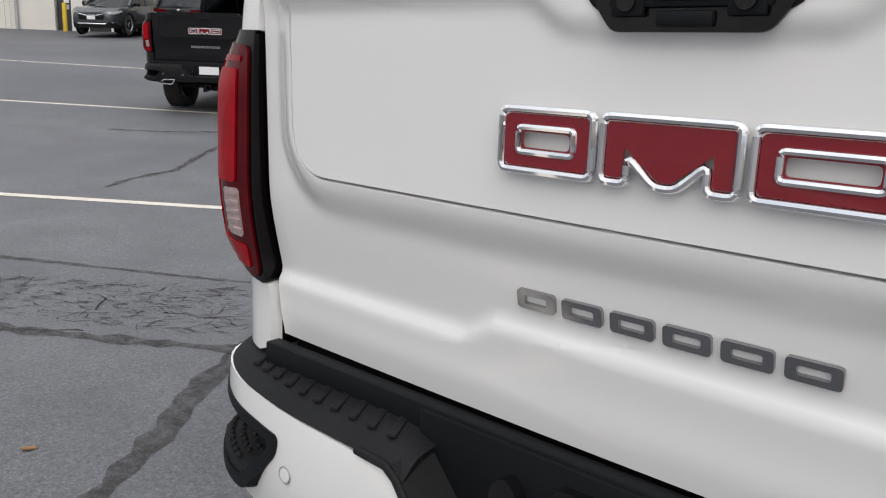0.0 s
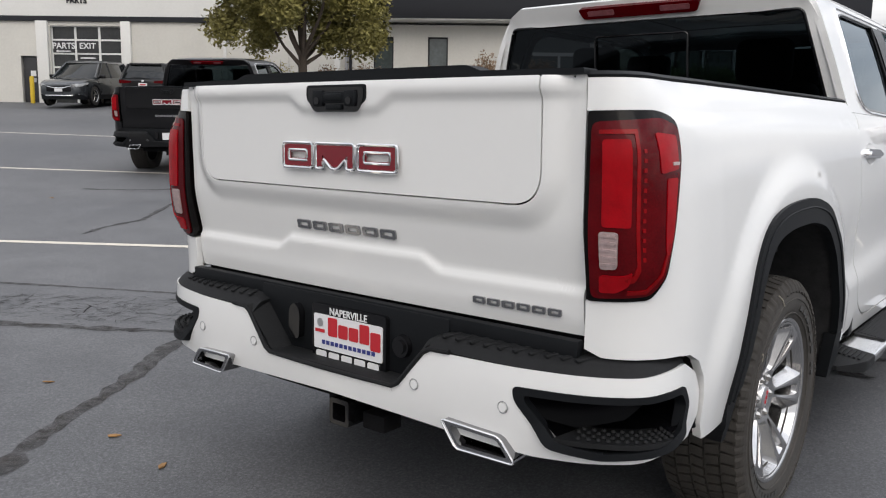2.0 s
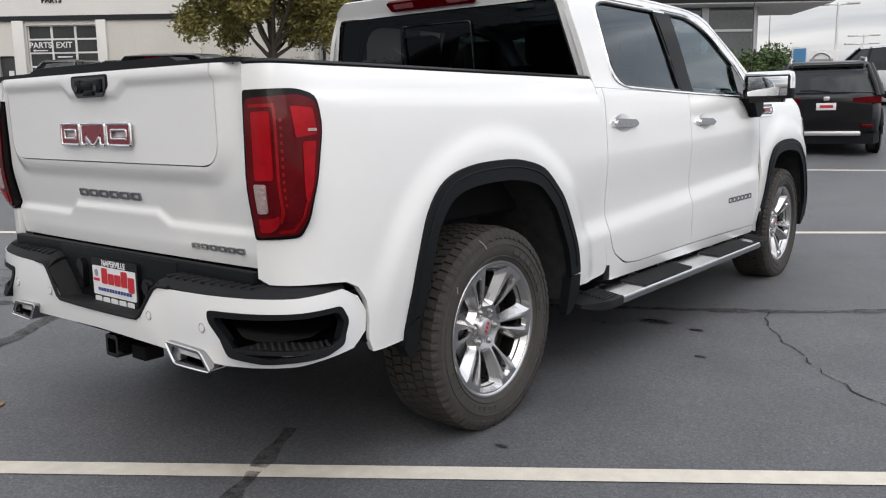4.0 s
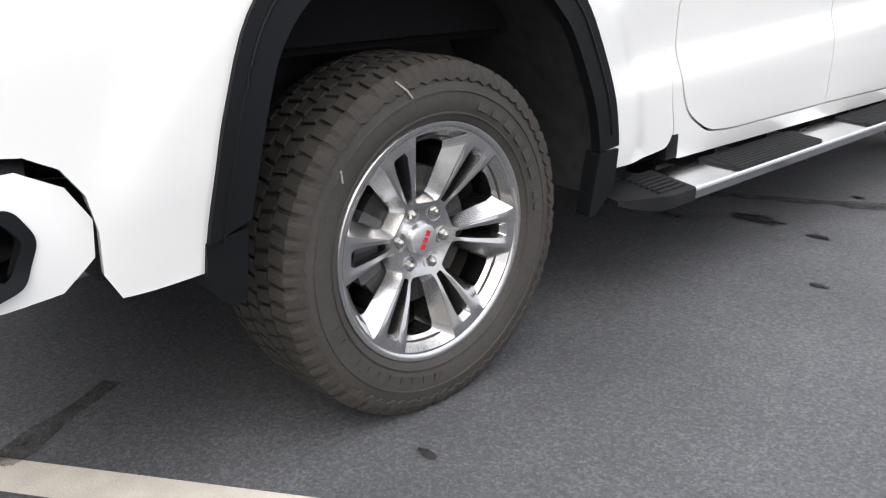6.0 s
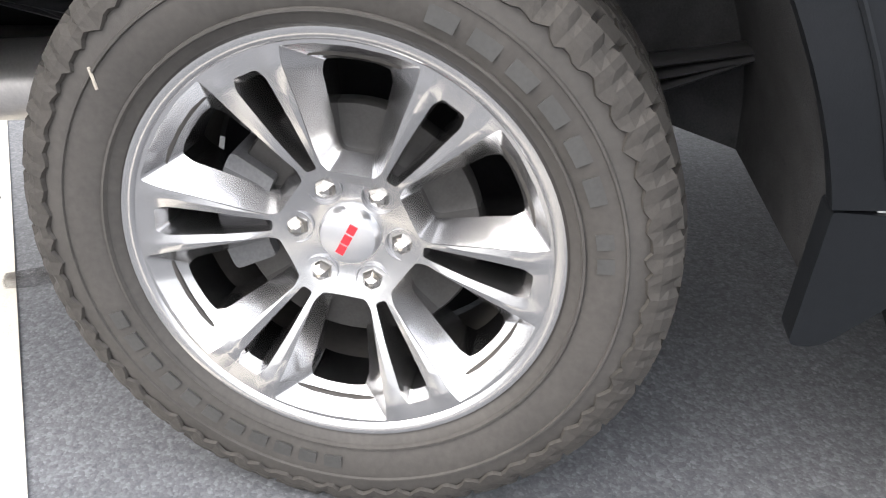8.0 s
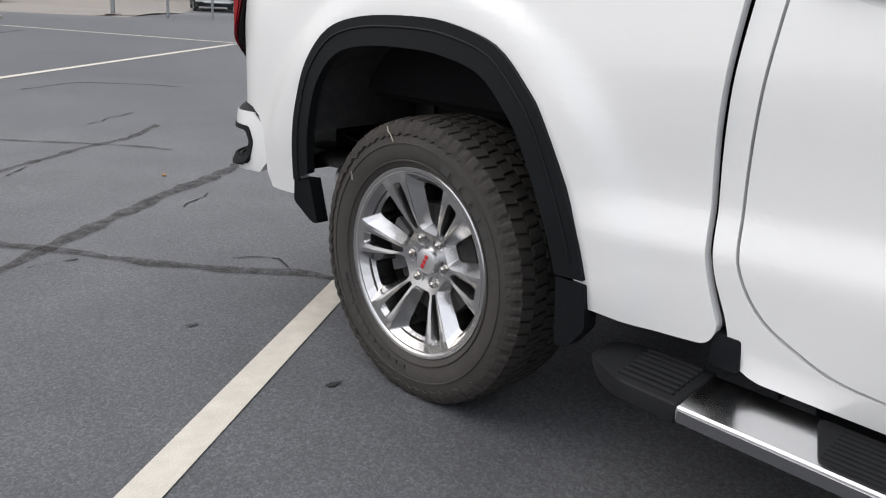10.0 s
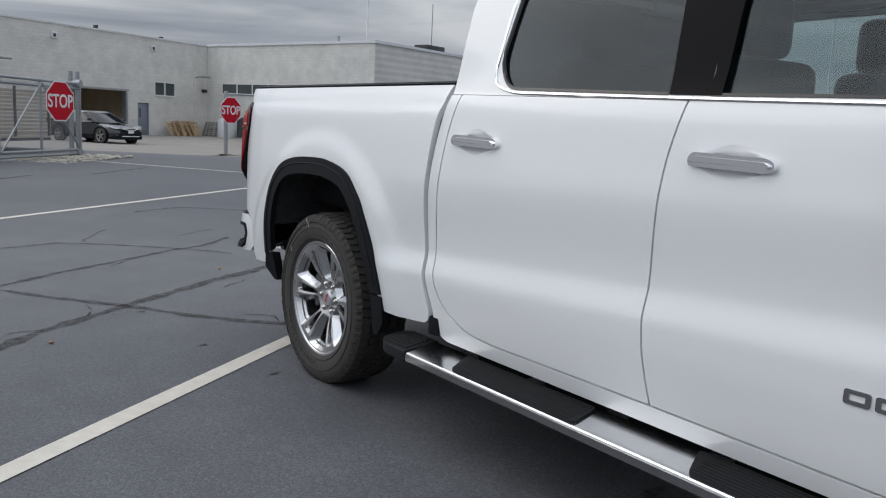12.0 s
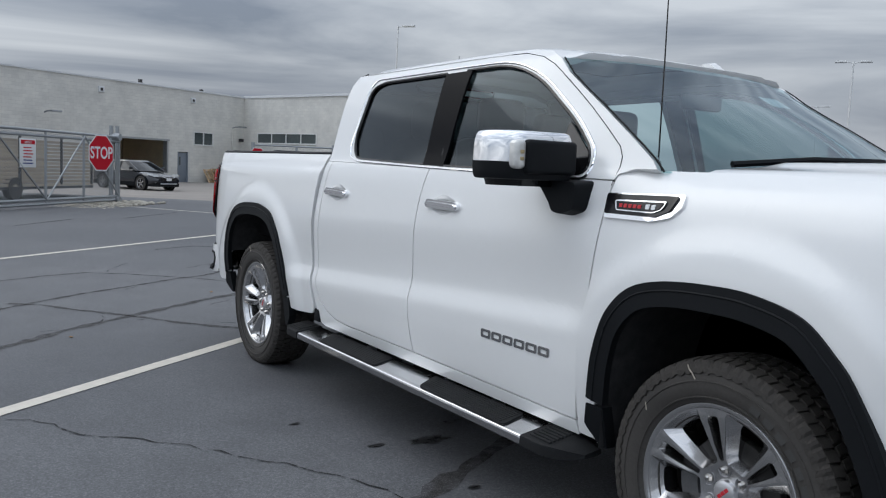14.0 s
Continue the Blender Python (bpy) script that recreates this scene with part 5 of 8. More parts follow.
        part("tip", sheet(oo, [ii], 0.5, lambda x, z: (x, 0.012 + 0.05 * (abs(x) - 0.45), z), (0, -1, 0), thick=0.17), DARK_REFLECT_CHROME, ex, "chrome trapezoid exhaust tip")
        part("tip_edge", tube(bmesh.new(), [(x, 0.011 + 0.05 * (abs(x) - 0.45), z) for x, z in oo], 0.003, 6, closed=True), CHROME, ex)
        part("bore", sheet(ii, [], 0.5, lambda x, z: (x, 0.085, z), (0, -1, 0)), DARK, ex)
        pipe = bmesh.new()
        cyl(pipe, (s * 0.57, 0.10, 0.53), (s * 0.50, 0.9, 0.52), 0.035, 16)
        part("pipe", pipe, IRON, ex)
        # parking sensors
        for u in (0.345, 0.640):
            sb = bmesh.new()
            p = Vector(bumper_at(1, s * u, 0.632, 0.001))
            m = Matrix.Translation(p) @ pose(0, 0, 0, 90, 0, 0)
            bmesh.ops.create_cone(sb, cap_ends=True, segments=24, radius1=0.0125, radius2=0.0115, depth=0.005, matrix=m)
            so = part("parking_sensor", sb, bumper_paint, bp)
            rg = bmesh.new()
            tube(rg, [p + Vector((0.0145 * math.cos(q), -0.001, 0.0145 * math.sin(q))) for q in (2 * math.pi * i / 24 for i in range(24))], 0.0013, 5, closed=True)
            part("sensor_ring", rg, ALU_DARK, so)
    ctr = bmesh.new()
    box(ctr, -0.40, 0.112, 0.600, 0.40, 0.135, 0.800, bevel=0.004)
    box(ctr, -0.80, 0.118, 0.755, 0.80, 0.150, 0.806, bevel=0.004)
    part("centre_panel", ctr, TRIM, bp, "black recessed plate panel")
    part("centre_floor", boxm(-0.27, 0.03, 0.592, 0.27, 0.125, 0.618, bevel=0.006), STEP_TRIM, bp)
    part("gap_filler", boxm(-0.79, 0.182, 0.72, 0.79, 0.208, 0.828, bevel=0.004), DARK, bp)
    sock = bmesh.new()
    prism(sock, rounded([(-0.245, 0.655), (-0.195, 0.652), (-0.190, 0.74), (-0.215, 0.765), (-0.240, 0.745)], 0.015, 4), -0.114, -0.088, m=pose(0, 0, 0, 90, 0, 0))
    part("tow_socket", sock, GLOSS, bp, "black trailer socket cover")
    plug = bmesh.new()
    cyl(plug, (0.235, 0.114, 0.70), (0.235, 0.095, 0.70), 0.034, 24, 0.030)
    cyl(plug, (0.235, 0.098, 0.70), (0.235, 0.088, 0.70), 0.020, 20)
    part("round_plug", plug, GLOSS, bp, "round black key plug")
    # hitch receiver
    ht = new("hitch_receiver")
    ht.parent = truck
    hb = sheet(rounded([(-0.040, 0.425), (0.044, 0.425), (0.044, 0.505), (-0.040, 0.505)], 0.012, 3), [rounded([(-0.026, 0.439), (0.030, 0.439), (0.030, 0.491), (-0.026, 0.491)], 0.006, 2)], 0.5, lambda x, z: (x, 0.075, z), (0, -1, 0), thick=0.20)
    part("receiver_tube", hb, GLOSS, ht, "black square hitch receiver")
    part("tube_end", boxm(-0.025, 0.13, 0.440, 0.029, 0.15, 0.490), DARK, ht)
    hx = bmesh.new()
    cyl(hx, (-0.5, 0.22, 0.48), (0.5, 0.22, 0.48), 0.032, 14)
    box(hx, -0.09, 0.12, 0.40, -0.06, 0.26, 0.50, bevel=0.004)
    box(hx, 0.06, 0.12, 0.42, 0.15, 0.20, 0.47, bevel=0.004)
    part("cross_tube", hx, DARK, ht)
    # plate
    pl = new("dealer_plate")
    pl.parent = bp
    px, pz, w, h = 0.022, 0.690, 0.158, 0.085
    frame_poly = rounded([(px - w, pz - h), (px + w, pz - h), (px + w, pz + h), (px - w, pz + h)], 0.012, 4)
    part("plate_frame", sheet(frame_poly, [], 0.5, lambda x, z: (x, 0.094, z), (0, -1, 0), thick=0.02), GLOSS, pl, "black plate frame")
    part("plate", sheet(rounded([(px - 0.147, pz - 0.050), (px + 0.147, pz - 0.050), (px + 0.147, pz + 0.055), (px - 0.147, pz + 0.055)], 0.006, 3), [], 0.5, lambda x, z: (x, 0.0915, z), (0, -1, 0), thick=0.003), PLATE_WHITE, pl, "white dealer plate")
    if hero:
        stand = pose(0, 0, 0, 90, 0, 0)
        words("NAPERVILLE", 0.030, 0.0006, Matrix.Translation((px + 0.005, 0.0905, pz + 0.068)) @ stand, WHITE_PLAIN, "town_name", pl, label="white raised town name")
        for i in range(5):
            x = px - 0.062 + 0.0455 * i
            low, high = (pz - 0.020 if i == 4 else pz - 0.006), (pz + 0.050 if i in (0, 3) else pz + 0.034)
            bars = prism(bmesh.new(), rounded([(x - 0.020, low), (x + 0.020, low), (x + 0.020, high), (x - 0.020, high)], 0.006, 3), -0.0913, -0.0895, m=stand)
            part("name_bar", bars, RED_INK, pl, "red dealer name bar")
        for i in range(12):
            x = px - 0.110 + 0.0195 * i
            part("print_bar", boxm(x, 0.0895, pz - 0.034, x + 0.0135, 0.0913, pz - 0.022), BLUE_INK, pl, "small blue print bar")
        for i in range(5):
            x = px - 0.135 + 0.056 * i
            bars = bmesh.new()
            prism(bars, rounded([(x, pz - 0.080), (x + 0.045, pz - 0.080), (x + 0.045, pz - 0.055), (x, pz - 0.055)], 0.006, 3), -0.0913, -0.0885, m=stand)
            part("frame_bar", bars, WHITE_PLAIN, pl, "white raised frame lettering bar")
        bars = bmesh.new()
        cyl(bars, (px - 0.118, 0.0913, pz + 0.030), (px - 0.118, 0.0898, pz + 0.030), 0.013, 20)
        part("round_mark", bars, ALU_DARK, pl)
        part("small_mark", boxm(px - 0.140, 0.0897, pz + 0.000, px - 0.098, 0.0913, pz + 0.010), RED_INK, pl)

    # cab: roof, glass, hood, front
    def roof_f(x, y):
        z = 1.943 - 0.016 * (x / 0.7) ** 2 - 0.034 * sstep(0.62, 0.735, abs(x)) - 0.018 * sstep(3.25, 3.82, y) ** 1.5 - 0.02 * sstep(2.25, 2.05, y)
        z -= 0.066 * (max(0.0, y - 3.55) / 0.46) ** 2
        z += 0.006 * sstep(0.48, 0.45, abs(x)) * sstep(2.2, 2.3, y)
        return (x, y, z)
    part("roof", sheet(rounded([(-0.735, 2.045), (0.735, 2.045), (0.735, 3.865), (0.66, 3.905), (0.33, 3.98), (0.0, 4.01), (-0.33, 3.98), (-0.66, 3.905), (-0.735, 3.865)], 0.06, 4), [], 0.04, roof_f, (0, 0, 1), thick=0.03), paint, truck)
    part("sunroof", sheet(rounded([(-0.42, 2.95), (0.42, 2.95), (0.42, 3.55), (-0.42, 3.55)], 0.05, 4), [], 0.1, lambda x, y: (x, y, roof_f(x, y)[2] + 0.004), (0, 0, 1), thick=0.01), GLOSS, truck, "dark glass sunroof")
    fin = bmesh.new()
    prism(fin, rounded([(3.02, 0.0), (3.25, 0.0), (3.12, 0.095), (3.055, 0.100)], 0.012, 3), -0.02, 0.02, m=Matrix(((0, 0, 1, -0.48), (1, 0, 0, 0.52), (0, 1, 0, 1.878), (0, 0, 0, 1))), taper=0.8)
    part("roof_antenna", fin, paint, truck, "body-coloured shark fin antenna")
    # rear wall of the cab with its window
    gl = rounded([(-0.838, 1.40, 0.03), (0.838, 1.40, 0.03), (0.722, 1.812, 0.025), (-0.722, 1.812, 0.025)], 0.05, 5)
    rear = [(-0.955, 0.9), (0.955, 0.9), (0.945, 1.25), (0.92, 1.39), (0.80, 1.75), (0.735, 1.86), (0.66, 1.905), (-0.66, 1.905), (-0.735, 1.86), (-0.80, 1.75), (-0.92, 1.39), (-0.945, 1.25)]
    rf = lambda x, z: (x, 2.098 - 0.055 * sstep(1.35, 1.88, z) + 0.03 * (abs(x) / 0.8) ** 2 - 0.018 - 0.035 * sstep(1.815, 1.895, z), z)
    part("cab_back", sheet(rear, [gl], 0.06, rf, (0, -1, 0), thick=0.03), paint, truck)
    g = part("rear_window", sheet(gl, [], 0.08, lambda x, z: (x, rf(x, z)[1] + 0.008, z), (0, -1, 0)), GLASS_TINT, truck, "dark privacy rear window")
    g.visible_shadow = False
    sb = bmesh.new()
    tube(sb, [(x, rf(x, z)[1] - 0.002, z) for x, z in rounded([(-0.235, 1.42), (0.235, 1.42), (0.235, 1.745), (-0.235, 1.745)], 0.02, 3)], 0.0055, 6, closed=True)
    part("slider_frame", sb, GLOSS, truck)
    sb = bmesh.new()
    tube(sb, [(x, rf(x, z)[1] - 0.002, z) for x, z in gl], 0.007, 6, closed=True)
    part("glass_surround", sb, GLOSS, truck)
    hb = sheet(rounded([(-0.285, 1.828), (0.285, 1.828), (0.305, 1.874), (-0.305, 1.874)], 0.015, 4), [], 0.06, lambda x, z: (x, rf(x, z)[1] - 0.020, z), (0, -1, 0), thick=0.04)
    part("high_brake_lamp", hb, RED_LENS, truck, "dark red high-mounted brake lamp")
    for x0, x1 in ((-0.255, -0.115), (0.115, 0.255)):
        part("high_lamp_element", sheet(rounded([(x0, 1.840), (x1, 1.840), (x1, 1.862), (x0, 1.862)], 0.006, 3), [], 0.05, lambda x, z: (x, rf(x, z)[1] - 0.023, z), (0, -1, 0), thick=0.006), PALE_RED, truck, "pale pink lamp element")
    # windshield
    ye = pchip([(1.385, 4.588), (1.426, 4.535), (1.507, 4.410), (1.613, 4.240), (1.777, 3.965), (1.836, 3.890), (1.89, 3.77)])
    ws = sheet([(-1, 1.385), (1, 1.385), (1, 1.842), (-1, 1.842)], [], (0.12, 0.05), lambda k, z: (k * (DOOR_X(z) - 0.018), ye(z) + (0.14 + 0.10 * (1.87 - z)) * (1 - k * k) - 0.004, z + 0.004 * (1 - k * k)), (0, 1, 0.7))
    g = part("windshield", ws, GLASS_CLEAR, truck, "clear windshield")
    g.visible_shadow = False
    for s in (1, -1):
        wt = tube(bmesh.new(), [(s * (DOOR_X(z) - 0.016), ye(z) + 0.004, z) for z in (1.390, 1.43, 1.475, 1.55, 1.632, 1.70, 1.765, 1.81, 1.842)], 0.0035, 6)
        part("windshield_trim", wt, TRIM, truck)
    part("windshield_sticker", sheet(rounded([(-0.30, 1.70), (-0.14, 1.70), (-0.14, 1.745), (-0.30, 1.745)], 0.005, 2), [], 0.3, lambda x, z: (x, ye(z) + (0.14 + 0.10 * (1.87 - z)) * (1 - (x / 0.8) ** 2) + 0.001, z), (0, 1, 0.7)), WHITE_PLAIN, truck, "pale green windshield sticker")
    cowl = sheet([(-0.86, 4.40), (0.86, 4.40), (0.82, 4.70), (0.4, 4.83), (0, 4.87), (-0.4, 4.83), (-0.82, 4.70)], [], 0.1, lambda x, y: (x, y, 1.384), (0, 0, 1), thick=0.02)
    part("cowl", cowl, TRIM, truck, "black plastic cowl")
    wp = bmesh.new()
    tube(wp, [(0.66, 4.66, 1.425), (0.34, 4.76, 1.455), (-0.02, 4.81, 1.462)], 0.012, 6)
    tube(wp, [(-0.10, 4.82, 1.420), (-0.42, 4.78, 1.428), (-0.70, 4.67, 1.430)], 0.012, 6)
    part("wiper", wp, TRIM, truck, "black wiper blade")
    an = bmesh.new()
    cyl(an, (0.86, 4.512, 1.375), (0.86, 4.512, 1.425), 0.018, 12, 0.009)
    tube(an, [(0.86, 4.512, 1.42), (0.862, 4.512, 1.75), (0.862, 4.508, 2.15)], [0.003, 0.0028, 0.002], 6)
    part("mast_antenna", an, GLOSS, truck, "thin black mast antenna")

    def hood_f(x, y):
        dome = 0.050 * (1 - (x / 0.86) ** 2) + 0.014 * sstep(0.60, 0.50, abs(x))
        return (x, y, 1.392 + dome - 0.035 * sstep(0.78, 0.865, abs(x)) - 0.10 * sstep(5.0, 5.78, y) ** 2)
    part("hood", sheet([(-0.865, 4.53), (-0.82, 4.66), (-0.4, 4.79), (0, 4.83), (0.4, 4.79), (0.82, 4.66), (0.865, 4.53), (0.865, 5.45), (0.80, 5.66), (0.5, 5.76), (0, 5.78), (-0.5, 5.76), (-0.80, 5.66), (-0.865, 5.45)], [], 0.05, hood_f, (0, 0, 1), thick=0.02), paint, truck)
    part("grille", boxm(-0.62, 5.74, 0.82, 0.62, 5.80, 1.28, bevel=0.03), GLOSS, truck, "dark grille with a bright surround")
    part("grille_surround", sheet(rounded([(-0.66, 0.80), (0.66, 0.80), (0.70, 1.30), (-0.70, 1.30)], 0.05, 4), [rounded([(-0.58, 0.86), (0.58, 0.86), (0.62, 1.25), (-0.62, 1.25)], 0.04, 4)], 0.3, lambda x, z: (x, 5.815, z), (0, 1, 0), thick=0.05), CHROME, truck)
    fb = sheet([(-1.16, 0.45), (1.16, 0.45), (1.16, 0.78), (-1.16, 0.78)], [], 0.06, lambda u, z: (math.copysign(1, u) * min(abs(u), 0.78 + 0.22 * math.sin(min(1, max(0, abs(u) - 0.70) / 0.45) * math.pi / 2)) if abs(u) > 0.7 else u, 5.86 - 0.36 * sstep(0.55, 1.16, abs(u)) ** 1.6, z), (0, 1, 0), thick=0.05)
    part("front_bumper", fb, bumper_paint, truck)
    # floor pan, bed floor, chassis
    part("bed_floor", boxm(-0.80, 0.16, 0.84, 0.80, 2.07, 0.88), DARK, truck)
    part("bed_front", boxm(-0.80, 2.03, 0.86, 0.80, 2.06, 1.40), paint, truck)
    ch = bmesh.new()
    box(ch, -0.88, 2.1, 0.42, 0.88, 4.5, 0.50)
    for s in (1, -1):
        box(ch, s * 0.42, 0.15, 0.50, s * 0.52, 5.6, 0.66, bevel=0.01)
    box(ch, -0.45, 0.9, 0.50, 0.45, 1.8, 0.62, bevel=0.03)
    box(ch, -0.60, 4.5, 0.42, 0.60, 5.7, 1.0)
    part("chassis", ch, DARK, truck)
    axl = bmesh.new()
    cyl(axl, (-0.80, AX_R, HUB), (0.80, AX_R, HUB), 0.045, 16)
    bmesh.ops.create_icosphere(axl, subdivisions=2, radius=0.16, matrix=Matrix.Translation((0.05, AX_R, HUB)))
    part("rear_axle", axl, DARK, truck)
    axl = bmesh.new()
    cyl(axl, (-0.75, AX_F, HUB), (0.75, AX_F, HUB), 0.04, 16)
    part("front_axle", axl, DARK, truck)
    for s in (1, -1):
        shock = bmesh.new()
        cyl(shock, (s * 0.60, 0.86, 0.40), (s * 0.56, 0.90, 0.62), 0.026, 14)
        cyl(shock, (s * 0.56, 0.90, 0.60), (s * 0.55, 0.92, 0.84), 0.034, 14)
        part("shock_absorber", shock, GREY_STEEL if hero else DARK, truck, "grey painted shock absorber")
        for k in range(3):
            leaf = tube(bmesh.new(), [(s * 0.655, 0.42 + 0.10 * k, 0.668 - 0.022 * k), (s * 0.655, 0.80, 0.590 - 0.020 * k), (s * 0.655, AX_R, 0.535 - 0.018 * k), (s * 0.655, 1.55, 0.585 - 0.02 * k), (s * 0.655, 1.92 - 0.10 * k, 0.660 - 0.02 * k)], 0.0075, 8)
            for v in leaf.verts:
                v.co.x = s * 0.655 + (v.co.x - s * 0.655) * 4.2
            part("leaf_spring", leaf, GREY_STEEL if hero else DARK, truck)
        part("spring_hanger", boxm(s * 0.60, 0.74, 0.56, s * 0.625, 0.83, 0.86, bevel=0.008), GREY_STEEL if hero else DARK, truck)
    muf = lathe(bmesh.new(), [(0.0, -0.34), (0.050, -0.34), (0.066, -0.30), (0.066, 0.0), (0.060, 0.015), (0.034, 0.070), (0.030, 0.16), (0.0, 0.16)], 32)
    for v in muf.verts:
        v.co = Vector((0.62 + v.co.y, 0.695 + v.co.x, 0.497 + v.co.z))
    part("muffler_pipe", muf, DULL_STEEL if hero else DARK, truck, "bright steel muffler pipe")
    # inside the cab
    for x, y in ((0.42, 3.28), (-0.42, 3.28), (0.45, 2.68), (-0.45, 2.68)):
        st = new("seat")
        st.parent = truck
        part("backrest", boxm(x - 0.25, y - 0.30, 0.85, x + 0.25, y - 0.14, 1.53, bevel=0.05, seg=3), SEAT, st)
        part("cushion", boxm(x - 0.25, y - 0.22, 0.75, x + 0.25, y + 0.30, 0.92, bevel=0.05, seg=3), SEAT, st)
        part("headrest", boxm(x - 0.13, y - 0.29, 1.53, x + 0.13, y - 0.17, 1.74, bevel=0.045, seg=3), SEAT, st)
    part("dashboard", boxm(-0.82, 4.15, 0.90, 0.82, 4.60, 1.36, bevel=0.06, seg=3), SEAT, truck)
    sw = bmesh.new()
    tube(sw, [Vector((-0.42 + 0.19 * math.cos(q), 4.03 + 0.06 * math.sin(q), 1.28 + 0.17 * math.sin(q))) for q in (2 * math.pi * i / 28 for i in range(28))], 0.016, 8, closed=True)
    box(sw, -0.50, 4.02, 1.22, -0.34, 4.07, 1.32, bevel=0.02)
    part("steering_wheel", sw, SEAT, truck)
    part("interior_mirror", boxm(-0.13, 3.95, 1.68, 0.13, 3.99, 1.75, bevel=0.015), SEAT, truck)
    for s in (1, -1):
        part("door_card", boxm(s * 0.86, 2.3, 0.55, s * 0.90, 4.3, 1.37, bevel=0.01), SEAT, truck)
    # wheels
    for s in (1, -1):
        make_wheel("wheel", truck, (s * 0.872, AX_R, HUB), 85 if s > 0 else 98, s, hero and s > 0)
        make_wheel("wheel", truck, (s * 0.872, AX_F + 0.015, HUB + 0.012), 68 if s > 0 else 98, s, hero and s > 0)
    # the rear end hangs a little lower towards the bumper
    skip = {o for w in truck.children if w.name.startswith("wheel") and w.type == "EMPTY" for o in (w, *w.children_recursive)}
    for me in {o.data for o in truck.children_recursive if o.type == "MESH" and o not in skip}:
        for v in me.vertices:
            if v.co.y < 0.75 and v.co.z < 1.22:
                v.co.z -= 0.05 * (1.22 - v.co.z) * sstep(0.75, 0.42, v.co.y)
    truck.matrix_world = pose(*origin, tilt, 0, turn)
    return truck


make_truck("pickup_truck", "pearl white crew cab pickup truck parked across a bay line", WHITE, (0, 0, 0), 0)


# ==== lot markings and cracks ====
def bay_line(a, b, width=0.105):
    tagged(link("bay_line", strip([a, b], width, 0.004, sub=0.8), LINE), "worn white bay line painted on the asphalt", "road marking", group="bay lines", kind="structure")


bay_line((-9, -6.44), (7, 4.82))
bay_line((-14, -2.93), (8, 11.98))
bay_line((-22, -0.62), (8, 16.96))
bay_line((-26, 5.17), (-6, 14.6))
bay_line((-5.45, -11.08), (8.3, -0.17))
bay_line((-1.62, -17.9), (-6.3, -10.2))


def crack(points, width, material, seed, jitter=0.02, sub=0.08, lift=0.004):
    lab = "dark sealed crack in the asphalt" if material is SEAL else "thin open crack in the asphalt"
    tagged(link("crack", strip(points, width, lift, jitter, seed, sub), material), lab, "crack", kind="structure")


crack([(-0.98, -0.82), (-1.51, -0.20), (-1.71, 0.06), (-1.85, 0.30), (-2.02, 0.56), (-2.31, 0.91), (-2.50, 1.20), (-2.83, 1.83)], 0.10, SEAL, 1, 0.008)
crack([(-6.51, 0.15), (-5.12, 1.03), (-4.67, 1.28), (-4.17, 1.54), (-3.50, 1.89), (-2.26, 2.86), (-1.01, 3.59)], 0.045, SEAL, 2, 0.008)
crack([(-5.33, -0.52), (-3.79, 0.52), (-3.43, 0.71), (-3.07, 0.94), (-2.59, 1.25), (-1.65, 2.07), (0.21, 3.15), (1.29, 3.74), (1.74, 4.05), (2.92, 5.09)], 0.085, SEAL, 3, 0.008)
crack([(-6.59, 2.69), (-6.80, 3.05), (-6.91, 3.58), (-7.57, 4.34), (-8.17, 5.15)], 0.08, SEAL, 4, 0.01)
crack([(-9.74, 4.33), (-9.08, 4.83), (-8.55, 5.54)], 0.07, SEAL, 5)
crack([(1.29, 3.74), (1.40, 3.40), (1.58, 3.09), (1.74, 2.87), (1.95, 2.58), (2.12, 2.41), (2.30, 2.26), (2.36, 2.12), (2.48, 1.91), (2.61, 1.84), (2.92, 1.74)], 0.009, CRACK, 6, 0.02)
crack([(2.66, 0.31), (2.18, -0.11), (1.86, -0.41), (1.37, -0.78), (0.93, -1.10), (0.56, -1.38), (0.12, -1.64), (-0.46, -2.09), (-1.46, -2.68)], 0.085, SEAL, 7, 0.008)
crack([(2.21, -1.74), (1.96, -1.56), (1.77, -1.28), (1.60, -1.07), (1.36, -0.77), (1.10, -0.37), (0.90, -0.13), (0.67, 0.08), (0.34, 0.63)], 0.06, SEAL, 8, 0.008)
crack([(2.40, -1.37), (1.92, -1.78), (1.48, -2.14), (1.04, -2.42), (0.43, -2.86), (-0.01, -3.08), (-0.42, -3.52)], 0.055, SEAL, 9, 0.008)
crack([(2.15, -3.19), (1.65, -3.48), (1.22, -3.64), (0.79, -3.39), (0.38, -3.03), (0.10, -2.77), (-0.06, -2.53)], 0.045, SEAL, 10, 0.008)
crack([(-0.15, -5.95), (-0.83, -6.37), (-1.40, -6.02), (-1.70, -5.65)], 0.05, SEAL, 13)
for i, pts in enumerate((((1.67, -0.57), (1.59, -0.75), (1.57, -0.88)), ((2.13, -0.35), (1.95, -0.35)), ((1.51, -0.55), (1.31, -0.57)), ((0.78, -0.23), (0.61, -0.11), (0.64, 0.02)),
                         ((0.03, -3.77), (-0.50, -4.19)), ((0.57, -1.11), (0.31, -1.30)), ((1.10, -2.26), (0.91, -2.45)), ((0.98, -3.65), (0.68, -4.32), (0.57, -4.40)))):
    crack(pts, 0.011, CRACK, 60 + i, 0.02)


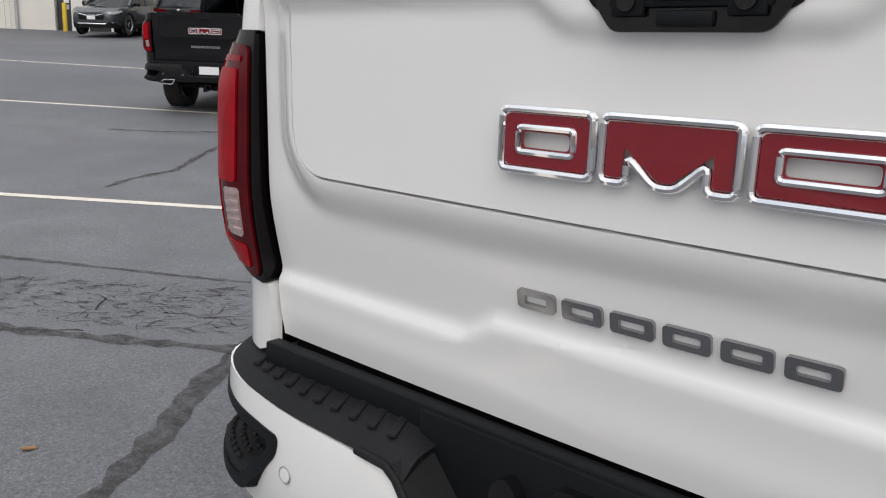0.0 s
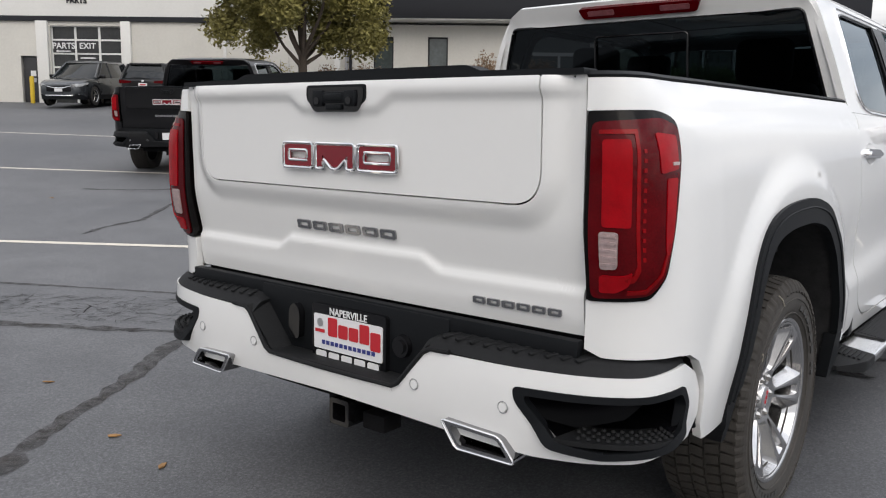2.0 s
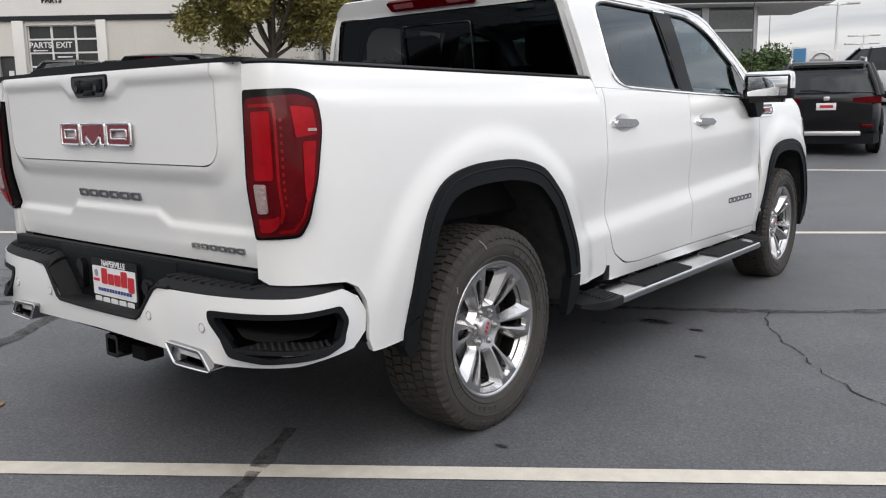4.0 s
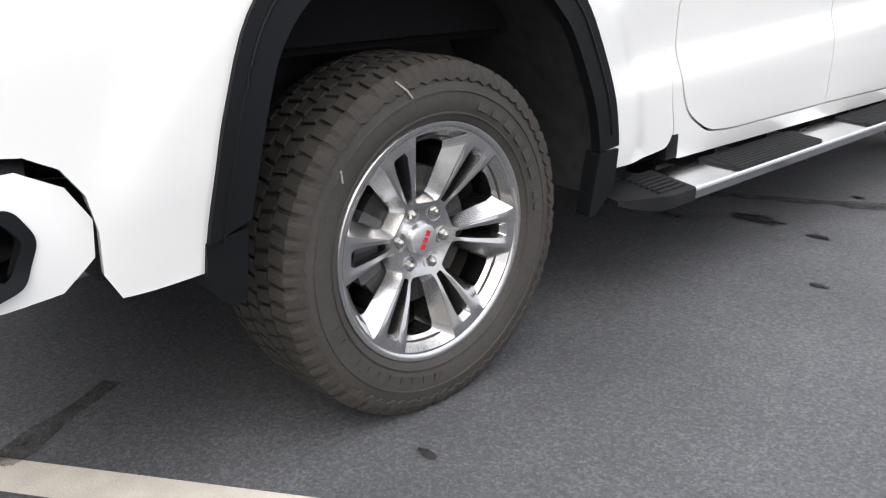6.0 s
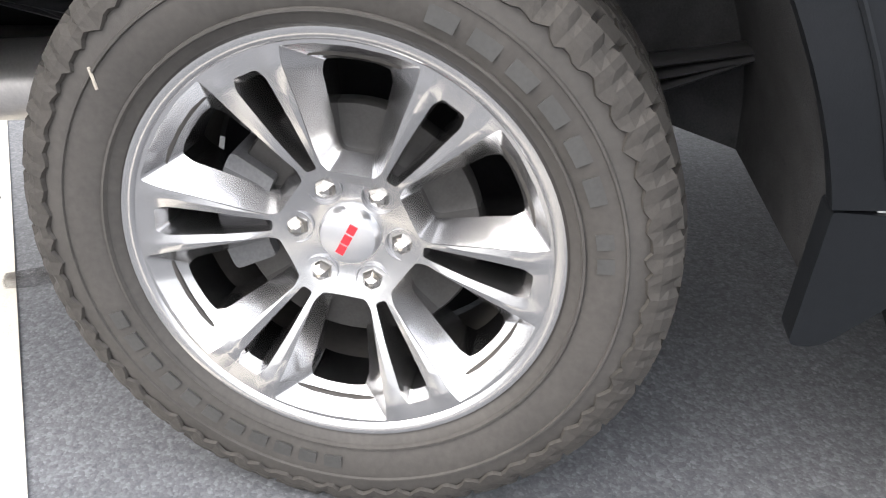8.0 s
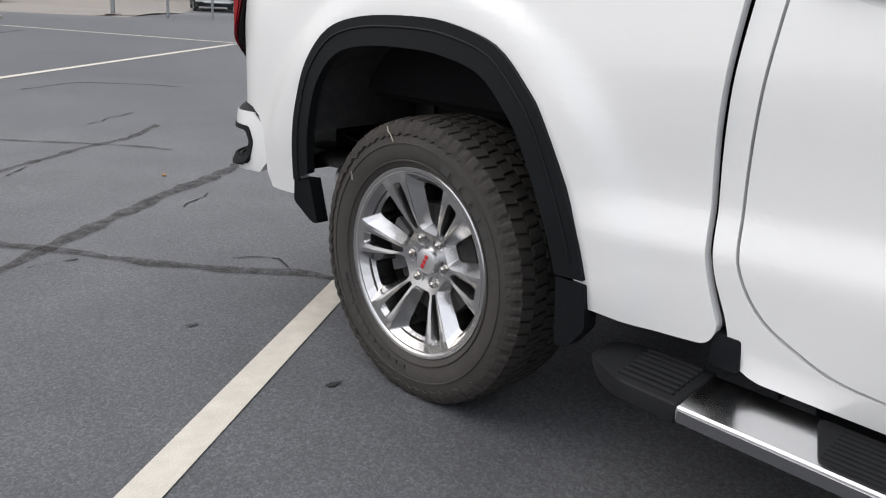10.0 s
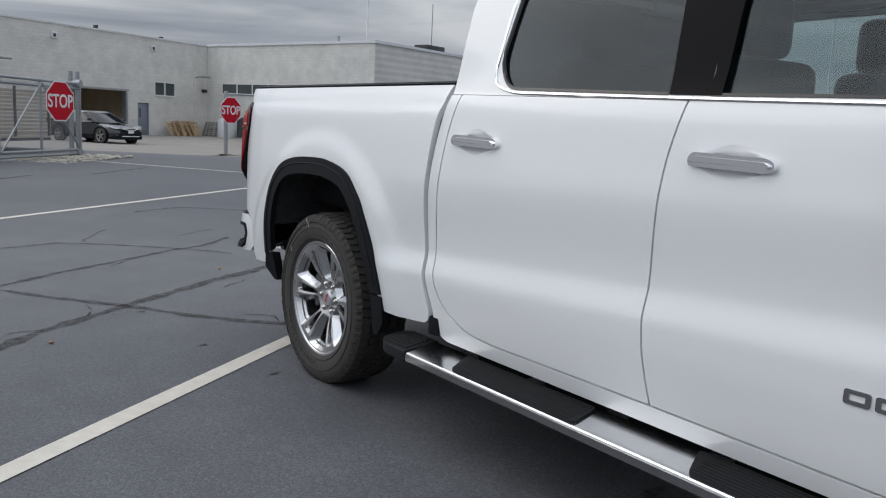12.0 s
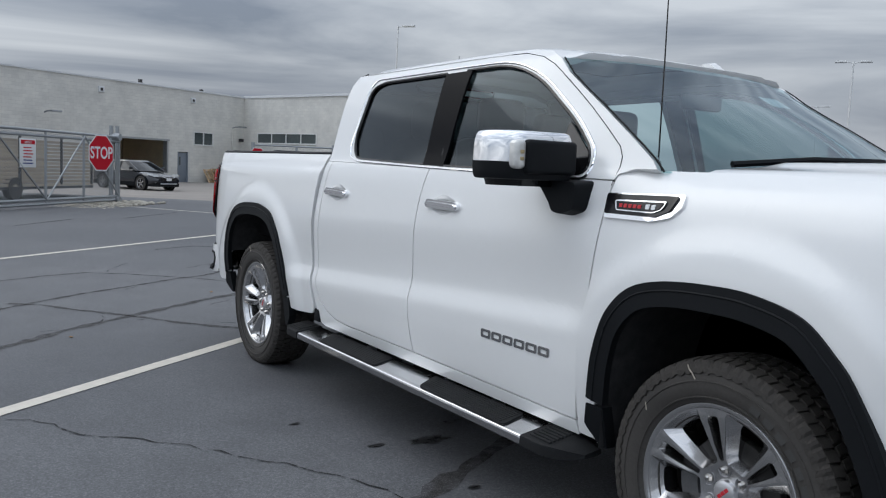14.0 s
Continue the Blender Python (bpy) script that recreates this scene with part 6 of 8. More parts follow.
def crazed(corners, count, seed):
    """A patch of short broken cracks that run roughly with the seams."""
    rng = random.Random(seed)
    bm = bmesh.new()
    c = [Vector(p) for p in corners]
    run = (c[1] - c[0]).normalized()
    for _ in range(count):
        a, b = rng.random(), rng.random()
        p = (c[0] * (1 - a) + c[1] * a) * (1 - b) + (c[3] * (1 - a) + c[2] * a) * b
        q = rng.gauss(0, 0.35) + (1.2 if rng.random() < 0.2 else 0)
        d = Vector((run.x * math.cos(q) - run.y * math.sin(q), run.x * math.sin(q) + run.y * math.cos(q)))
        rows = []
        for j in range(5):
            w = 0.0028 * (1 - abs(j - 2) / 2.6)
            p = p + d * rng.uniform(0.012, 0.04) + Vector((rng.gauss(0, 0.006), rng.gauss(0, 0.006)))
            n = Vector((-d.y, d.x)) * w
            rows.append([bm.verts.new((k.x, k.y, ground_z(k.x, k.y) + 0.0045)) for k in (p - n, p + n)])
        for u, v in zip(rows, rows[1:]):
            bm.faces.new((u[0], v[0], v[1], u[1]))
    bmesh.ops.recalc_face_normals(bm, faces=bm.faces[:])
    return bm


tagged(link("crazed_cracks", crazed([(-4.66, 0.85), (-3.40, 1.81), (-2.75, 1.36), (-3.96, 0.57)], 420, 5), CRACK), "network of fine cracks in worn asphalt", "crack", kind="stuff")
crack([(-1.15, -12.37), (-2.85, -14.44)], 0.08, SEAL, 14)
crack([(1.25, -10.31), (-0.09, -12.17)], 0.08, SEAL, 15)
crack([(-4.37, 0.21), (-4.07, 0.51), (-3.78, 0.47), (-3.23, 0.93)], 0.008, CRACK, 16, 0.04)
crack([(-4.17, 0.90), (-3.75, 1.22), (-3.53, 1.12), (-3.01, 1.47)], 0.008, CRACK, 17, 0.04)
crack([(0.11, 14.39), (0.99, 15.15), (2.22, 16.00)], 0.12, SEAL, 18)


def blotch(at, size, material, label, cat, seed):
    rng = random.Random(seed)
    bm = bmesh.new()
    n = 18
    vs = []
    for i in range(n):
        q = 2 * math.pi * i / n
        r = size * (0.6 + 0.5 * rng.random())
        x, y = at[0] + r * math.cos(q) * 1.5, at[1] + r * math.sin(q) * 0.7
        vs.append(bm.verts.new((x, y, ground_z(x, y) + 0.0045)))
    bm.faces.new(vs)
    bmesh.ops.triangulate(bm, faces=bm.faces[:])
    tagged(link(cat.replace(" ", "_"), bm, material), label, cat, kind="structure")


for i, (p, r) in enumerate((((0.82, 3.11), 0.085), ((1.10, 3.06), 0.035), ((0.98, 3.72), 0.03), ((1.31, 2.57), 0.025), ((0.56, 2.91), 0.05), ((1.14, 1.00), 0.022), ((1.26, 0.34), 0.018))):
    blotch(p, r, OIL, "black oil spot soaked into the asphalt", "oil stain", 40 + i)

LEAF_DRY = mat("dry_leaf", (0.32, 0.17, 0.06), 0.7, var=0.3)
rng = random.Random(77)
for i, p in enumerate(((-2.99, -0.26), (-1.92, -0.90), (-1.34, 0.07), (-5.36, 0.10), (-2.25, 0.23), (-0.92, 0.03), (-3.53, 2.12), (-9.25, 3.65), (1.96, -0.06), (0.33, -1.83))):
    bm = bmesh.new()
    prism(bm, [(0.03, 0), (0.008, 0.014), (-0.025, 0.006), (-0.02, -0.010), (0.006, -0.013)], 0.002, 0.006, m=Matrix.Translation((p[0], p[1], ground_z(*p) + 0.003)) @ pose(0, 0, 0, rng.uniform(-8, 8), rng.uniform(-8, 8), rng.uniform(0, 360)))
    tagged(link("fallen_leaf", bm, LEAF_DRY), "small dry brown leaf lying on the asphalt", "leaf", group="fallen leaves")


# ==== showroom building ====
built = {ob.name for ob in scene.objects}
STUCCO = mat("cream_stucco", (0.62, 0.60, 0.55), 0.9, var=0.07, scale=0.7, bump=0.3, bump_scale=60, dist=0.004)
STUCCO_B = mat("pale_stucco", (0.70, 0.69, 0.66), 0.9, var=0.05, scale=0.9, bump=0.3, bump_scale=60, dist=0.004)
FASCIA = mat("charcoal_fascia", (0.026, 0.027, 0.031), 0.75, spec=0.2, var=0.1, scale=1.5)
DOOR_DARK = mat("dark_painted_steel", (0.03, 0.03, 0.032), 0.45, var=0.1)
ALUM = mat("anodised_frame", (0.42, 0.42, 0.43), 0.4, 0.6, var=0.06)
GLASS_SHOP = mat("shop_glass", (0.07, 0.085, 0.085), 0.04, var=0.3, scale=0.6, spec=0.8)
CAR_GLASS = mat("dark_car_glass", (0.012, 0.014, 0.015), 0.05, var=0.2, spec=0.5)
CAR_LAMP = mat("clear_car_headlamp", (0.55, 0.56, 0.57), 0.12, 0.3, coat=1.0, var=0.2, scale=30)
GLASS_GARAGE = mat("garage_glass", (0.040, 0.042, 0.043), 0.08, var=0.3, scale=1.2, spec=0.3)
WHITE_FRAME = mat("white_painted_frame", (0.72, 0.72, 0.70), 0.5, var=0.04)
YELLOW = mat("yellow_bollard_paint", (0.62, 0.42, 0.03), 0.5, var=0.12)
BASE_F = pose(2.465 - 0.603 * 36.7, -1.967 + 0.797 * 36.7, 0, 0, 0, 37.1)


def fac(name, a, material, label="", cat="", kind="structure", bevel=0.0, parent=None):
    """A box in the showroom's own axes: along the front, depth, height."""
    ob = link(name, boxm(*a, bevel=bevel, m=None if parent else BASE_F), material, parent, smooth=bevel > 0)
    if cat:
        tagged(ob, label, cat, kind=kind)
    elif label:
        ob["label"] = label
    return ob


show = new("wall_showroom")
show.matrix_world = BASE_F
tagged(show, "long cream stucco front of the parts and sales building", "wall", kind="structure")
G0 = 0.9
for x0, x1, z0, z1 in ((-34, -18.55, G0, 4.8), (-18.55, -17.72, 3.38, 4.8), (-17.72, -17.25, G0, 4.8), (-17.25, -14.2, 4.62, 4.8), (-14.2, -3.75, G0, 4.8), (-3.75, -2.92, G0, 3.0), (-3.75, -2.92, 4.32, 4.8),
                       (-2.92, -1.5, G0, 4.8), (-1.5, -0.68, G0, 3.0), (-1.5, -0.68, 4.32, 4.8), (-0.68, 2.6, G0, 4.8), (2.6, 5.2, 4.4, 4.8), (5.2, 7.2, G0, 4.8)):
    fac("wall_panel", (x0, 0, z0, x1, 0.35, z1), STUCCO, parent=show)
fac("back_wall", (-34, 9.0, G0, 15, 9.3, 7.5), STUCCO, parent=show)
fac("upper_wall", (-34, -0.02, 5.0, -3.6, 0.35, 8.0), STUCCO_B, "pale stucco fascia", parent=show)
fac("trim_band", (-34, -0.10, 4.8, -3.6, 0.2, 5.0), FASCIA, "dark trim band", parent=show)
for x0, x1 in ((-17.78, -17.30), (-14.22, -13.82), (-9.95, -9.85), (-5.35, -5.12)):
    fac("pilaster", (x0, -0.16, G0, x1, 0.0, 4.8), STUCCO_B, parent=show, bevel=0.01)
for x in (-4.85, -4.68):
    ob = bmesh.new()
    cyl(ob, (x, -0.12, G0), (x, -0.12, 4.8), 0.06, 10)
    part("downpipe", ob, ALUM if x < -4.7 else FASCIA, show)
ob = bmesh.new()
cyl(ob, (-20.1, -0.1, G0), (-20.1, -0.1, 4.8), 0.07, 10)
part("downpipe", ob, ALUM, show)
for i in range(24):
    x = -26.0 + 0.24 * i
    fac("wall_rib", (x, -0.03, G0, x + 0.07, 0.0, 4.8), STUCCO, parent=show)
fac("roof", (-34, 0.0, 7.6, 15, 9.3, 7.8), FASCIA, parent=show)
fac("floor_slab", (-34, 0.35, 1.2, 15, 9.0, 1.3), STUCCO, parent=show)

dr = new("door_1")
dr.matrix_world = BASE_F
tagged(dr, "dark steel service door beside the garage door", "door", kind="structure")
fac("door_leaf", (-18.50, 0.10, 1.30, -17.74, 0.16, 3.36), DOOR_DARK, parent=dr, bevel=0.006)
fac("notice", (-18.20, 0.085, 2.55, -17.98, 0.098, 2.78), WHITE_PLAIN, "small pale notice", parent=dr)
fac("notice", (-18.20, 0.085, 2.30, -17.98, 0.098, 2.48), ALUM, parent=dr)
fac("door_handle", (-17.86, 0.03, 2.2, -17.82, 0.09, 2.32), ALUM, parent=dr, bevel=0.005)

gd = new("garage_door")
gd.matrix_world = BASE_F
tagged(gd, "white framed sectional garage door with dark glass panes", "garage door", kind="structure")
cols, rows_g = 3, 6
gx0, gx1, gz0, gz1 = -17.25, -14.22, 1.25, 4.62
pw, ph = (gx1 - gx0) / cols, (gz1 - gz0) / rows_g
for i in range(cols + 1):
    fac("stile", (gx0 + pw * i - 0.045, 0.12, gz0, gx0 + pw * i + 0.045, 0.20, gz1), WHITE_FRAME, parent=gd)
for j in range(rows_g + 1):
    for i in range(cols):
        fac("rail", (gx0 + pw * i + 0.046, 0.125, gz0 + ph * j - 0.035, gx0 + pw * (i + 1) - 0.046, 0.195, gz0 + ph * j + 0.035), WHITE_FRAME, parent=gd)
for j in range(rows_g):
    for i in range(cols):
        fac("pane", (gx0 + pw * i + 0.046, 0.155, gz0 + ph * j + 0.036, gx0 + pw * (i + 1) - 0.046, 0.165, gz0 + ph * (j + 1) - 0.036), GLASS_GARAGE, parent=gd)
stand = pose(0, 0, 0, 90, 0, 0)
zs = gz0 + ph * 4.0
for i, wd in ((0, "PARTS"), (1, "EXIT")):
    xc = gx0 + pw * (i + 0.5)
    board = fac("sign_board", (xc - 0.46, 0.10, zs + 0.04, xc + 0.46, 0.12, zs + ph - 0.04), DOOR_DARK, "black sign board with white lettering", parent=gd)
    words(wd, 0.34, 0.004, Matrix.Translation((xc, 0.094, zs + ph * 0.55)) @ stand, WHITE_PLAIN, "sign_word", gd)
ar = bmesh.new()
prism(ar, [(-0.35, 0), (-0.24, 0.06), (-0.24, 0.02), (0.30, 0.02), (0.30, -0.02), (-0.24, -0.02), (-0.24, -0.06)], 0, 0.006, m=Matrix.Translation((gx0 + pw * 0.5, 0.098, zs + 0.10)) @ stand)
part("arrow", ar, WHITE_PLAIN, gd, "white arrow under the lettering")
bdx = gx0 + pw * 1.5
fac("sign_board", (bdx - 0.42, 0.10, zs - ph + 0.06, bdx + 0.42, 0.12, zs - 0.05), DOOR_DARK, parent=gd)
for k in range(2):
    fac("print_bar", (bdx - 0.32, 0.092, zs - 0.20 - 0.14 * k, bdx + 0.32, 0.099, zs - 0.15 - 0.14 * k), WHITE_PLAIN, parent=gd)
words("PARTS", 0.30, 0.02, BASE_F @ Matrix.Translation((-16.05, -0.05, 5.62)) @ stand, FASCIA, "parts_lettering")
tagged(bpy.data.objects["parts_lettering"], "dark lettering on the pale fascia", "sign")

# windows of the front
for k, (x0, x1, z0, z1, nm) in enumerate(((-3.75, -2.92, 3.0, 4.32, "window_1"), (-1.5, -0.68, 3.0, 4.32, "window_2"), (2.6, 5.2, 1.2, 4.4, "window_3"))):
    w = new(nm)
    w.matrix_world = BASE_F
    tagged(w, "narrow dark-framed window in the stucco front" if k < 2 else "white framed entrance window", "window", kind="structure")
    fm = FASCIA if k < 2 else WHITE_FRAME
    fac("pane", (x0 + 0.05, 0.16, z0 + 0.05, x1 - 0.05, 0.18, z1 - 0.05), GLASS_SHOP, parent=w)
    fac("window_frame", (x0, 0.10, z0, x0 + 0.055, 0.22, z1), fm, parent=w)
    fac("window_frame", (x1 - 0.055, 0.10, z0, x1, 0.22, z1), fm, parent=w)
    fac("window_frame", (x0 + 0.056, 0.10, z1 - 0.055, x1 - 0.056, 0.22, z1), fm, parent=w)
    fac("window_sill", (x0 + 0.056, 0.08, z0, x1 - 0.056, 0.22, z0 + 0.055), fm, parent=w)
    if k == 2:
        fac("transom", (x0 + 0.056, 0.10, 3.62, x1 - 0.056, 0.22, 3.76), fm, parent=w)
        fac("mullion", (3.85, 0.10, z0 + 0.06, 3.95, 0.22, 3.62), fm, parent=w)

# canopy and glazed showroom end
can = new("canopy")
can.matrix_world = BASE_F
tagged(can, "long charcoal canopy fascia with a white coping", "canopy", kind="structure")
fac("fascia_panel", (-3.55, -1.0, 4.95, 15.9, 3.5, 5.9), FASCIA, parent=can, bevel=0.01)
fac("coping", (-3.60, -1.05, 5.9, 15.95, 3.5, 6.6), STUCCO_B, "white coping", parent=can, bevel=0.01)
for k in range(8):
    fac("coping_joint", (-3.3 + 2.4 * k, -1.056, 5.92, -3.28 + 2.4 * k, -1.051, 6.58), ALUM, parent=can)
fac("soffit", (-3.5, -0.95, 4.90, 15.85, 3.45, 4.95), STUCCO_B, parent=can)
glz = new("window_4")
glz.matrix_world = BASE_F
tagged(glz, "tall showroom glazing with aluminium posts", "window", kind="structure")
for k in range(4):
    x = 7.2 + 1.25 * k
    fac("mullion", (x, 0.05, G0, x + 0.12 + (0.16 if k in (3,) else 0), 0.25, 4.9), ALUM, parent=glz)
for k in range(4):
    x = 7.2 + 1.25 * k
    fac("pane", (x + 0.30, 0.13, 1.0, x + (1.24 if k < 3 else 2.1), 0.15, 3.9), GLASS_SHOP, parent=glz)
    fac("pane", (x + 0.30, 0.13, 4.0, x + (1.24 if k < 3 else 2.1), 0.15, 4.88), GLASS_SHOP, parent=glz)
    fac("transom", (x + 0.30, 0.06, 3.9, x + (1.24 if k < 3 else 2.1), 0.24, 4.0), ALUM, parent=glz)
ob = bmesh.new()
cyl(ob, (13.15, 0.2, G0), (13.15, 0.2, 4.9), 0.13, 14)
part("corner_post", ob, ALUM, glz)
bol = bmesh.new()
lathe(bol, [(0.0, 0.0), (0.085, 0.0), (0.085, 1.02), (0.07, 1.08), (0.0, 1.10)], 20)
for v in bol.verts:
    v.co = Vector((v.co.y, v.co.z, v.co.x))
bp_ = BASE_F @ Vector((-17.55, -1.1, 0))
ob = tagged(link("bollard", bol, YELLOW), "yellow steel bollard beside the service door", "bollard")
ob.location = (bp_.x, bp_.y, lot_z(bp_.x, bp_.y))


# ==== greenery ====
LEAVES = {
    "tree": mat("autumn_leaves", (0.215, 0.190, 0.055), 0.6, var=0.6, scale=0.7),
    "hedge": mat("hedge_leaves", (0.065, 0.105, 0.030), 0.6, var=0.5, scale=2.0),
    "rust": mat("rusty_shrub_leaves", (0.22, 0.14, 0.08), 0.7, var=0.5, scale=2.0),
    "yellow": mat("yellow_shrub_leaves", (0.34, 0.27, 0.06), 0.65, var=0.45, scale=2.0),
    "far": mat("far_tree_leaves", (0.13, 0.15, 0.07), 0.8, var=0.5, scale=0.3),
}
BARK = mat("tree_bark", (0.075, 0.058, 0.045), 0.9, var=0.35, scale=5, bump=0.8, bump_scale=40, dist=0.02)


def leaf_cloud(blobs, count, size, seed, shell=0.55):
    """Many small folded leaves scattered through the outer part of a set of lumps (x, y, z, rx, ry, rz)."""
    rng = random.Random(seed)
    weights = [b[3] * b[4] + b[4] * b[5] + b[3] * b[5] for b in blobs]
    verts, faces = [], []
    for _ in range(count):
        b = rng.choices(blobs, weights)[0]
        d = Vector((rng.gauss(0, 1), rng.gauss(0, 1), rng.gauss(0, 1))).normalized()
        r = (shell + (1 - shell) * rng.random()) * (1 + 0.10 * rng.gauss(0, 1))
        c = Vector((b[0] + d.x * b[3] * r, b[1] + d.y * b[4] * r, b[2] + d.z * b[5] * r))
        s = size * (0.6 + 0.8 * rng.random())
        a = Vector((rng.gauss(0, 1), rng.gauss(0, 1), rng.gauss(0, 0.7))).normalized()
        w = a.cross(Vector((rng.gauss(0, 1), rng.gauss(0, 1), rng.gauss(0, 1)))).normalized()
        n = a.cross(w)
        k = len(verts)
        verts += [c - a * s, c + w * s * 0.45 + n * s * 0.15, c + a * s, c - w * s * 0.45 + n * s * 0.15]
        faces += [(k, k + 1, k + 2), (k, k + 2, k + 3)]
    me = bpy.data.meshes.new("leaves")
    me.from_pydata([tuple(v) for v in verts], [], faces)
    return me


def leafy(name, me, material, parent=None):
    me.materials.append(material)
    ob = new(name, me)
    if parent:
        ob.parent = parent
    return ob


def make_tree(name, at, height, spread, trunk_r, leaf, count, size, seed, label, crown_low=0.42):
    rng = random.Random(seed)
    t = empty(name, (at[0], at[1], lot_z(*at)))
    tagged(t, label, "tree")
    bm = bmesh.new()
    fork = height * crown_low * 0.85
    tube(bm, [(0, 0, -0.1), (0.03, 0.02, fork * 0.3), (-0.04, 0.05, fork * 0.7), (0.02, 0.0, fork), (0.1, 0.05, height * 0.7)], [trunk_r * 1.25, trunk_r, trunk_r * 0.9, trunk_r * 0.8, trunk_r * 0.3], 10)
    part("trunk", bm, BARK, t)
    blobs = []
    for i in range(9):
        q = 2 * math.pi * i / 9 + rng.uniform(-0.3, 0.3)
        rr = spread * rng.uniform(0.45, 0.72)
        z = height * rng.uniform(crown_low + 0.10, 0.80)
        tip = Vector((rr * math.cos(q), rr * math.sin(q), z))
        lb = bmesh.new()
        tube(lb, [(0, 0, fork * rng.uniform(0.8, 1.0)), tip * 0.45 + Vector((0, 0, fork * 0.35)), tip], [trunk_r * 0.5, trunk_r * 0.3, trunk_r * 0.08], 7)
        part("limb", lb, BARK, t)
        blobs.append((tip.x, tip.y, tip.z, spread * rng.uniform(0.28, 0.42), spread * rng.uniform(0.28, 0.42), height * rng.uniform(0.10, 0.17)))
    for i in range(6):
        blobs.append((spread * rng.uniform(-0.45, 0.45), spread * rng.uniform(-0.45, 0.45), height * rng.uniform(0.62, 0.90), spread * 0.38, spread * 0.38, height * 0.13))
    for i in range(14 if count > 9000 else 4):
        q, rr = rng.uniform(0, 2 * math.pi), spread * rng.uniform(0.2, 0.95) ** 0.8
        blobs.append((rr * math.cos(q), rr * math.sin(q), height * rng.uniform(crown_low + 0.02, 0.62), spread * 0.26, spread * 0.26, height * 0.10))
    leafy("crown", leaf_cloud(blobs, count, size, seed, 0.2), LEAVES[leaf], t)
    return t


make_tree("tree", (-19.95, 18.75), 7.4, 2.65, 0.17, "tree", 70000, 0.080, 5, "young parking lot tree with green and yellow autumn leaves", 0.30)


def shrub(name, at, size, leaf, count, seed, label, cat="shrub", leaf_size=0.05, turn=0.0):
    rng = random.Random(seed)
    s = empty(name, (at[0], at[1], lot_z(*at)), turn)
    tagged(s, label, cat)
    blobs = []
    n = max(4, int(size[0] * 1.6))
    for i in range(n):
        blobs.append(((i + 0.5) / n * size[0] - size[0] / 2, rng.uniform(-0.2, 0.2) * size[1], size[2] * rng.uniform(0.48, 0.60), size[0] / n * 0.85, size[1] * 0.5, size[2] * rng.uniform(0.42, 0.55)))
    leafy("foliage", leaf_cloud(blobs, count, leaf_size, seed, 0.35), LEAVES[leaf], s)
    core = bmesh.new()
    for b in blobs:
        bmesh.ops.create_icosphere(core, subdivisions=2, radius=1.0, matrix=Matrix.Translation(b[:3]) @ Matrix.Diagonal((b[3] * 0.42, b[4] * 0.42, b[5] * 0.55, 1)))
    part("twig_core", core, BARK, s)
    for i in range(5):
        st = bmesh.new()
        x = rng.uniform(-0.4, 0.4) * size[0]
        tube(st, [(x, 0, -0.05), (x + rng.uniform(-0.1, 0.1), 0, size[2] * 0.5), (x + rng.uniform(-0.2, 0.2), rng.uniform(-0.2, 0.2), size[2] * 1.02)], [0.02, 0.014, 0.005], 5)
        part("stem", st, BARK, s)
    return s


def in_front(u, d):
    p = BASE_F @ Vector((u, d, 0))
    return (p.x, p.y)


shrub("shrub", in_front(-7.0, -4.8), (1.6, 1.3, 1.75), "yellow", 7000, 11, "yellow-green rounded shrub below the tree")
shrub("hedge", in_front(-3.0, -4.0), (4.6, 1.2, 1.55), "rust", 15000, 12, "rusty brown clipped hedge in front of the building", "hedge", turn=37)
shrub("shrub", in_front(1.9, -4.2), (2.9, 1.4, 2.0), "rust", 11000, 13, "tall rusty brown shrub in front of the building", turn=37)
shrub("hedge", (-7.65, 22.9), (6.4, 2.0, 1.62), "hedge", 42000, 14, "dense dark green clipped hedge", "hedge", leaf_size=0.06, turn=35)
for i, (x, y, h, w) in enumerate(((-24, 79, 5.2, 3.4), (-16.5, 92, 4.6, 3.6), (-14, 96, 5.4, 3.8), (-29, 92, 5.0, 4.0), (-9.5, 98, 4.4, 4.2), (-20, 100, 4.0, 4.5))):
    make_tree("tree", (x, y), h * 0.62 + 0.4, w * 0.8, 0.14, "far", 3600, 0.15, 30 + i, "distant green tree beyond the lot", 0.25)


# ==== other vehicles ====
def simple_wheel(parent, at, r, side):
    w = new("wheel")
    w.parent = parent
    w.matrix_local = pose(*at, 0, 0, 0 if side > 0 else 180)
    part("tyre", lathe(bmesh.new(), [(r * 0.66, -0.09), (r * 0.9, -0.11), (r, -0.09), (r, 0.09), (r * 0.9, 0.11), (r * 0.66, 0.10), (r * 0.66, -0.09)], 40), RUBBER, w)
    rim = part("rim", lathe(bmesh.new(), [(r * 0.20, 0.055), (r * 0.60, 0.065), (r * 0.66, 0.10), (r * 0.69, 0.10), (r * 0.69, 0.02), (r * 0.2, -0.02)], 40), ALU_DARK, w)
    for i in range(5):
        q = 72 * i + 10
        bm = boxm(0.055, -0.028, 0.02, 0.085, 0.028, r * 0.64, bevel=0.006, m=pose(0, 0, 0, q, 0, 0))
        part("spoke", bm, ALU, rim)


def loft(rows):
    """A closed skin over rings of equal count."""
    bm = bmesh.new()
    rings = [[bm.verts.new(p) for p in r] for r in rows]
    for A, B in zip(rings, rings[1:]):
        for j in range(len(A)):
            bm.faces.new((A[j - 1], A[j], B[j], B[j - 1]))
    bm.faces.new(rings[0])
    bm.faces.new(rings[-1])
    bmesh.ops.recalc_face_normals(bm, faces=bm.faces[:])
    return bm


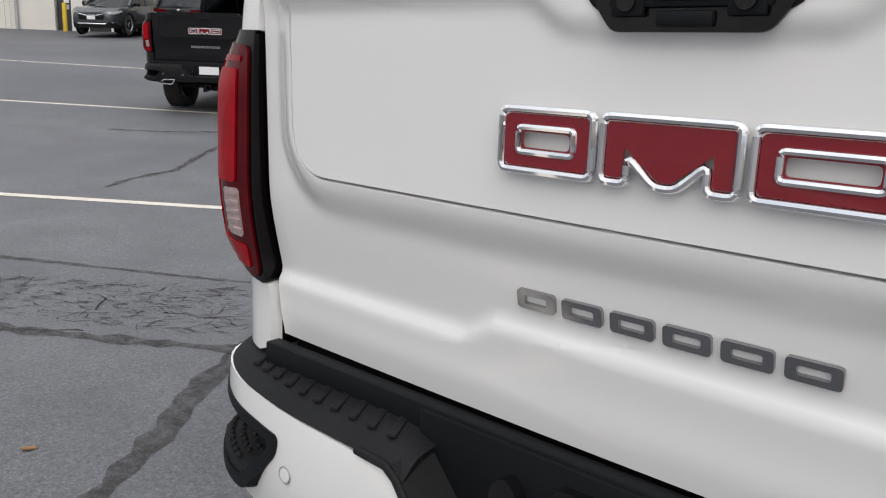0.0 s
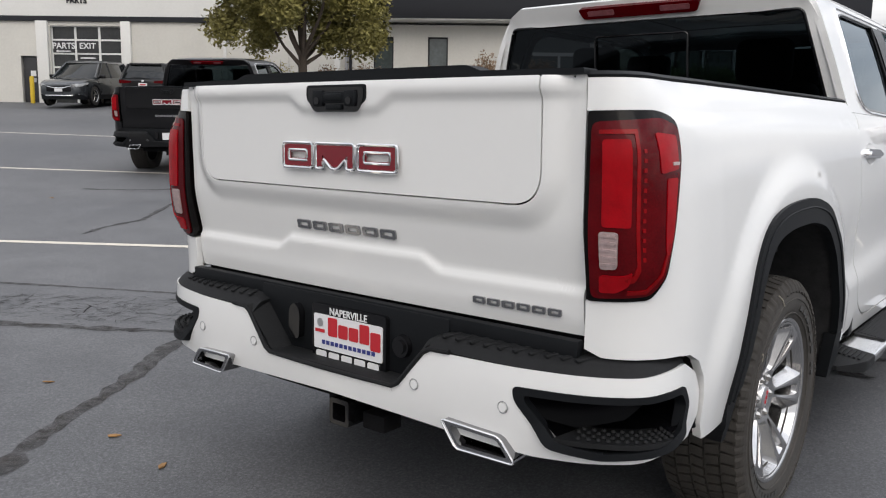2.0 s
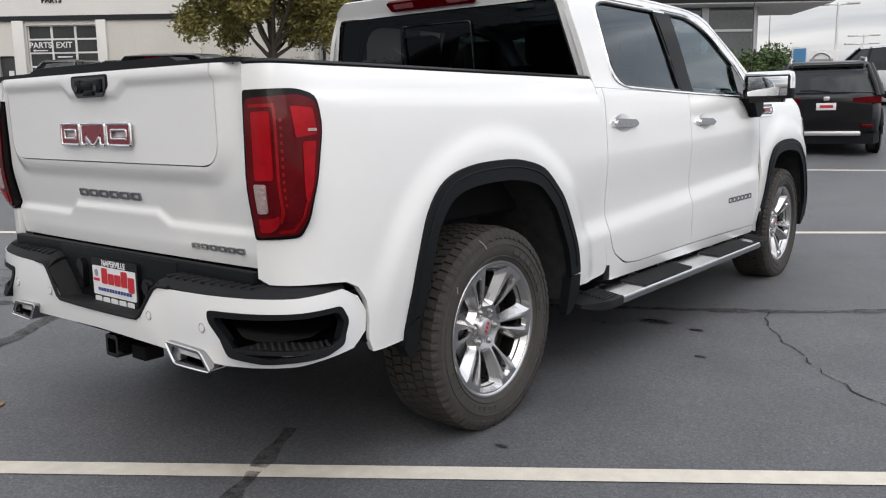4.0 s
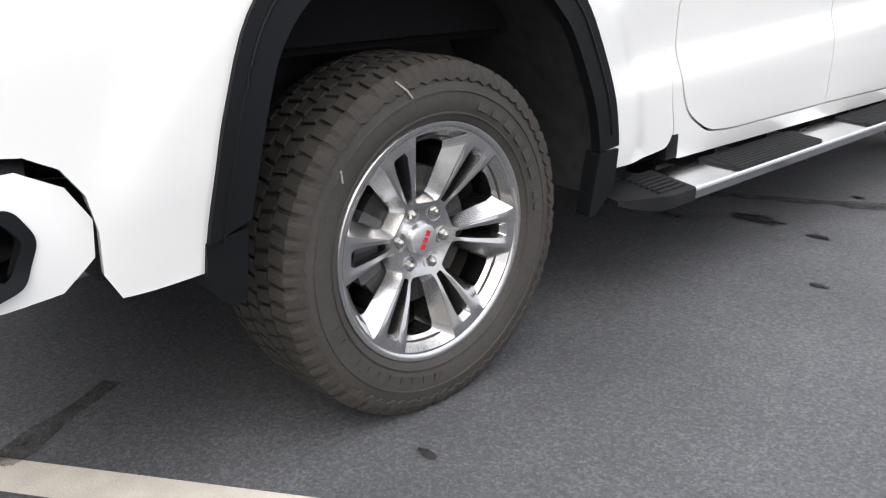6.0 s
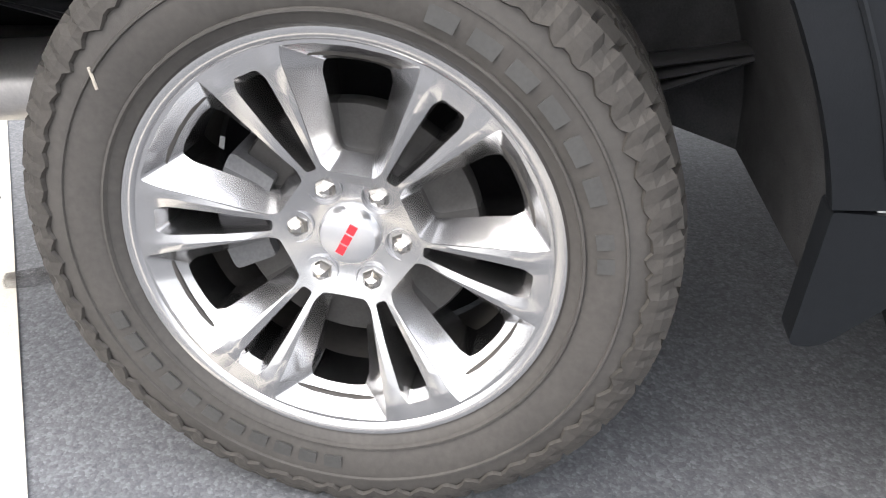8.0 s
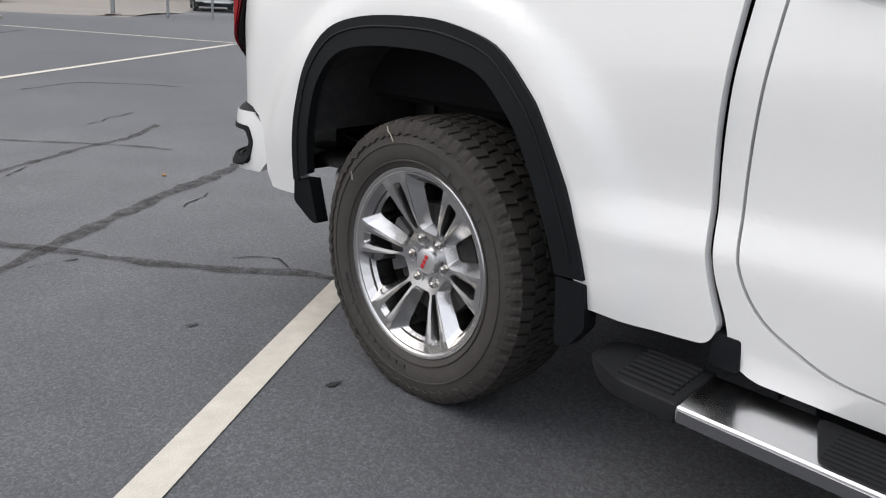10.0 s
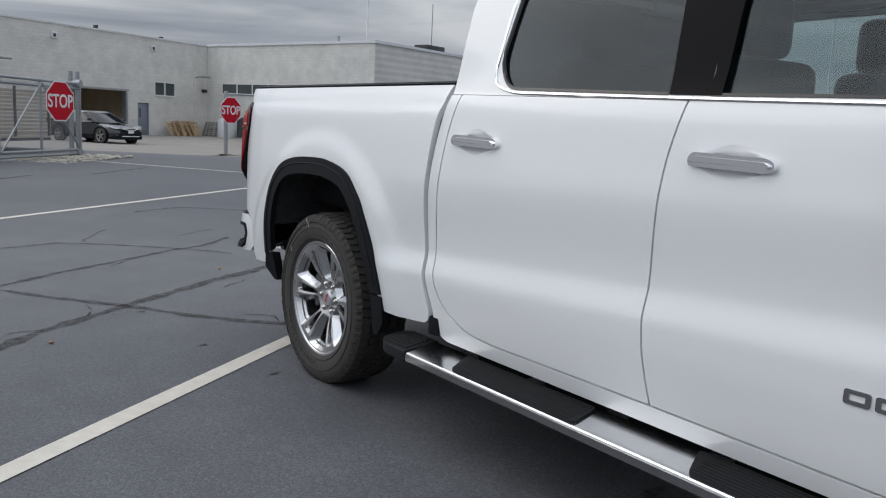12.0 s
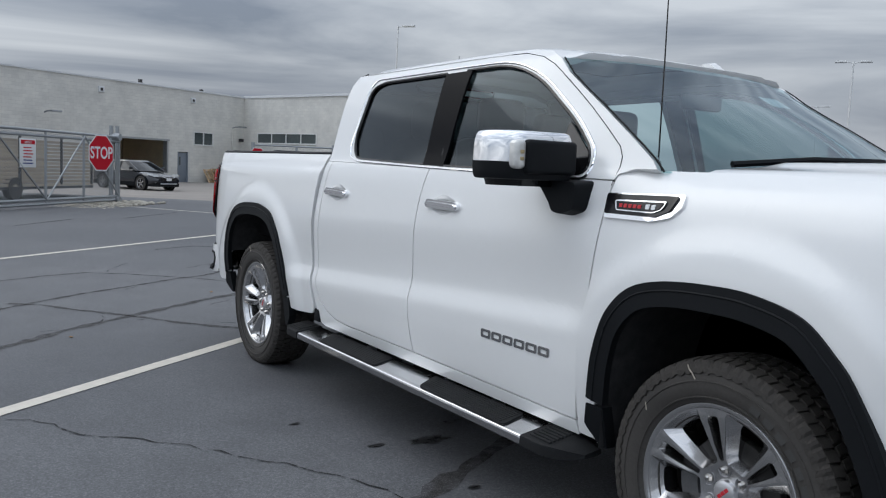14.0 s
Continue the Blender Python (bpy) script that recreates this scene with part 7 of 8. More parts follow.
def make_car(name, label, paint, at, turn, L, W, H, style, tilt=0.0, lamp=RED_LENS, rails=False, level=lot_z):
    car = empty(name, (0, 0, 0))
    tagged(car, label, "car")
    w = W / 2
    suv = style == "suv"
    deck = pchip([(0, 0.98), (0.08, 1.08), (L * 0.3, 1.07), (L * 0.62, 1.04), (L * 0.76, 1.0), (L * 0.94, 0.88), (L, 0.74)] if suv else
                 [(0, 0.88), (0.15, 1.0), (L * 0.2, 1.02), (L * 0.4, 0.96), (L * 0.66, 0.93), (L * 0.72, 0.90), (L * 0.92, 0.76), (L, 0.62)])
    wide = pchip([(0, 0.80), (0.12, 0.90), (0.5, 0.98), (L * 0.5, 1.0), (L - 0.7, 0.97), (L - 0.2, 0.86), (L, 0.70)])
    low = pchip([(0, 0.42), (0.25, 0.26), (L - 0.4, 0.24), (L, 0.36)])
    rows = []
    k = 36
    for i in range(k + 1):
        y = L * i / k
        hw, zt, zb = w * wide(y), deck(y), low(y)
        half = [(hw * 0.86, zb), (hw * 0.985, zb + 0.10), (hw, zb + (zt - zb) * 0.45), (hw * 0.99, zb + (zt - zb) * 0.78), (hw * 0.95, zt - 0.03), (hw * 0.86, zt), (hw * 0.4, zt + 0.015)]
        rows.append([(x, y, z) for x, z in half] + [(-x, y, z) for x, z in half[::-1]])
    part("body", loft(rows), paint, car, angle=50)
    part("lower_cladding", loft([[(s * hw, y, z) for s, z in ((1, 0.22), (1.008, 0.40), (-1.008, 0.40), (-1, 0.22))] for y, hw in ((0.02, w * 0.84), (0.2, w * 0.93), (0.6, w * 0.992), (L - 0.8, w * 0.985), (L - 0.25, w * 0.86), (L - 0.02, w * 0.72))]), TRIM, car)
    g0, g1, t0, t1 = (0.10, L * 0.74, 0.50, L * 0.56) if suv else (0.55, L * 0.74, 1.35, L * 0.54)
    zt = H
    zb = 1.02 if suv else 0.93

    def cage(k, grow=0.0):
        y0, y1 = g0 + (t0 - g0) * k, g1 + (t1 - g1) * k
        hw = w * (0.95 - 0.22 * k ** 1.2) + grow
        z = zb + (zt - 0.05 - zb) * k
        pts = []
        for sx, yy, bow in ((1, y0, -0.05), (1, y0 + 0.10, 0), (1, y1 - 0.15, 0), (1, y1, 0.08)):
            pts.append((sx * hw * (0.93 if bow else 1.0), yy - (grow if bow < 0 else -grow if bow > 0 else 0), z))
        return pts + [(-x, y, z2) for x, y, z2 in pts[::-1]]
    gl = part("glasshouse", loft([cage(q / 5) for q in range(6)]), CAR_GLASS, car, "dark car windows", angle=50)
    rf = [cage(0.93, 0.012), cage(0.98, 0.008)]
    top = cage(1.0, -0.05)
    rf.append([(x, y, z + 0.045) for x, y, z in top])
    part("roof", loft(rf), paint, car, angle=60)
    for s in (1, -1):
        for idx, r in ((0, 0.05), (1, 0.07 if suv else 0.06), (2, 0.045), (3, 0.04)):
            pl = bmesh.new()
            tube(pl, [(s * cage(q, 0.006)[idx][0], cage(q, 0.006)[idx][1], cage(q)[idx][2]) for q in (0, 0.33, 0.66, 0.97)], r * 0.7, 8)
            part("pillar", pl, paint if idx != 2 else GLOSS, car)
        cp = bmesh.new()
        m0, m1 = cage(0.0, 0.004), cage(0.96, 0.004)
        ym = L * 0.46
        tube(cp, [(s * m0[1][0], ym, m0[1][2]), (s * m1[1][0], ym - 0.03, m1[1][2])], 0.04, 6)
        part("pillar", cp, GLOSS, car)
        # lamps
        part("tail_lamp", loft([[(s * x, y, z) for x, z in ((w * 0.45, 0.93), (w * 0.45, 1.00), (w * 0.93, 1.03), (w * 0.93, 0.90))] for y in (-0.015, 0.10)] + [[(s * x, y, z) for x, z in ((w * 0.50, 0.93), (w * 0.50, 1.00), (w * 0.985, 1.03), (w * 0.985, 0.93))] for y in (0.32,)]), lamp, car, "dark red tail lamp")
        part("headlamp", loft([[(s * x, y, z) for x, z in ((w * 0.40 + (L - y) * 0.3, 0.66), (w * 0.40 + (L - y) * 0.3, 0.73), (w * 0.67 + (L - y) * 1.1, 0.79), (w * 0.68 + (L - y) * 1.1, 0.69))] for y in (L - 0.01, L - 0.14)] + [[(s * x, L - 0.5, z) for x, z in ((w * 0.60, 0.72), (w * 0.60, 0.78), (w * 0.965, 0.84), (w * 0.975, 0.78))]]), CAR_LAMP, car, "clear headlamp")
        part("reflector", boxm(s * w * 0.62, -0.02, 0.50, s * w * 0.82, 0.06, 0.56, bevel=0.01), RED_LENS, car)
        mm = bmesh.new()
        box(mm, s * w * 0.97, L * 0.66, 1.00, s * (w + 0.17), L * 0.66 + 0.10, 1.14, bevel=0.03, seg=3)
        part("mirror", mm, GLOSS if suv else paint, car)
        if rails:
            rl = bmesh.new()
            tube(rl, [(s * w * 0.66, 0.55, H - 0.02), (s * w * 0.67, 0.75, H + 0.045), (s * w * 0.67, L * 0.5, H + 0.05), (s * w * 0.66, L * 0.56, H - 0.01)], 0.018, 6)
            part("roof_rail", rl, SATIN, car, "bright roof rail")
        for y in (0.86 if suv else 0.95, L - 0.92):
            simple_wheel(car, (s * (w - 0.085), y, 0.35), 0.35, s)
            wl = bmesh.new()
            ring = [(s * (w * 0.995 + 0.004), y + 0.41 * math.cos(q), 0.35 + 0.41 * math.sin(q)) for q in [math.pi * i / 14 for i in range(15)]]
            tube(wl, ring, 0.035, 6)
            part("arch_trim", wl, TRIM, car)
            # dark disc stands in for the shaded wheel opening in the closed body
            wd = bmesh.new()
            prism(wd, [(y + 0.39 * math.cos(2 * math.pi * i / 24), 0.35 + 0.39 * math.sin(2 * math.pi * i / 24)) for i in range(24)], w * 0.93, w * 0.993, m=Matrix(((0, 0, s, 0), (1, 0, 0, 0), (0, 1, 0, 0), (0, 0, 0, 1))))
            part("wheel_well", wd, DARK, car)
    part("rear_bumper_trim", boxm(-w * 0.62, -0.03, 0.36, w * 0.62, 0.10, 0.44, bevel=0.02), SATIN if suv else TRIM, car)
    part("rear_plate", boxm(-0.155, -0.022, 0.80, 0.155, 0.02, 0.92, bevel=0.004), PLATE_WHITE, car)
    part("plate_mark", boxm(-0.10, -0.026, 0.84, 0.11, -0.021, 0.885), RED_INK, car)
    part("maker_badge", boxm(-0.05, -0.012, 0.955, 0.05, 0.05, 1.03, bevel=0.02), SATIN, car)
    part("grille", boxm(-w * 0.5, L - 0.05, 0.50, w * 0.5, L + 0.015, 0.70, bevel=0.02), GLOSS, car)
    gb = bmesh.new()
    tube(gb, [(-w * 0.50, L + 0.01, 0.70), (-w * 0.2, L + 0.02, 0.64), (w * 0.2, L + 0.02, 0.64), (w * 0.50, L + 0.01, 0.70)], 0.014, 6)
    part("grille_bar", gb, CHROME, car)
    part("front_plate", boxm(-0.15, L - 0.02, 0.50, 0.15, L + 0.025, 0.62, bevel=0.004), PLATE_WHITE, car)
    fb = bmesh.new()
    tube(fb, [(-w * 0.78, L - 0.12, 0.42), (-w * 0.5, L + 0.005, 0.36), (w * 0.5, L + 0.005, 0.36), (w * 0.78, L - 0.12, 0.42)], 0.022, 6)
    part("front_lip", fb, SATIN, car)
    if suv:
        wp = bmesh.new()
        tube(wp, [(0.05, 0.02, 1.10), (-0.22, 0.055, 1.13), (-0.42, 0.07, 1.13)], 0.014, 6)
        part("rear_wiper", wp, TRIM, car)
        part("roof_spoiler", loft([[(x, y, z) for x, y, z in ((-w * 0.62, 0.42, H - 0.085), (w * 0.62, 0.42, H - 0.085), (w * 0.62, 0.42, H - 0.04), (-w * 0.62, 0.42, H - 0.04))], [(-w * 0.64, 0.72, H - 0.06), (w * 0.64, 0.72, H - 0.06), (w * 0.64, 0.72, H - 0.005), (-w * 0.64, 0.72, H - 0.005)]]), paint, car)
    car.matrix_world = pose(at[0], at[1], level(*at) - 0.01, tilt, 0, turn)
    return car


make_car("car", "graphite compact crossover facing the lot beside the garage door", GREY_PAINT, (-31.6, 18.6), -144, 4.6, 1.85, 1.68, "suv", -2.5)
make_car("car", "black crossover parked nose to the building", BLACK_PAINT, (-26.6, 16.9), 40, 4.6, 1.85, 1.66, "suv", 3.0)
make_car("car", "white sport utility vehicle parked across the aisle", SILVER_PAINT, (-1.2, 28.6), 60, 5.1, 2.0, 1.85, "suv", 0.0)


# ==== service building behind ====
settle(built, FRONT_SITE)
make_truck("pickup_truck", "black crew cab pickup truck parked in the lot", BLACK_PAINT, (-10.02, 5.96, 0.41), 35, 3.6, hero=False, bright=SATIN)
make_car("car", "black crossover with roof rails parked nose away", BLACK_PAINT, (-0.92, 13.84), 15, 4.6, 1.80, 1.60, "suv", 3.6, rails=True, level=ground_z)

built = {ob.name for ob in scene.objects}
def block_mat():
    m, n, l, p = node_mat("painted_block_wall")
    co = n.new("ShaderNodeTexCoord")
    br = n.new("ShaderNodeTexBrick")
    mp = n.new("ShaderNodeMapping")
    mp.inputs["Rotation"].default_value = (radians(90), 0, 0)
    l.new(co.outputs["Object"], mp.inputs["Vector"])
    l.new(mp.outputs["Vector"], br.inputs["Vector"])
    br.inputs["Scale"].default_value = 1.0
    br.inputs["Brick Width"].default_value, br.inputs["Row Height"].default_value = 0.40, 0.20
    br.inputs["Mortar Size"].default_value = 0.008
    br.inputs["Color1"].default_value, br.inputs["Color2"].default_value = (0.63, 0.62, 0.585, 1), (0.68, 0.67, 0.63, 1)
    br.inputs["Mortar"].default_value = (0.58, 0.57, 0.54, 1)
    ns = noise_tex(n, l, 0.7, 5.0, 0.6)
    r = ramp_of(n, l, ns.outputs["Fac"], [(0.3, (0.86, 0.86, 0.86)), (0.7, (1.10, 1.09, 1.07))])
    mx = n.new("ShaderNodeMixRGB")
    mx.blend_type = "MULTIPLY"
    mx.inputs["Fac"].default_value = 1.0
    l.new(br.outputs["Color"], mx.inputs["Color1"])
    l.new(r.outputs["Color"], mx.inputs["Color2"])
    l.new(mx.outputs["Color"], p.inputs["Base Color"])
    p.inputs["Roughness"].default_value = 0.85
    bp = n.new("ShaderNodeBump")
    bp.inputs["Strength"].default_value, bp.inputs["Distance"].default_value = 0.7, 0.01
    l.new(br.outputs["Fac"], bp.inputs["Height"])
    bp.invert = True
    l.new(bp.outputs["Normal"], p.inputs["Normal"])
    return m


BLOCK = block_mat()
COPING = mat("white_metal_coping", (0.66, 0.67, 0.68), 0.45, var=0.05)
GREY_DOOR = mat("grey_blue_door_paint", (0.20, 0.225, 0.26), 0.5, var=0.06)
GALV = mat("galvanised_steel", (0.36, 0.375, 0.385), 0.45, 0.7, var=0.15, scale=12)
SIGN_RED = mat("sign_red", (0.50, 0.006, 0.02), 0.5, spec=0.2, var=0.04)
SIGN_WHITE = mat("sign_white", (0.76, 0.76, 0.76), 0.4, var=0.03)
WOOD = mat("pallet_wood", (0.46, 0.33, 0.20), 0.8, var=0.3, scale=4, bump=0.5, bump_scale=40, dist=0.004, per_object=0.3)
WOOD_GREY = mat("weathered_pallet_wood", (0.27, 0.25, 0.23), 0.85, var=0.3, scale=4, bump=0.5, bump_scale=40, dist=0.004, per_object=0.3)
GRAVEL = mat("pale_gravel", (0.42, 0.39, 0.33), 0.95, var=0.4, scale=9, bump=1.0, bump_scale=30, dist=0.03)
DUMP_GREEN = mat("dark_green_dumpster", (0.028, 0.045, 0.042), 0.5, var=0.2)
BAY_WALL = mat("tan_bay_wall", (0.80, 0.68, 0.48), 0.8, var=0.15, scale=1.0)
CONCRETE = mat("pale_concrete_apron", (0.27, 0.245, 0.22), 0.85, var=0.15, scale=0.6, bump=0.3, bump_scale=60, dist=0.004)

LW = pose(-19.3, -53.9, 0, 0, 0, 26.05)
RW = pose(-19.3, -53.9, 0, 0, 0, 108.55)


def wbox(name, a, material, parent, bevel=0.0, label=""):
    return part(name, boxm(*a, bevel=bevel), material, parent, label, smooth=bevel > 0)


wl_ = new("wall_service")
wl_.matrix_world = LW
tagged(wl_, "long grey painted concrete block wall with an open vehicle bay", "wall", kind="structure")
for a in ((0, -0.35, -0.5, 3.08, 0, 6.2), (3.08, -0.35, -0.5, 4.85, 0, 2.58), (3.08, -0.35, 3.48, 4.85, 0, 6.2), (4.85, -0.35, -0.5, 5.37, 0, 6.2), (5.37, -0.35, 2.06, 6.27, 0, 6.2), (6.27, -0.35, -0.5, 7.1, 0, 6.2),
          (7.1, -0.35, 2.72, 12.4, 0, 6.2), (12.4, -0.35, -0.5, 36, 0, 6.2)):
    wbox("wall_panel", a, BLOCK, wl_)
wbox("coping", (-0.3, -0.42, 6.2, 36, 0.06, 6.30), COPING, wl_)
wbox("lintel", (7.0, 0.0, 2.72, 12.5, 0.05, 2.84), GALV, wl_)
wbox("jamb", (7.1, -0.34, -0.4, 7.22, 0.04, 2.71), GALV, wl_)
wbox("bay_back", (5.0, -7.0, -0.4, 14.5, -6.8, 3.4), BAY_WALL, wl_)
wbox("bay_side", (5.0, -6.8, -0.4, 5.2, -0.36, 3.4), BAY_WALL, wl_)
wbox("bay_side", (14.3, -6.8, -0.4, 14.5, -0.36, 3.4), BAY_WALL, wl_)
wbox("bay_ceiling", (5.0, -7.0, 3.4, 14.5, -0.36, 3.6), STUCCO_B, wl_)
wbox("bay_bench", (7.6, -6.7, 0.0, 11.5, -6.1, 0.95), DOOR_DARK, wl_)
for i in range(7):
    wbox("bay_part", (7.5 + 0.65 * i, -6.6, 0.96, 7.9 + 0.65 * i, -6.2, 1.15 + 0.35 * ((i * 7) % 5) / 5), DOOR_DARK if i % 2 else IRON, wl_)
for x in (5.0, 12.33):
    v = wbox("vent", (x - 0.20, 0.0, 5.40, x + 0.20, 0.10, 5.76), COPING, wl_, 0.02, "white wall vent")
    part("vent_louvre", boxm(x - 0.09, 0.10, 5.48, x + 0.09, 0.108, 5.66), DOOR_DARK, v)
for x, z in ((16.05, 3.95), (1.15, 4.02)):
    lm = bmesh.new()
    tube(lm, [(x, 0.0, z - 0.05), (x, 0.25, z + 0.02), (x - 0.1, 0.7, z + 0.04)], [0.05, 0.05, 0.04], 8)
    lamp_ob = part("wall_lamp_arm", lm, GALV, wl_)
    part("wall_lamp_head", boxm(x - 0.55, 0.55, z - 0.03, x + 0.10, 0.85, z + 0.08, bevel=0.03), GALV, lamp_ob, "grey wall lamp head")
cm_ = bmesh.new()
box(cm_, 0.35, 0.1, 3.0, 0.65, 0.35, 3.22, bevel=0.03)
part("camera_box", cm_, DOOR_DARK, wl_, "small dark wall camera")
part("wall_pipe", cyl(bmesh.new(), (1.2, 0.06, 0.0), (1.2, 0.06, 3.9), 0.05, 8), BLOCK, wl_)
for x, y, z, h in ((6.9, -3.0, 6.2, 0.55), (0.9, -3.5, 6.2, 0.5)):
    part("roof_vent", boxm(x - 0.10, y - 0.12, z + 0.1, x + 0.10, y + 0.12, z + 0.1 + h, bevel=0.02), DOOR_DARK, wl_)
wbox("roof_deck", (0, -12, 6.1, 36, -0.4, 6.2), GRAVEL, wl_)
d2 = new("door_2")
d2.matrix_world = LW
tagged(d2, "grey-blue steel side door with a narrow pane", "door", kind="structure")
wbox("door_leaf", (5.42, -0.14, -0.2, 6.22, -0.08, 2.02), GREY_DOOR, d2, 0.006)
wbox("door_frame", (5.37, -0.2, -0.2, 5.42, 0.03, 2.06), GREY_DOOR, d2)
wbox("door_frame", (6.22, -0.2, -0.2, 6.27, 0.03, 2.06), GREY_DOOR, d2)
wbox("door_pane", (5.95, -0.085, 1.15, 6.08, -0.07, 1.72), GLASS_SHOP, d2)


def grid_window(name, m, x0, x1, z0, z1, n, label):
    w = new(name)
    w.matrix_world = m
    tagged(w, label, "window", kind="structure")
    sgn = 1 if m is LW else -1
    y0, y1 = (-0.10, 0.03) if sgn > 0 else (-0.03, 0.10)
    for i in range(n + 1):
        x = x0 + (x1 - x0) * i / n
        wbox("mullion", (x - 0.035, y0, z0, x + 0.035, y1, z1), WHITE_FRAME, w)
    for i in range(n):
        a, b = x0 + (x1 - x0) * i / n + 0.036, x0 + (x1 - x0) * (i + 1) / n - 0.036
        wbox("pane", (a, y0 + 0.05, z0 + 0.05, b, y0 + 0.06, z1 - 0.05), GLASS_SHOP, w)
        wbox("window_frame", (a, y0, z1 - 0.05, b, y1, z1), WHITE_FRAME, w)
        wbox("window_sill", (a, y0 - (0.04 if sgn < 0 else 0), z0 - 0.03, b, y1 + (0.04 if sgn > 0 else 0), z0 + 0.05), WHITE_FRAME, w)


grid_window("window_5", LW, 3.08, 4.85, 2.58, 3.48, 2, "two-pane window high in the grey block wall")
grid_window("window_6", RW, 1.57, 7.65, 2.95, 3.68, 4, "row of four dark panes in the grey block wall")
wr_ = new("wall_service_wing")
wr_.matrix_world = RW
tagged(wr_, "grey painted concrete block wing", "wall", kind="structure")
for a in ((0, 0, -0.5, 1.57, 0.35, 6.2), (1.57, 0, -0.5, 7.65, 0.35, 2.95), (1.57, 0, 3.68, 7.65, 0.35, 6.2), (7.65, 0, -0.5, 15.2, 0.35, 6.2)):
    wbox("wall_panel", a, BLOCK, wr_)
wbox("end_wall", (14.85, 0.35, -0.5, 15.2, 14, 6.2), BLOCK, wr_)
wbox("coping", (0.06, -0.08, 6.2, 15.28, 0.45, 6.36), COPING, wr_)
wbox("end_coping", (14.8, 0.45, 6.2, 15.28, 14, 6.36), COPING, wr_)
wbox("roof_deck", (0.2, 0.4, 6.1, 14.85, 14, 6.19), GRAVEL, wr_)
part("roof_stack", cyl(bmesh.new(), (10.0, 2.5, 6.2), (10.0, 2.5, 7.0), 0.09, 10), GALV, wr_)
part("roof_unit", boxm(15.6 - 2.0, 6, 6.2, 15.6 - 0.9, 8, 6.75, bevel=0.03), DOOR_DARK, wr_)
apron = sheet([(7.0, -13.2), (-1.85, -15.4), (-6.0, -18.0), (-12.0, -26.5), (-24.0, -46.0), (-19.4, -53.6), (12.5, -38.1)], [], 1.6, lambda x, y: (x, y, lot_z(x, y) + 0.006), (0, 0, 1))
tagged(link("pavement", apron, CONCRETE), "pale worn concrete apron before the service bay", "pavement", kind="structure")


# ==== fence, gate and signs ====
def place(p):
    return (p[0], p[1], lot_z(*p))


def mesh_panel(length, height, pitch=0.085, r=0.0042):
    """Woven diamond wire."""
    bm = bmesh.new()
    n = int((length + height) / pitch)
    for i in range(n):
        for s in (1, -1):
            x0 = i * pitch if s > 0 else i * pitch
            a = (x0 - height, 0.0) if s > 0 else (x0, 0.0)
            b = (x0, height) if s > 0 else (x0 - height, height)
            (ax, az), (bx, bz) = a, b
            t0 = max(0.0, (0 - ax) / (bx - ax) if bx > ax else (length - ax) / (bx - ax) if ax > length else 0.0)
            t1 = min(1.0, (length - ax) / (bx - ax) if bx > ax else (0 - ax) / (bx - ax) if bx < 0 else 1.0)
            if t1 - t0 < 0.01:
                continue
            p = Vector((ax + (bx - ax) * t0, 0.006 * s, az + (bz - az) * t0))
            q = Vector((ax + (bx - ax) * t1, 0.006 * s, az + (bz - az) * t1))
            d = (q - p).normalized()
            w = d.cross(Vector((0, 1, 0))) * r
            y = Vector((0, r, 0))
            k = [bm.verts.new(v) for v in (p - w, p + y, p + w, q - w, q + y, q + w)]
            bm.faces.new((k[0], k[1], k[4], k[3]))
            bm.faces.new((k[1], k[2], k[5], k[4]))
            bm.faces.new((k[2], k[0], k[3], k[5]))
    return bm


def rod(name, p, q, r, parent, material=None, n=10):
    return part(name, cyl(bmesh.new(), p, q, r, n), material or GALV, parent)


def octagon(r):
    return [(r * math.cos(math.pi / 8 + math.pi / 4 * i), r * math.sin(math.pi / 8 + math.pi / 4 * i)) for i in range(8)]


def stop_sign(at, turn, size, label):
    sg = new("stop_sign")
    sg.matrix_world = pose(*at, 0, 0, turn)
    tagged(sg, label, "sign", group="stop signs")
    r = size / 2 / math.cos(math.pi / 8)
    st = pose(0, 0, 0, 90, 0, 0)
    bm = bmesh.new()
    prism(bm, octagon(r), 0, 0.008, m=st)
    plate = part("plate", bm, SIGN_WHITE, sg, "white octagon plate")
    bm = bmesh.new()
    prism(bm, octagon(r * 0.94), 0.008, 0.011, m=st)
    part("face", bm, SIGN_RED, plate, "red octagon face")
    words("STOP", size * 0.46, 0.002, Matrix.Translation((0, -0.013, -0.01 * size)) @ st @ Matrix.Diagonal((0.82, 1, 1, 1)), SIGN_WHITE, "sign_word", sg)
    return sg


ga, gb_ = Vector((-2.62, -18.6)), Vector((1.75, -13.6))
glen = (gb_ - ga).length
gdir = math.degrees(math.atan2(gb_.y - ga.y, gb_.x - ga.x))
gate = empty("sliding_gate", (ga.x, ga.y, lot_z(ga.x, ga.y)), gdir)
tagged(gate, "galvanised chain-link sliding gate on rollers", "gate")
gh = 1.80
for x in (0.0, glen * 0.26, glen * 0.5, glen * 0.78, glen):
    rod("gate_post", (x, 0, 0.10), (x, 0, gh), 0.032, gate)
for z in (0.10, 0.20, gh - 0.12, gh):
    rod("gate_rail", (0, 0, z), (glen, 0, z), 0.035, gate)
rod("gate_brace", (0.05, 0.03, 0.2), (glen * 0.26, 0.03, gh - 0.05), 0.022, gate)
rod("gate_brace", (glen * 0.26, 0.03, gh - 0.05), (glen * 0.5, 0.03, 0.2), 0.022, gate)
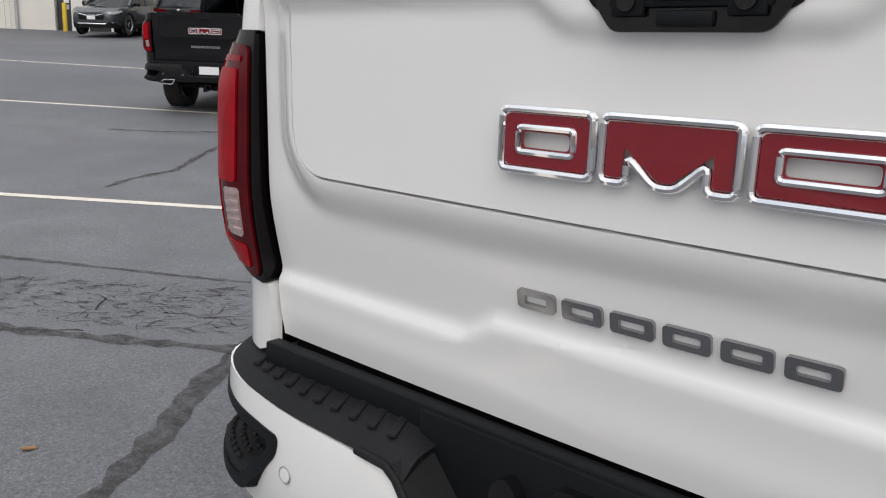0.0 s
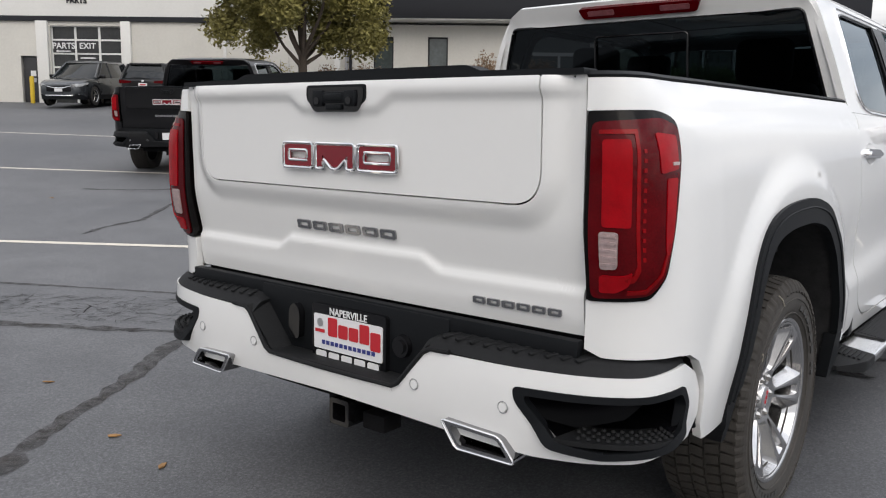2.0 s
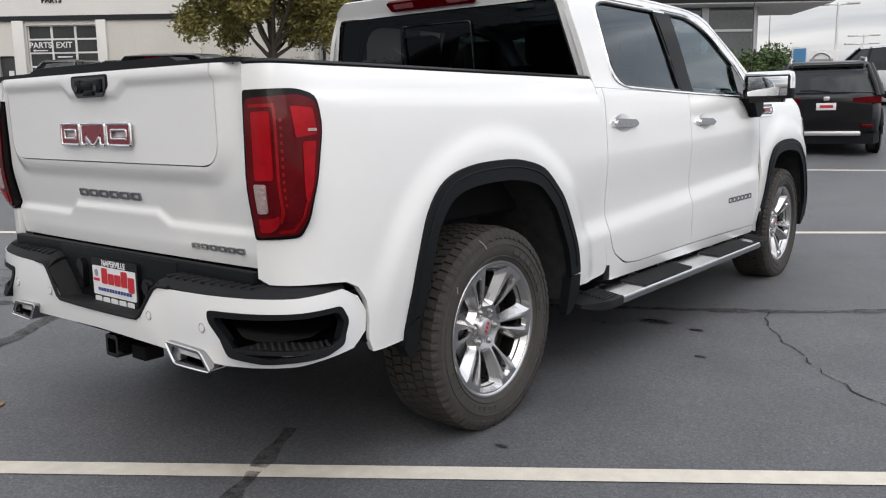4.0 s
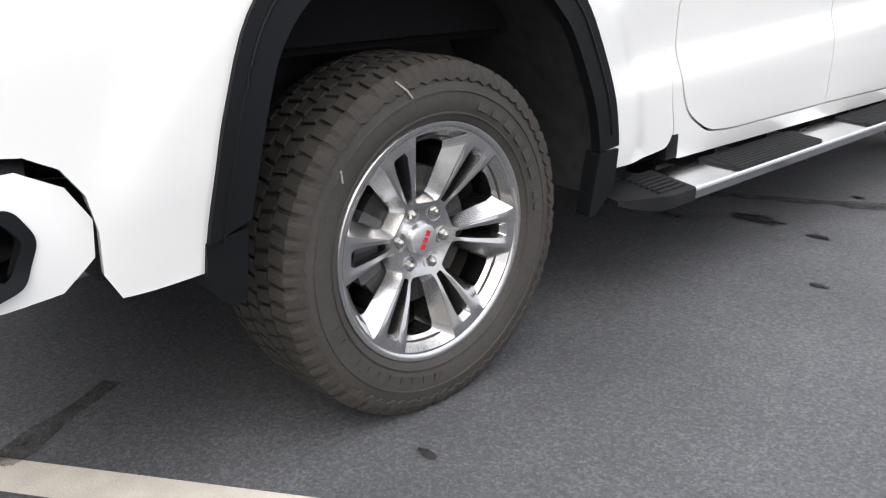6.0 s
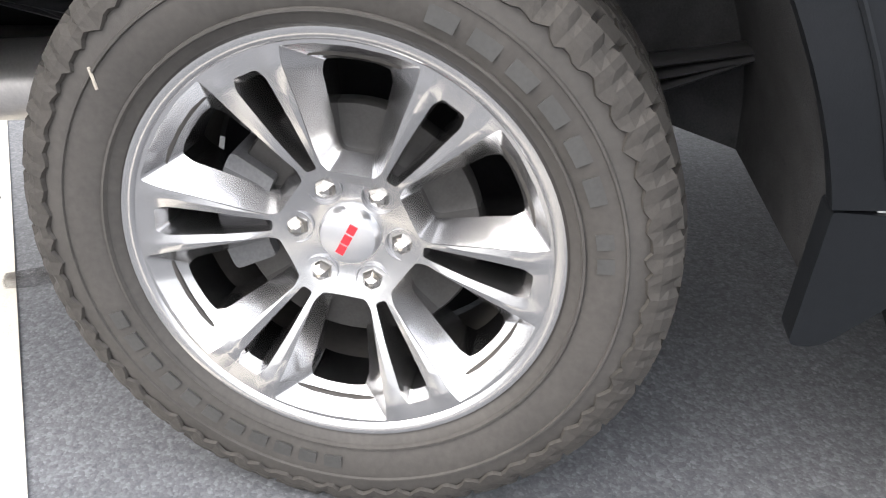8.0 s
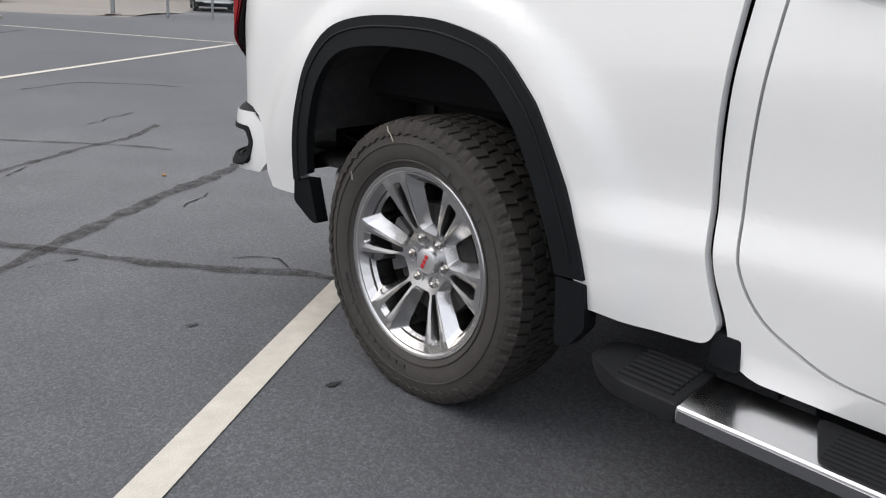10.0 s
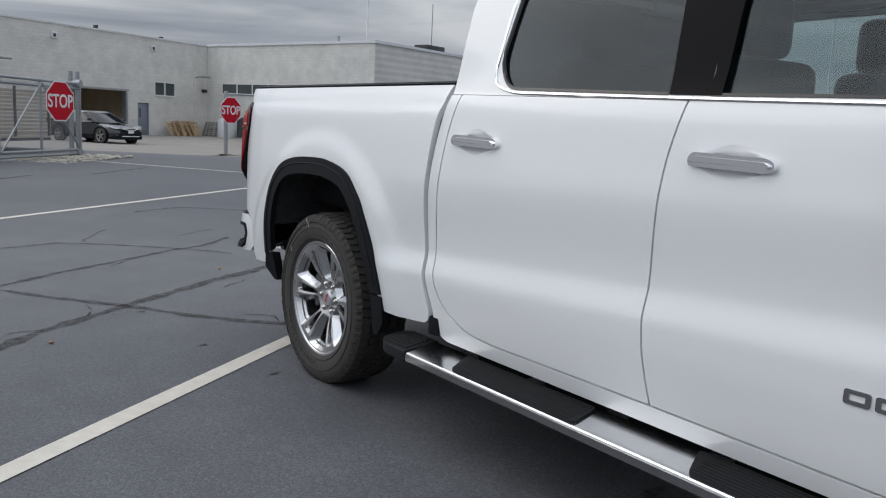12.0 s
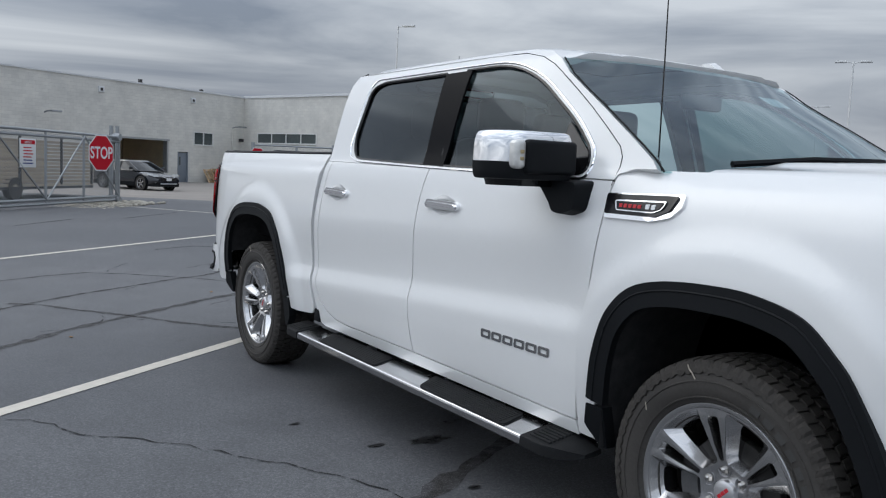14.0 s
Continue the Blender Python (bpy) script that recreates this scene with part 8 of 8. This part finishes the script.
rod("gate_brace", (glen * 0.5, 0.03, 0.2), (glen * 0.78, 0.03, gh - 0.05), 0.022, gate)
wire = part("chain_link", mesh_panel(glen, gh - 0.2), GALV, gate, "woven wire mesh", smooth=False)
wire.location = (0, 0, 0.15)
for x in (0.12, glen - 0.1):
    for z in (0.10, gh):
        wh = bmesh.new()
        cyl(wh, (x, -0.10, z), (x, 0.10, z), 0.10, 14)
        part("roller", wh, GALV, gate)
for x in (-0.16, 0.16):
    rod("guide_post", (x, -0.14, -0.05), (x, -0.14, gh + 0.30), 0.055, gate, n=12)
nt = new("notice_sign")
pt = ga.lerp(gb_, 0.610)
nt.matrix_world = pose(pt.x, pt.y, lot_z(pt.x, pt.y), 0, 0, gdir + 180)
tagged(nt, "white notice board with a red heading on the gate", "sign")
part("board", boxm(-0.29, -0.05, 1.06, 0.29, -0.04, 1.70, bevel=0.003), SIGN_WHITE, nt)
part("heading_band", boxm(-0.25, -0.054, 1.58, 0.25, -0.0505, 1.67), SIGN_RED, nt)
for k in range(6):
    part("print_bar", boxm(-0.18 + 0.02 * (k % 2), -0.054, 1.14 + 0.07 * k, 0.18 - 0.03 * (k % 3), -0.0505, 1.165 + 0.07 * k), RED_INK if k > 1 else BLUE_INK, nt)
words("NOTICE", 0.065, 0.001, pose(0, -0.056, 1.615, 90, 0, 0), SIGN_WHITE, "heading", nt)
ps = ga.lerp(gb_, 0.155)
stop_sign((ps.x - 0.02, ps.y + 0.20, lot_z(ps.x, ps.y) + 1.36), gdir + 180 - 10, 0.92, "red octagonal stop sign wired to the sliding gate")

pf = Vector((-7.18, -20.55))
fence = empty("chain_link_fence", place(pf), 165)
tagged(fence, "short galvanised chain-link fence with round posts", "fence")
for x, h in ((0, 1.92), (1.4, 1.86), (2.6, 1.95), (4.2, 1.95)):
    rod("fence_post", (x, 0, -0.1), (x, 0, h), 0.06 if x == 0 else 0.04, fence, n=12)
rod("top_rail", (0, 0, 1.84), (4.2, 0, 1.86), 0.028, fence)
wire = part("chain_link", mesh_panel(4.2, 1.72, 0.11, 0.0013), GALV, fence, "woven wire mesh", smooth=False)
wire.location = (0, 0, 0.08)
foot = bmesh.new()
cyl(foot, (0, 0, -0.05), (0, 0, 0.05), 0.25, 16, 0.2)
part("concrete_foot", foot, CONCRETE, fence)
stop_sign((-7.28, -20.42, lot_z(-7, -20.6) + 1.36), 200, 0.78, "red octagonal stop sign bolted to a fence post")
kerb = strip([(-6.6, -20.2), (-9.0, -21.4), (-11.5, -22.2)], 0.2, 0.06, 0.01, 5, level=lot_z)
tagged(link("kerb", kerb, CONCRETE), "broken concrete kerb beside the fence", "kerb", kind="structure")

rng = random.Random(9)
gr = bmesh.new()
u_ = (gb_ - ga).normalized()
v_ = Vector((-u_.y, u_.x))
if v_.dot(Vector((1, 3))) < 0:
    v_ = -v_
for i in range(1500):
    p = ga + u_ * rng.uniform(-0.6, glen + 2) + v_ * rng.uniform(-0.5, 1.1)
    s = rng.uniform(0.02, 0.07)
    bmesh.ops.create_icosphere(gr, subdivisions=1, radius=s, matrix=Matrix.Translation((p.x, p.y, lot_z(p.x, p.y) + 0.03 + s * 0.3)) @ Matrix.Diagonal((1, rng.uniform(0.6, 1), 0.6, 1)))
tagged(link("gravel", gr, GRAVEL), "pale loose gravel along the gate", "gravel", kind="stuff")

# slatted trailer behind the gate
tr = empty("trailer", place((-0.3, -19.6)), gdir)
tagged(tr, "beige slatted trailer standing behind the gate", "trailer")
SLAT = mat("beige_slats", (0.40, 0.34, 0.26), 0.8, var=0.2, scale=3, per_object=0.15)
for k in range(13):
    part("slat", boxm(-3.6, -0.03, 0.36 + 0.10 * k, 4.6, 0.03, 0.435 + 0.10 * k, bevel=0.004), SLAT, tr)
part("deck", boxm(-3.6, -1.6, 0.28, 4.6, 0.02, 0.35), DOOR_DARK, tr)
part("far_side", boxm(-3.6, -1.64, 0.36, 4.6, -1.58, 1.65), SLAT, tr)
for x in (-3.5, -1.9, 0.0, 1.6, 4.5):
    part("upright", boxm(x, 0.03, 0.40, x + 0.07, 0.07, 1.72), DOOR_DARK, tr)
for x in (0.2, 2.2):
    for y in (-0.05, -1.55):
        tw = bmesh.new()
        lathe(tw, [(0.16, -0.09), (0.29, -0.10), (0.31, -0.07), (0.31, 0.07), (0.29, 0.10), (0.16, 0.09), (0.0, 0.05)], 28)
        ob = part("trailer_wheel", tw, RUBBER, tr)
        ob.matrix_local = pose(x, y, 0.31, 0, 0, 90)


# pallets, drum, dumpster
def pallet(at, lean, turn, material, label):
    p = new("pallet")
    p.matrix_world = pose(*at, 0, 0, turn) @ pose(0, 0, 0, 90 - lean, 0, 0)
    tagged(p, label, "pallet", group="pallets by the wall")
    for k in range(7):
        part("board", boxm(-0.5, 0.02 + 0.15 * k, 0.09, 0.5, 0.11 + 0.15 * k, 0.112), material, p, smooth=False)
    for x in (-0.5, -0.04, 0.42):
        part("stringer", boxm(x, 0, 0.0, x + 0.08, 1.05, 0.088), material, p, smooth=False)


rng = random.Random(21)
for i in range(7):
    x = 1.9 + 0.32 * i
    q = LW @ Vector((x, 0.75 + 0.1 * rng.random(), 0))
    pallet((q.x, q.y, -0.02), 24 + rng.uniform(-6, 8), 26 + 180 + rng.uniform(-14, 14) + (50 if i % 3 else 0), WOOD, "tan wooden pallet leaning against the block wall")
for i in range(4):
    q = RW @ Vector((0.8 + 0.45 * i, -0.7, 0))
    pallet((q.x, q.y, -0.02), 16 + rng.uniform(-4, 6), 108 + 0 + rng.uniform(-8, 8), WOOD_GREY, "weathered grey pallet stacked on edge by the wall")
q = RW @ Vector((3.2, -1.0, 0))
dm = bmesh.new()
lathe(dm, [(0.0, 0.0), (0.55, 0.0), (0.58, 0.1), (0.58, 1.1), (0.5, 1.25), (0.0, 1.3)], 28)
for v in dm.verts:
    v.co = Vector((v.co.y, v.co.z, v.co.x))
ob = tagged(link("water_tank", dm, COPING), "round white plastic tank by the wall", "tank")
ob.location = (q.x, q.y, 0)
q = RW @ Vector((7.0, -1.6, 0))
du = empty("dumpster", (q.x, q.y, 0), 108.55)
tagged(du, "dark green steel dumpster with sloped lids and a round green logo", "dumpster")
bm = bmesh.new()
prism(bm, [(-0.75, 0.12), (0.75, 0.12), (0.75, 1.75), (-0.75, 1.20)], -1.2, 1.2, m=Matrix(((0, 0, 1, 0), (1, 0, 0, 0), (0, 1, 0, 0), (0, 0, 0, 1))))
part("body", bm, DUMP_GREEN, du)
for s in (-1, 1):
    part("lid", boxm(s * 0.02, -0.82, -0.02, s * 1.20, 0.80, 0.03, m=Matrix.Translation((0, 0, 1.50)) @ pose(0, 0, 0, 20, 0, 0), bevel=0.01), FASCIA, du)
for k in range(6):
    part("rib", boxm(-1.18 + 0.46 * k, -0.79, 0.15, -1.11 + 0.46 * k, -0.751, 1.12), DUMP_GREEN, du)
LOGO = mat("green_logo", (0.05, 0.35, 0.16), 0.5, var=0.05)
lg = bmesh.new()
prism(lg, [(0.42 * math.cos(2 * math.pi * i / 28), 0.38 * math.sin(2 * math.pi * i / 28)) for i in range(28)], 0.0, 0.01, m=Matrix.Translation((0.0, -0.795, 0.72)) @ pose(0, 0, 0, 90, 0, 0))
part("logo_disc", lg, LOGO, du, "round green logo")
part("logo_bar", boxm(-0.22, -0.812, 0.66, 0.22, -0.807, 0.78), SIGN_WHITE, du)
part("print_bar", boxm(-0.28, -0.80, 0.34, 0.28, -0.792, 0.40), SIGN_WHITE, du)

make_car("car", "dark blue-black compact sedan parked before the open bay", NAVY_PAINT, (-6.6, -39.3), 26, 4.6, 1.80, 1.44, "sedan")
make_car("car", "white crossover parked by the fence", SILVER_PAINT, (-16.0, -30.9), 155, 4.6, 1.85, 1.68, "suv")


# ==== light poles and far signs ====
def light_pole(at, height, arms, turn, label, double=True):
    p = empty("light_pole", place(at), turn)
    tagged(p, label, "light pole", group="lot light poles")
    part("base", cyl(bmesh.new(), (0, 0, -0.05), (0, 0, 0.6), 0.28, 14), CONCRETE, p)
    part("shaft", cyl(bmesh.new(), (0, 0, 0.55), (0, 0, height), 0.075, 12, 0.055), WHITE_FRAME, p)
    for s in ((1, -1) if double else (1,)):
        part("arm", cyl(bmesh.new(), (0, 0, height - 0.1), (s * 0.5, 0, height - 0.05), 0.04, 8), WHITE_FRAME, p)
        part("lamp_head", boxm(s * 0.4, -0.18, height - 0.10, s * (0.4 + arms), 0.18, height + 0.02, bevel=0.03), WHITE_FRAME, p)


light_pole((-49.1, -24.8), 9.6, 0.7, 125, "tall pale grey twin-head lot light")
light_pole((-80.2, -46.2), 9.9, 0.8, 125, "tall pale grey twin-head lot light")
light_pole((-27.5, -46.0), 11.6, 0.9, 125, "tall pale grey single-head lot light", False)
p = empty("flag_pole", place((-31.7, -44.3)))
tagged(p, "thin plain metal mast beside the wing", "pole")
part("shaft", cyl(bmesh.new(), (0, 0, 0), (0, 0, 9.8), 0.05, 8, 0.03), GALV, p)
settle(built, REAR_SITE)
built = {ob.name for ob in scene.objects}
light_pole((-8.75, 46.4), 4.1, 0.6, 20, "tall pale grey twin-head lot light")
light_pole((-10.98, 63.1), 3.6, 0.6, 20, "tall pale grey twin-head lot light")
light_pole((-10.0, 58.0), 2.7, 0.6, 20, "tall pale grey twin-head lot light")
p = empty("flag_pole", place((-16.1, 59.2)))
tagged(p, "thin plain metal mast beyond the hedge", "pole")
part("shaft", cyl(bmesh.new(), (0, 0, 0), (0, 0, 5.6), 0.05, 8, 0.03), GALV, p)
BLUE_SIGN = mat("blue_sign", (0.10, 0.28, 0.52), 0.4, var=0.05)
sg = empty("parking_sign", place((-10.2, 45.3)), 12)
tagged(sg, "small blue and white sign board on a post", "sign")
part("post", cyl(bmesh.new(), (0, 0, 0), (0, 0, 1.3), 0.04, 8), GALV, sg)
part("board", boxm(-0.38, -0.03, 0.9, 0.38, 0.0, 1.95, bevel=0.01), SIGN_WHITE, sg)
part("blue_panel", boxm(-0.30, -0.04, 1.15, 0.30, -0.031, 1.85), BLUE_SIGN, sg)
sg = empty("pylon_sign", place((-9.3, 46.0)), 12)
tagged(sg, "white pylon sign with a grey ring and a red panel", "sign")
part("pylon", boxm(-0.75, -0.15, 0.0, 0.75, 0.15, 1.75, bevel=0.02), SIGN_WHITE, sg)
rg = bmesh.new()
tube(rg, [(0.42 * math.cos(q), -0.17, 1.25 + 0.36 * math.sin(q)) for q in (2 * math.pi * i / 32 for i in range(32))], 0.05, 6, closed=True)
part("ring", rg, ALU_DARK, sg)
part("bar", boxm(-0.55, -0.19, 1.19, 0.55, -0.152, 1.31), ALU_DARK, sg)
part("red_panel", boxm(-0.1, -0.17, 0.2, 0.5, -0.152, 0.7), SIGN_RED, sg)
settle(built, FRONT_SITE)
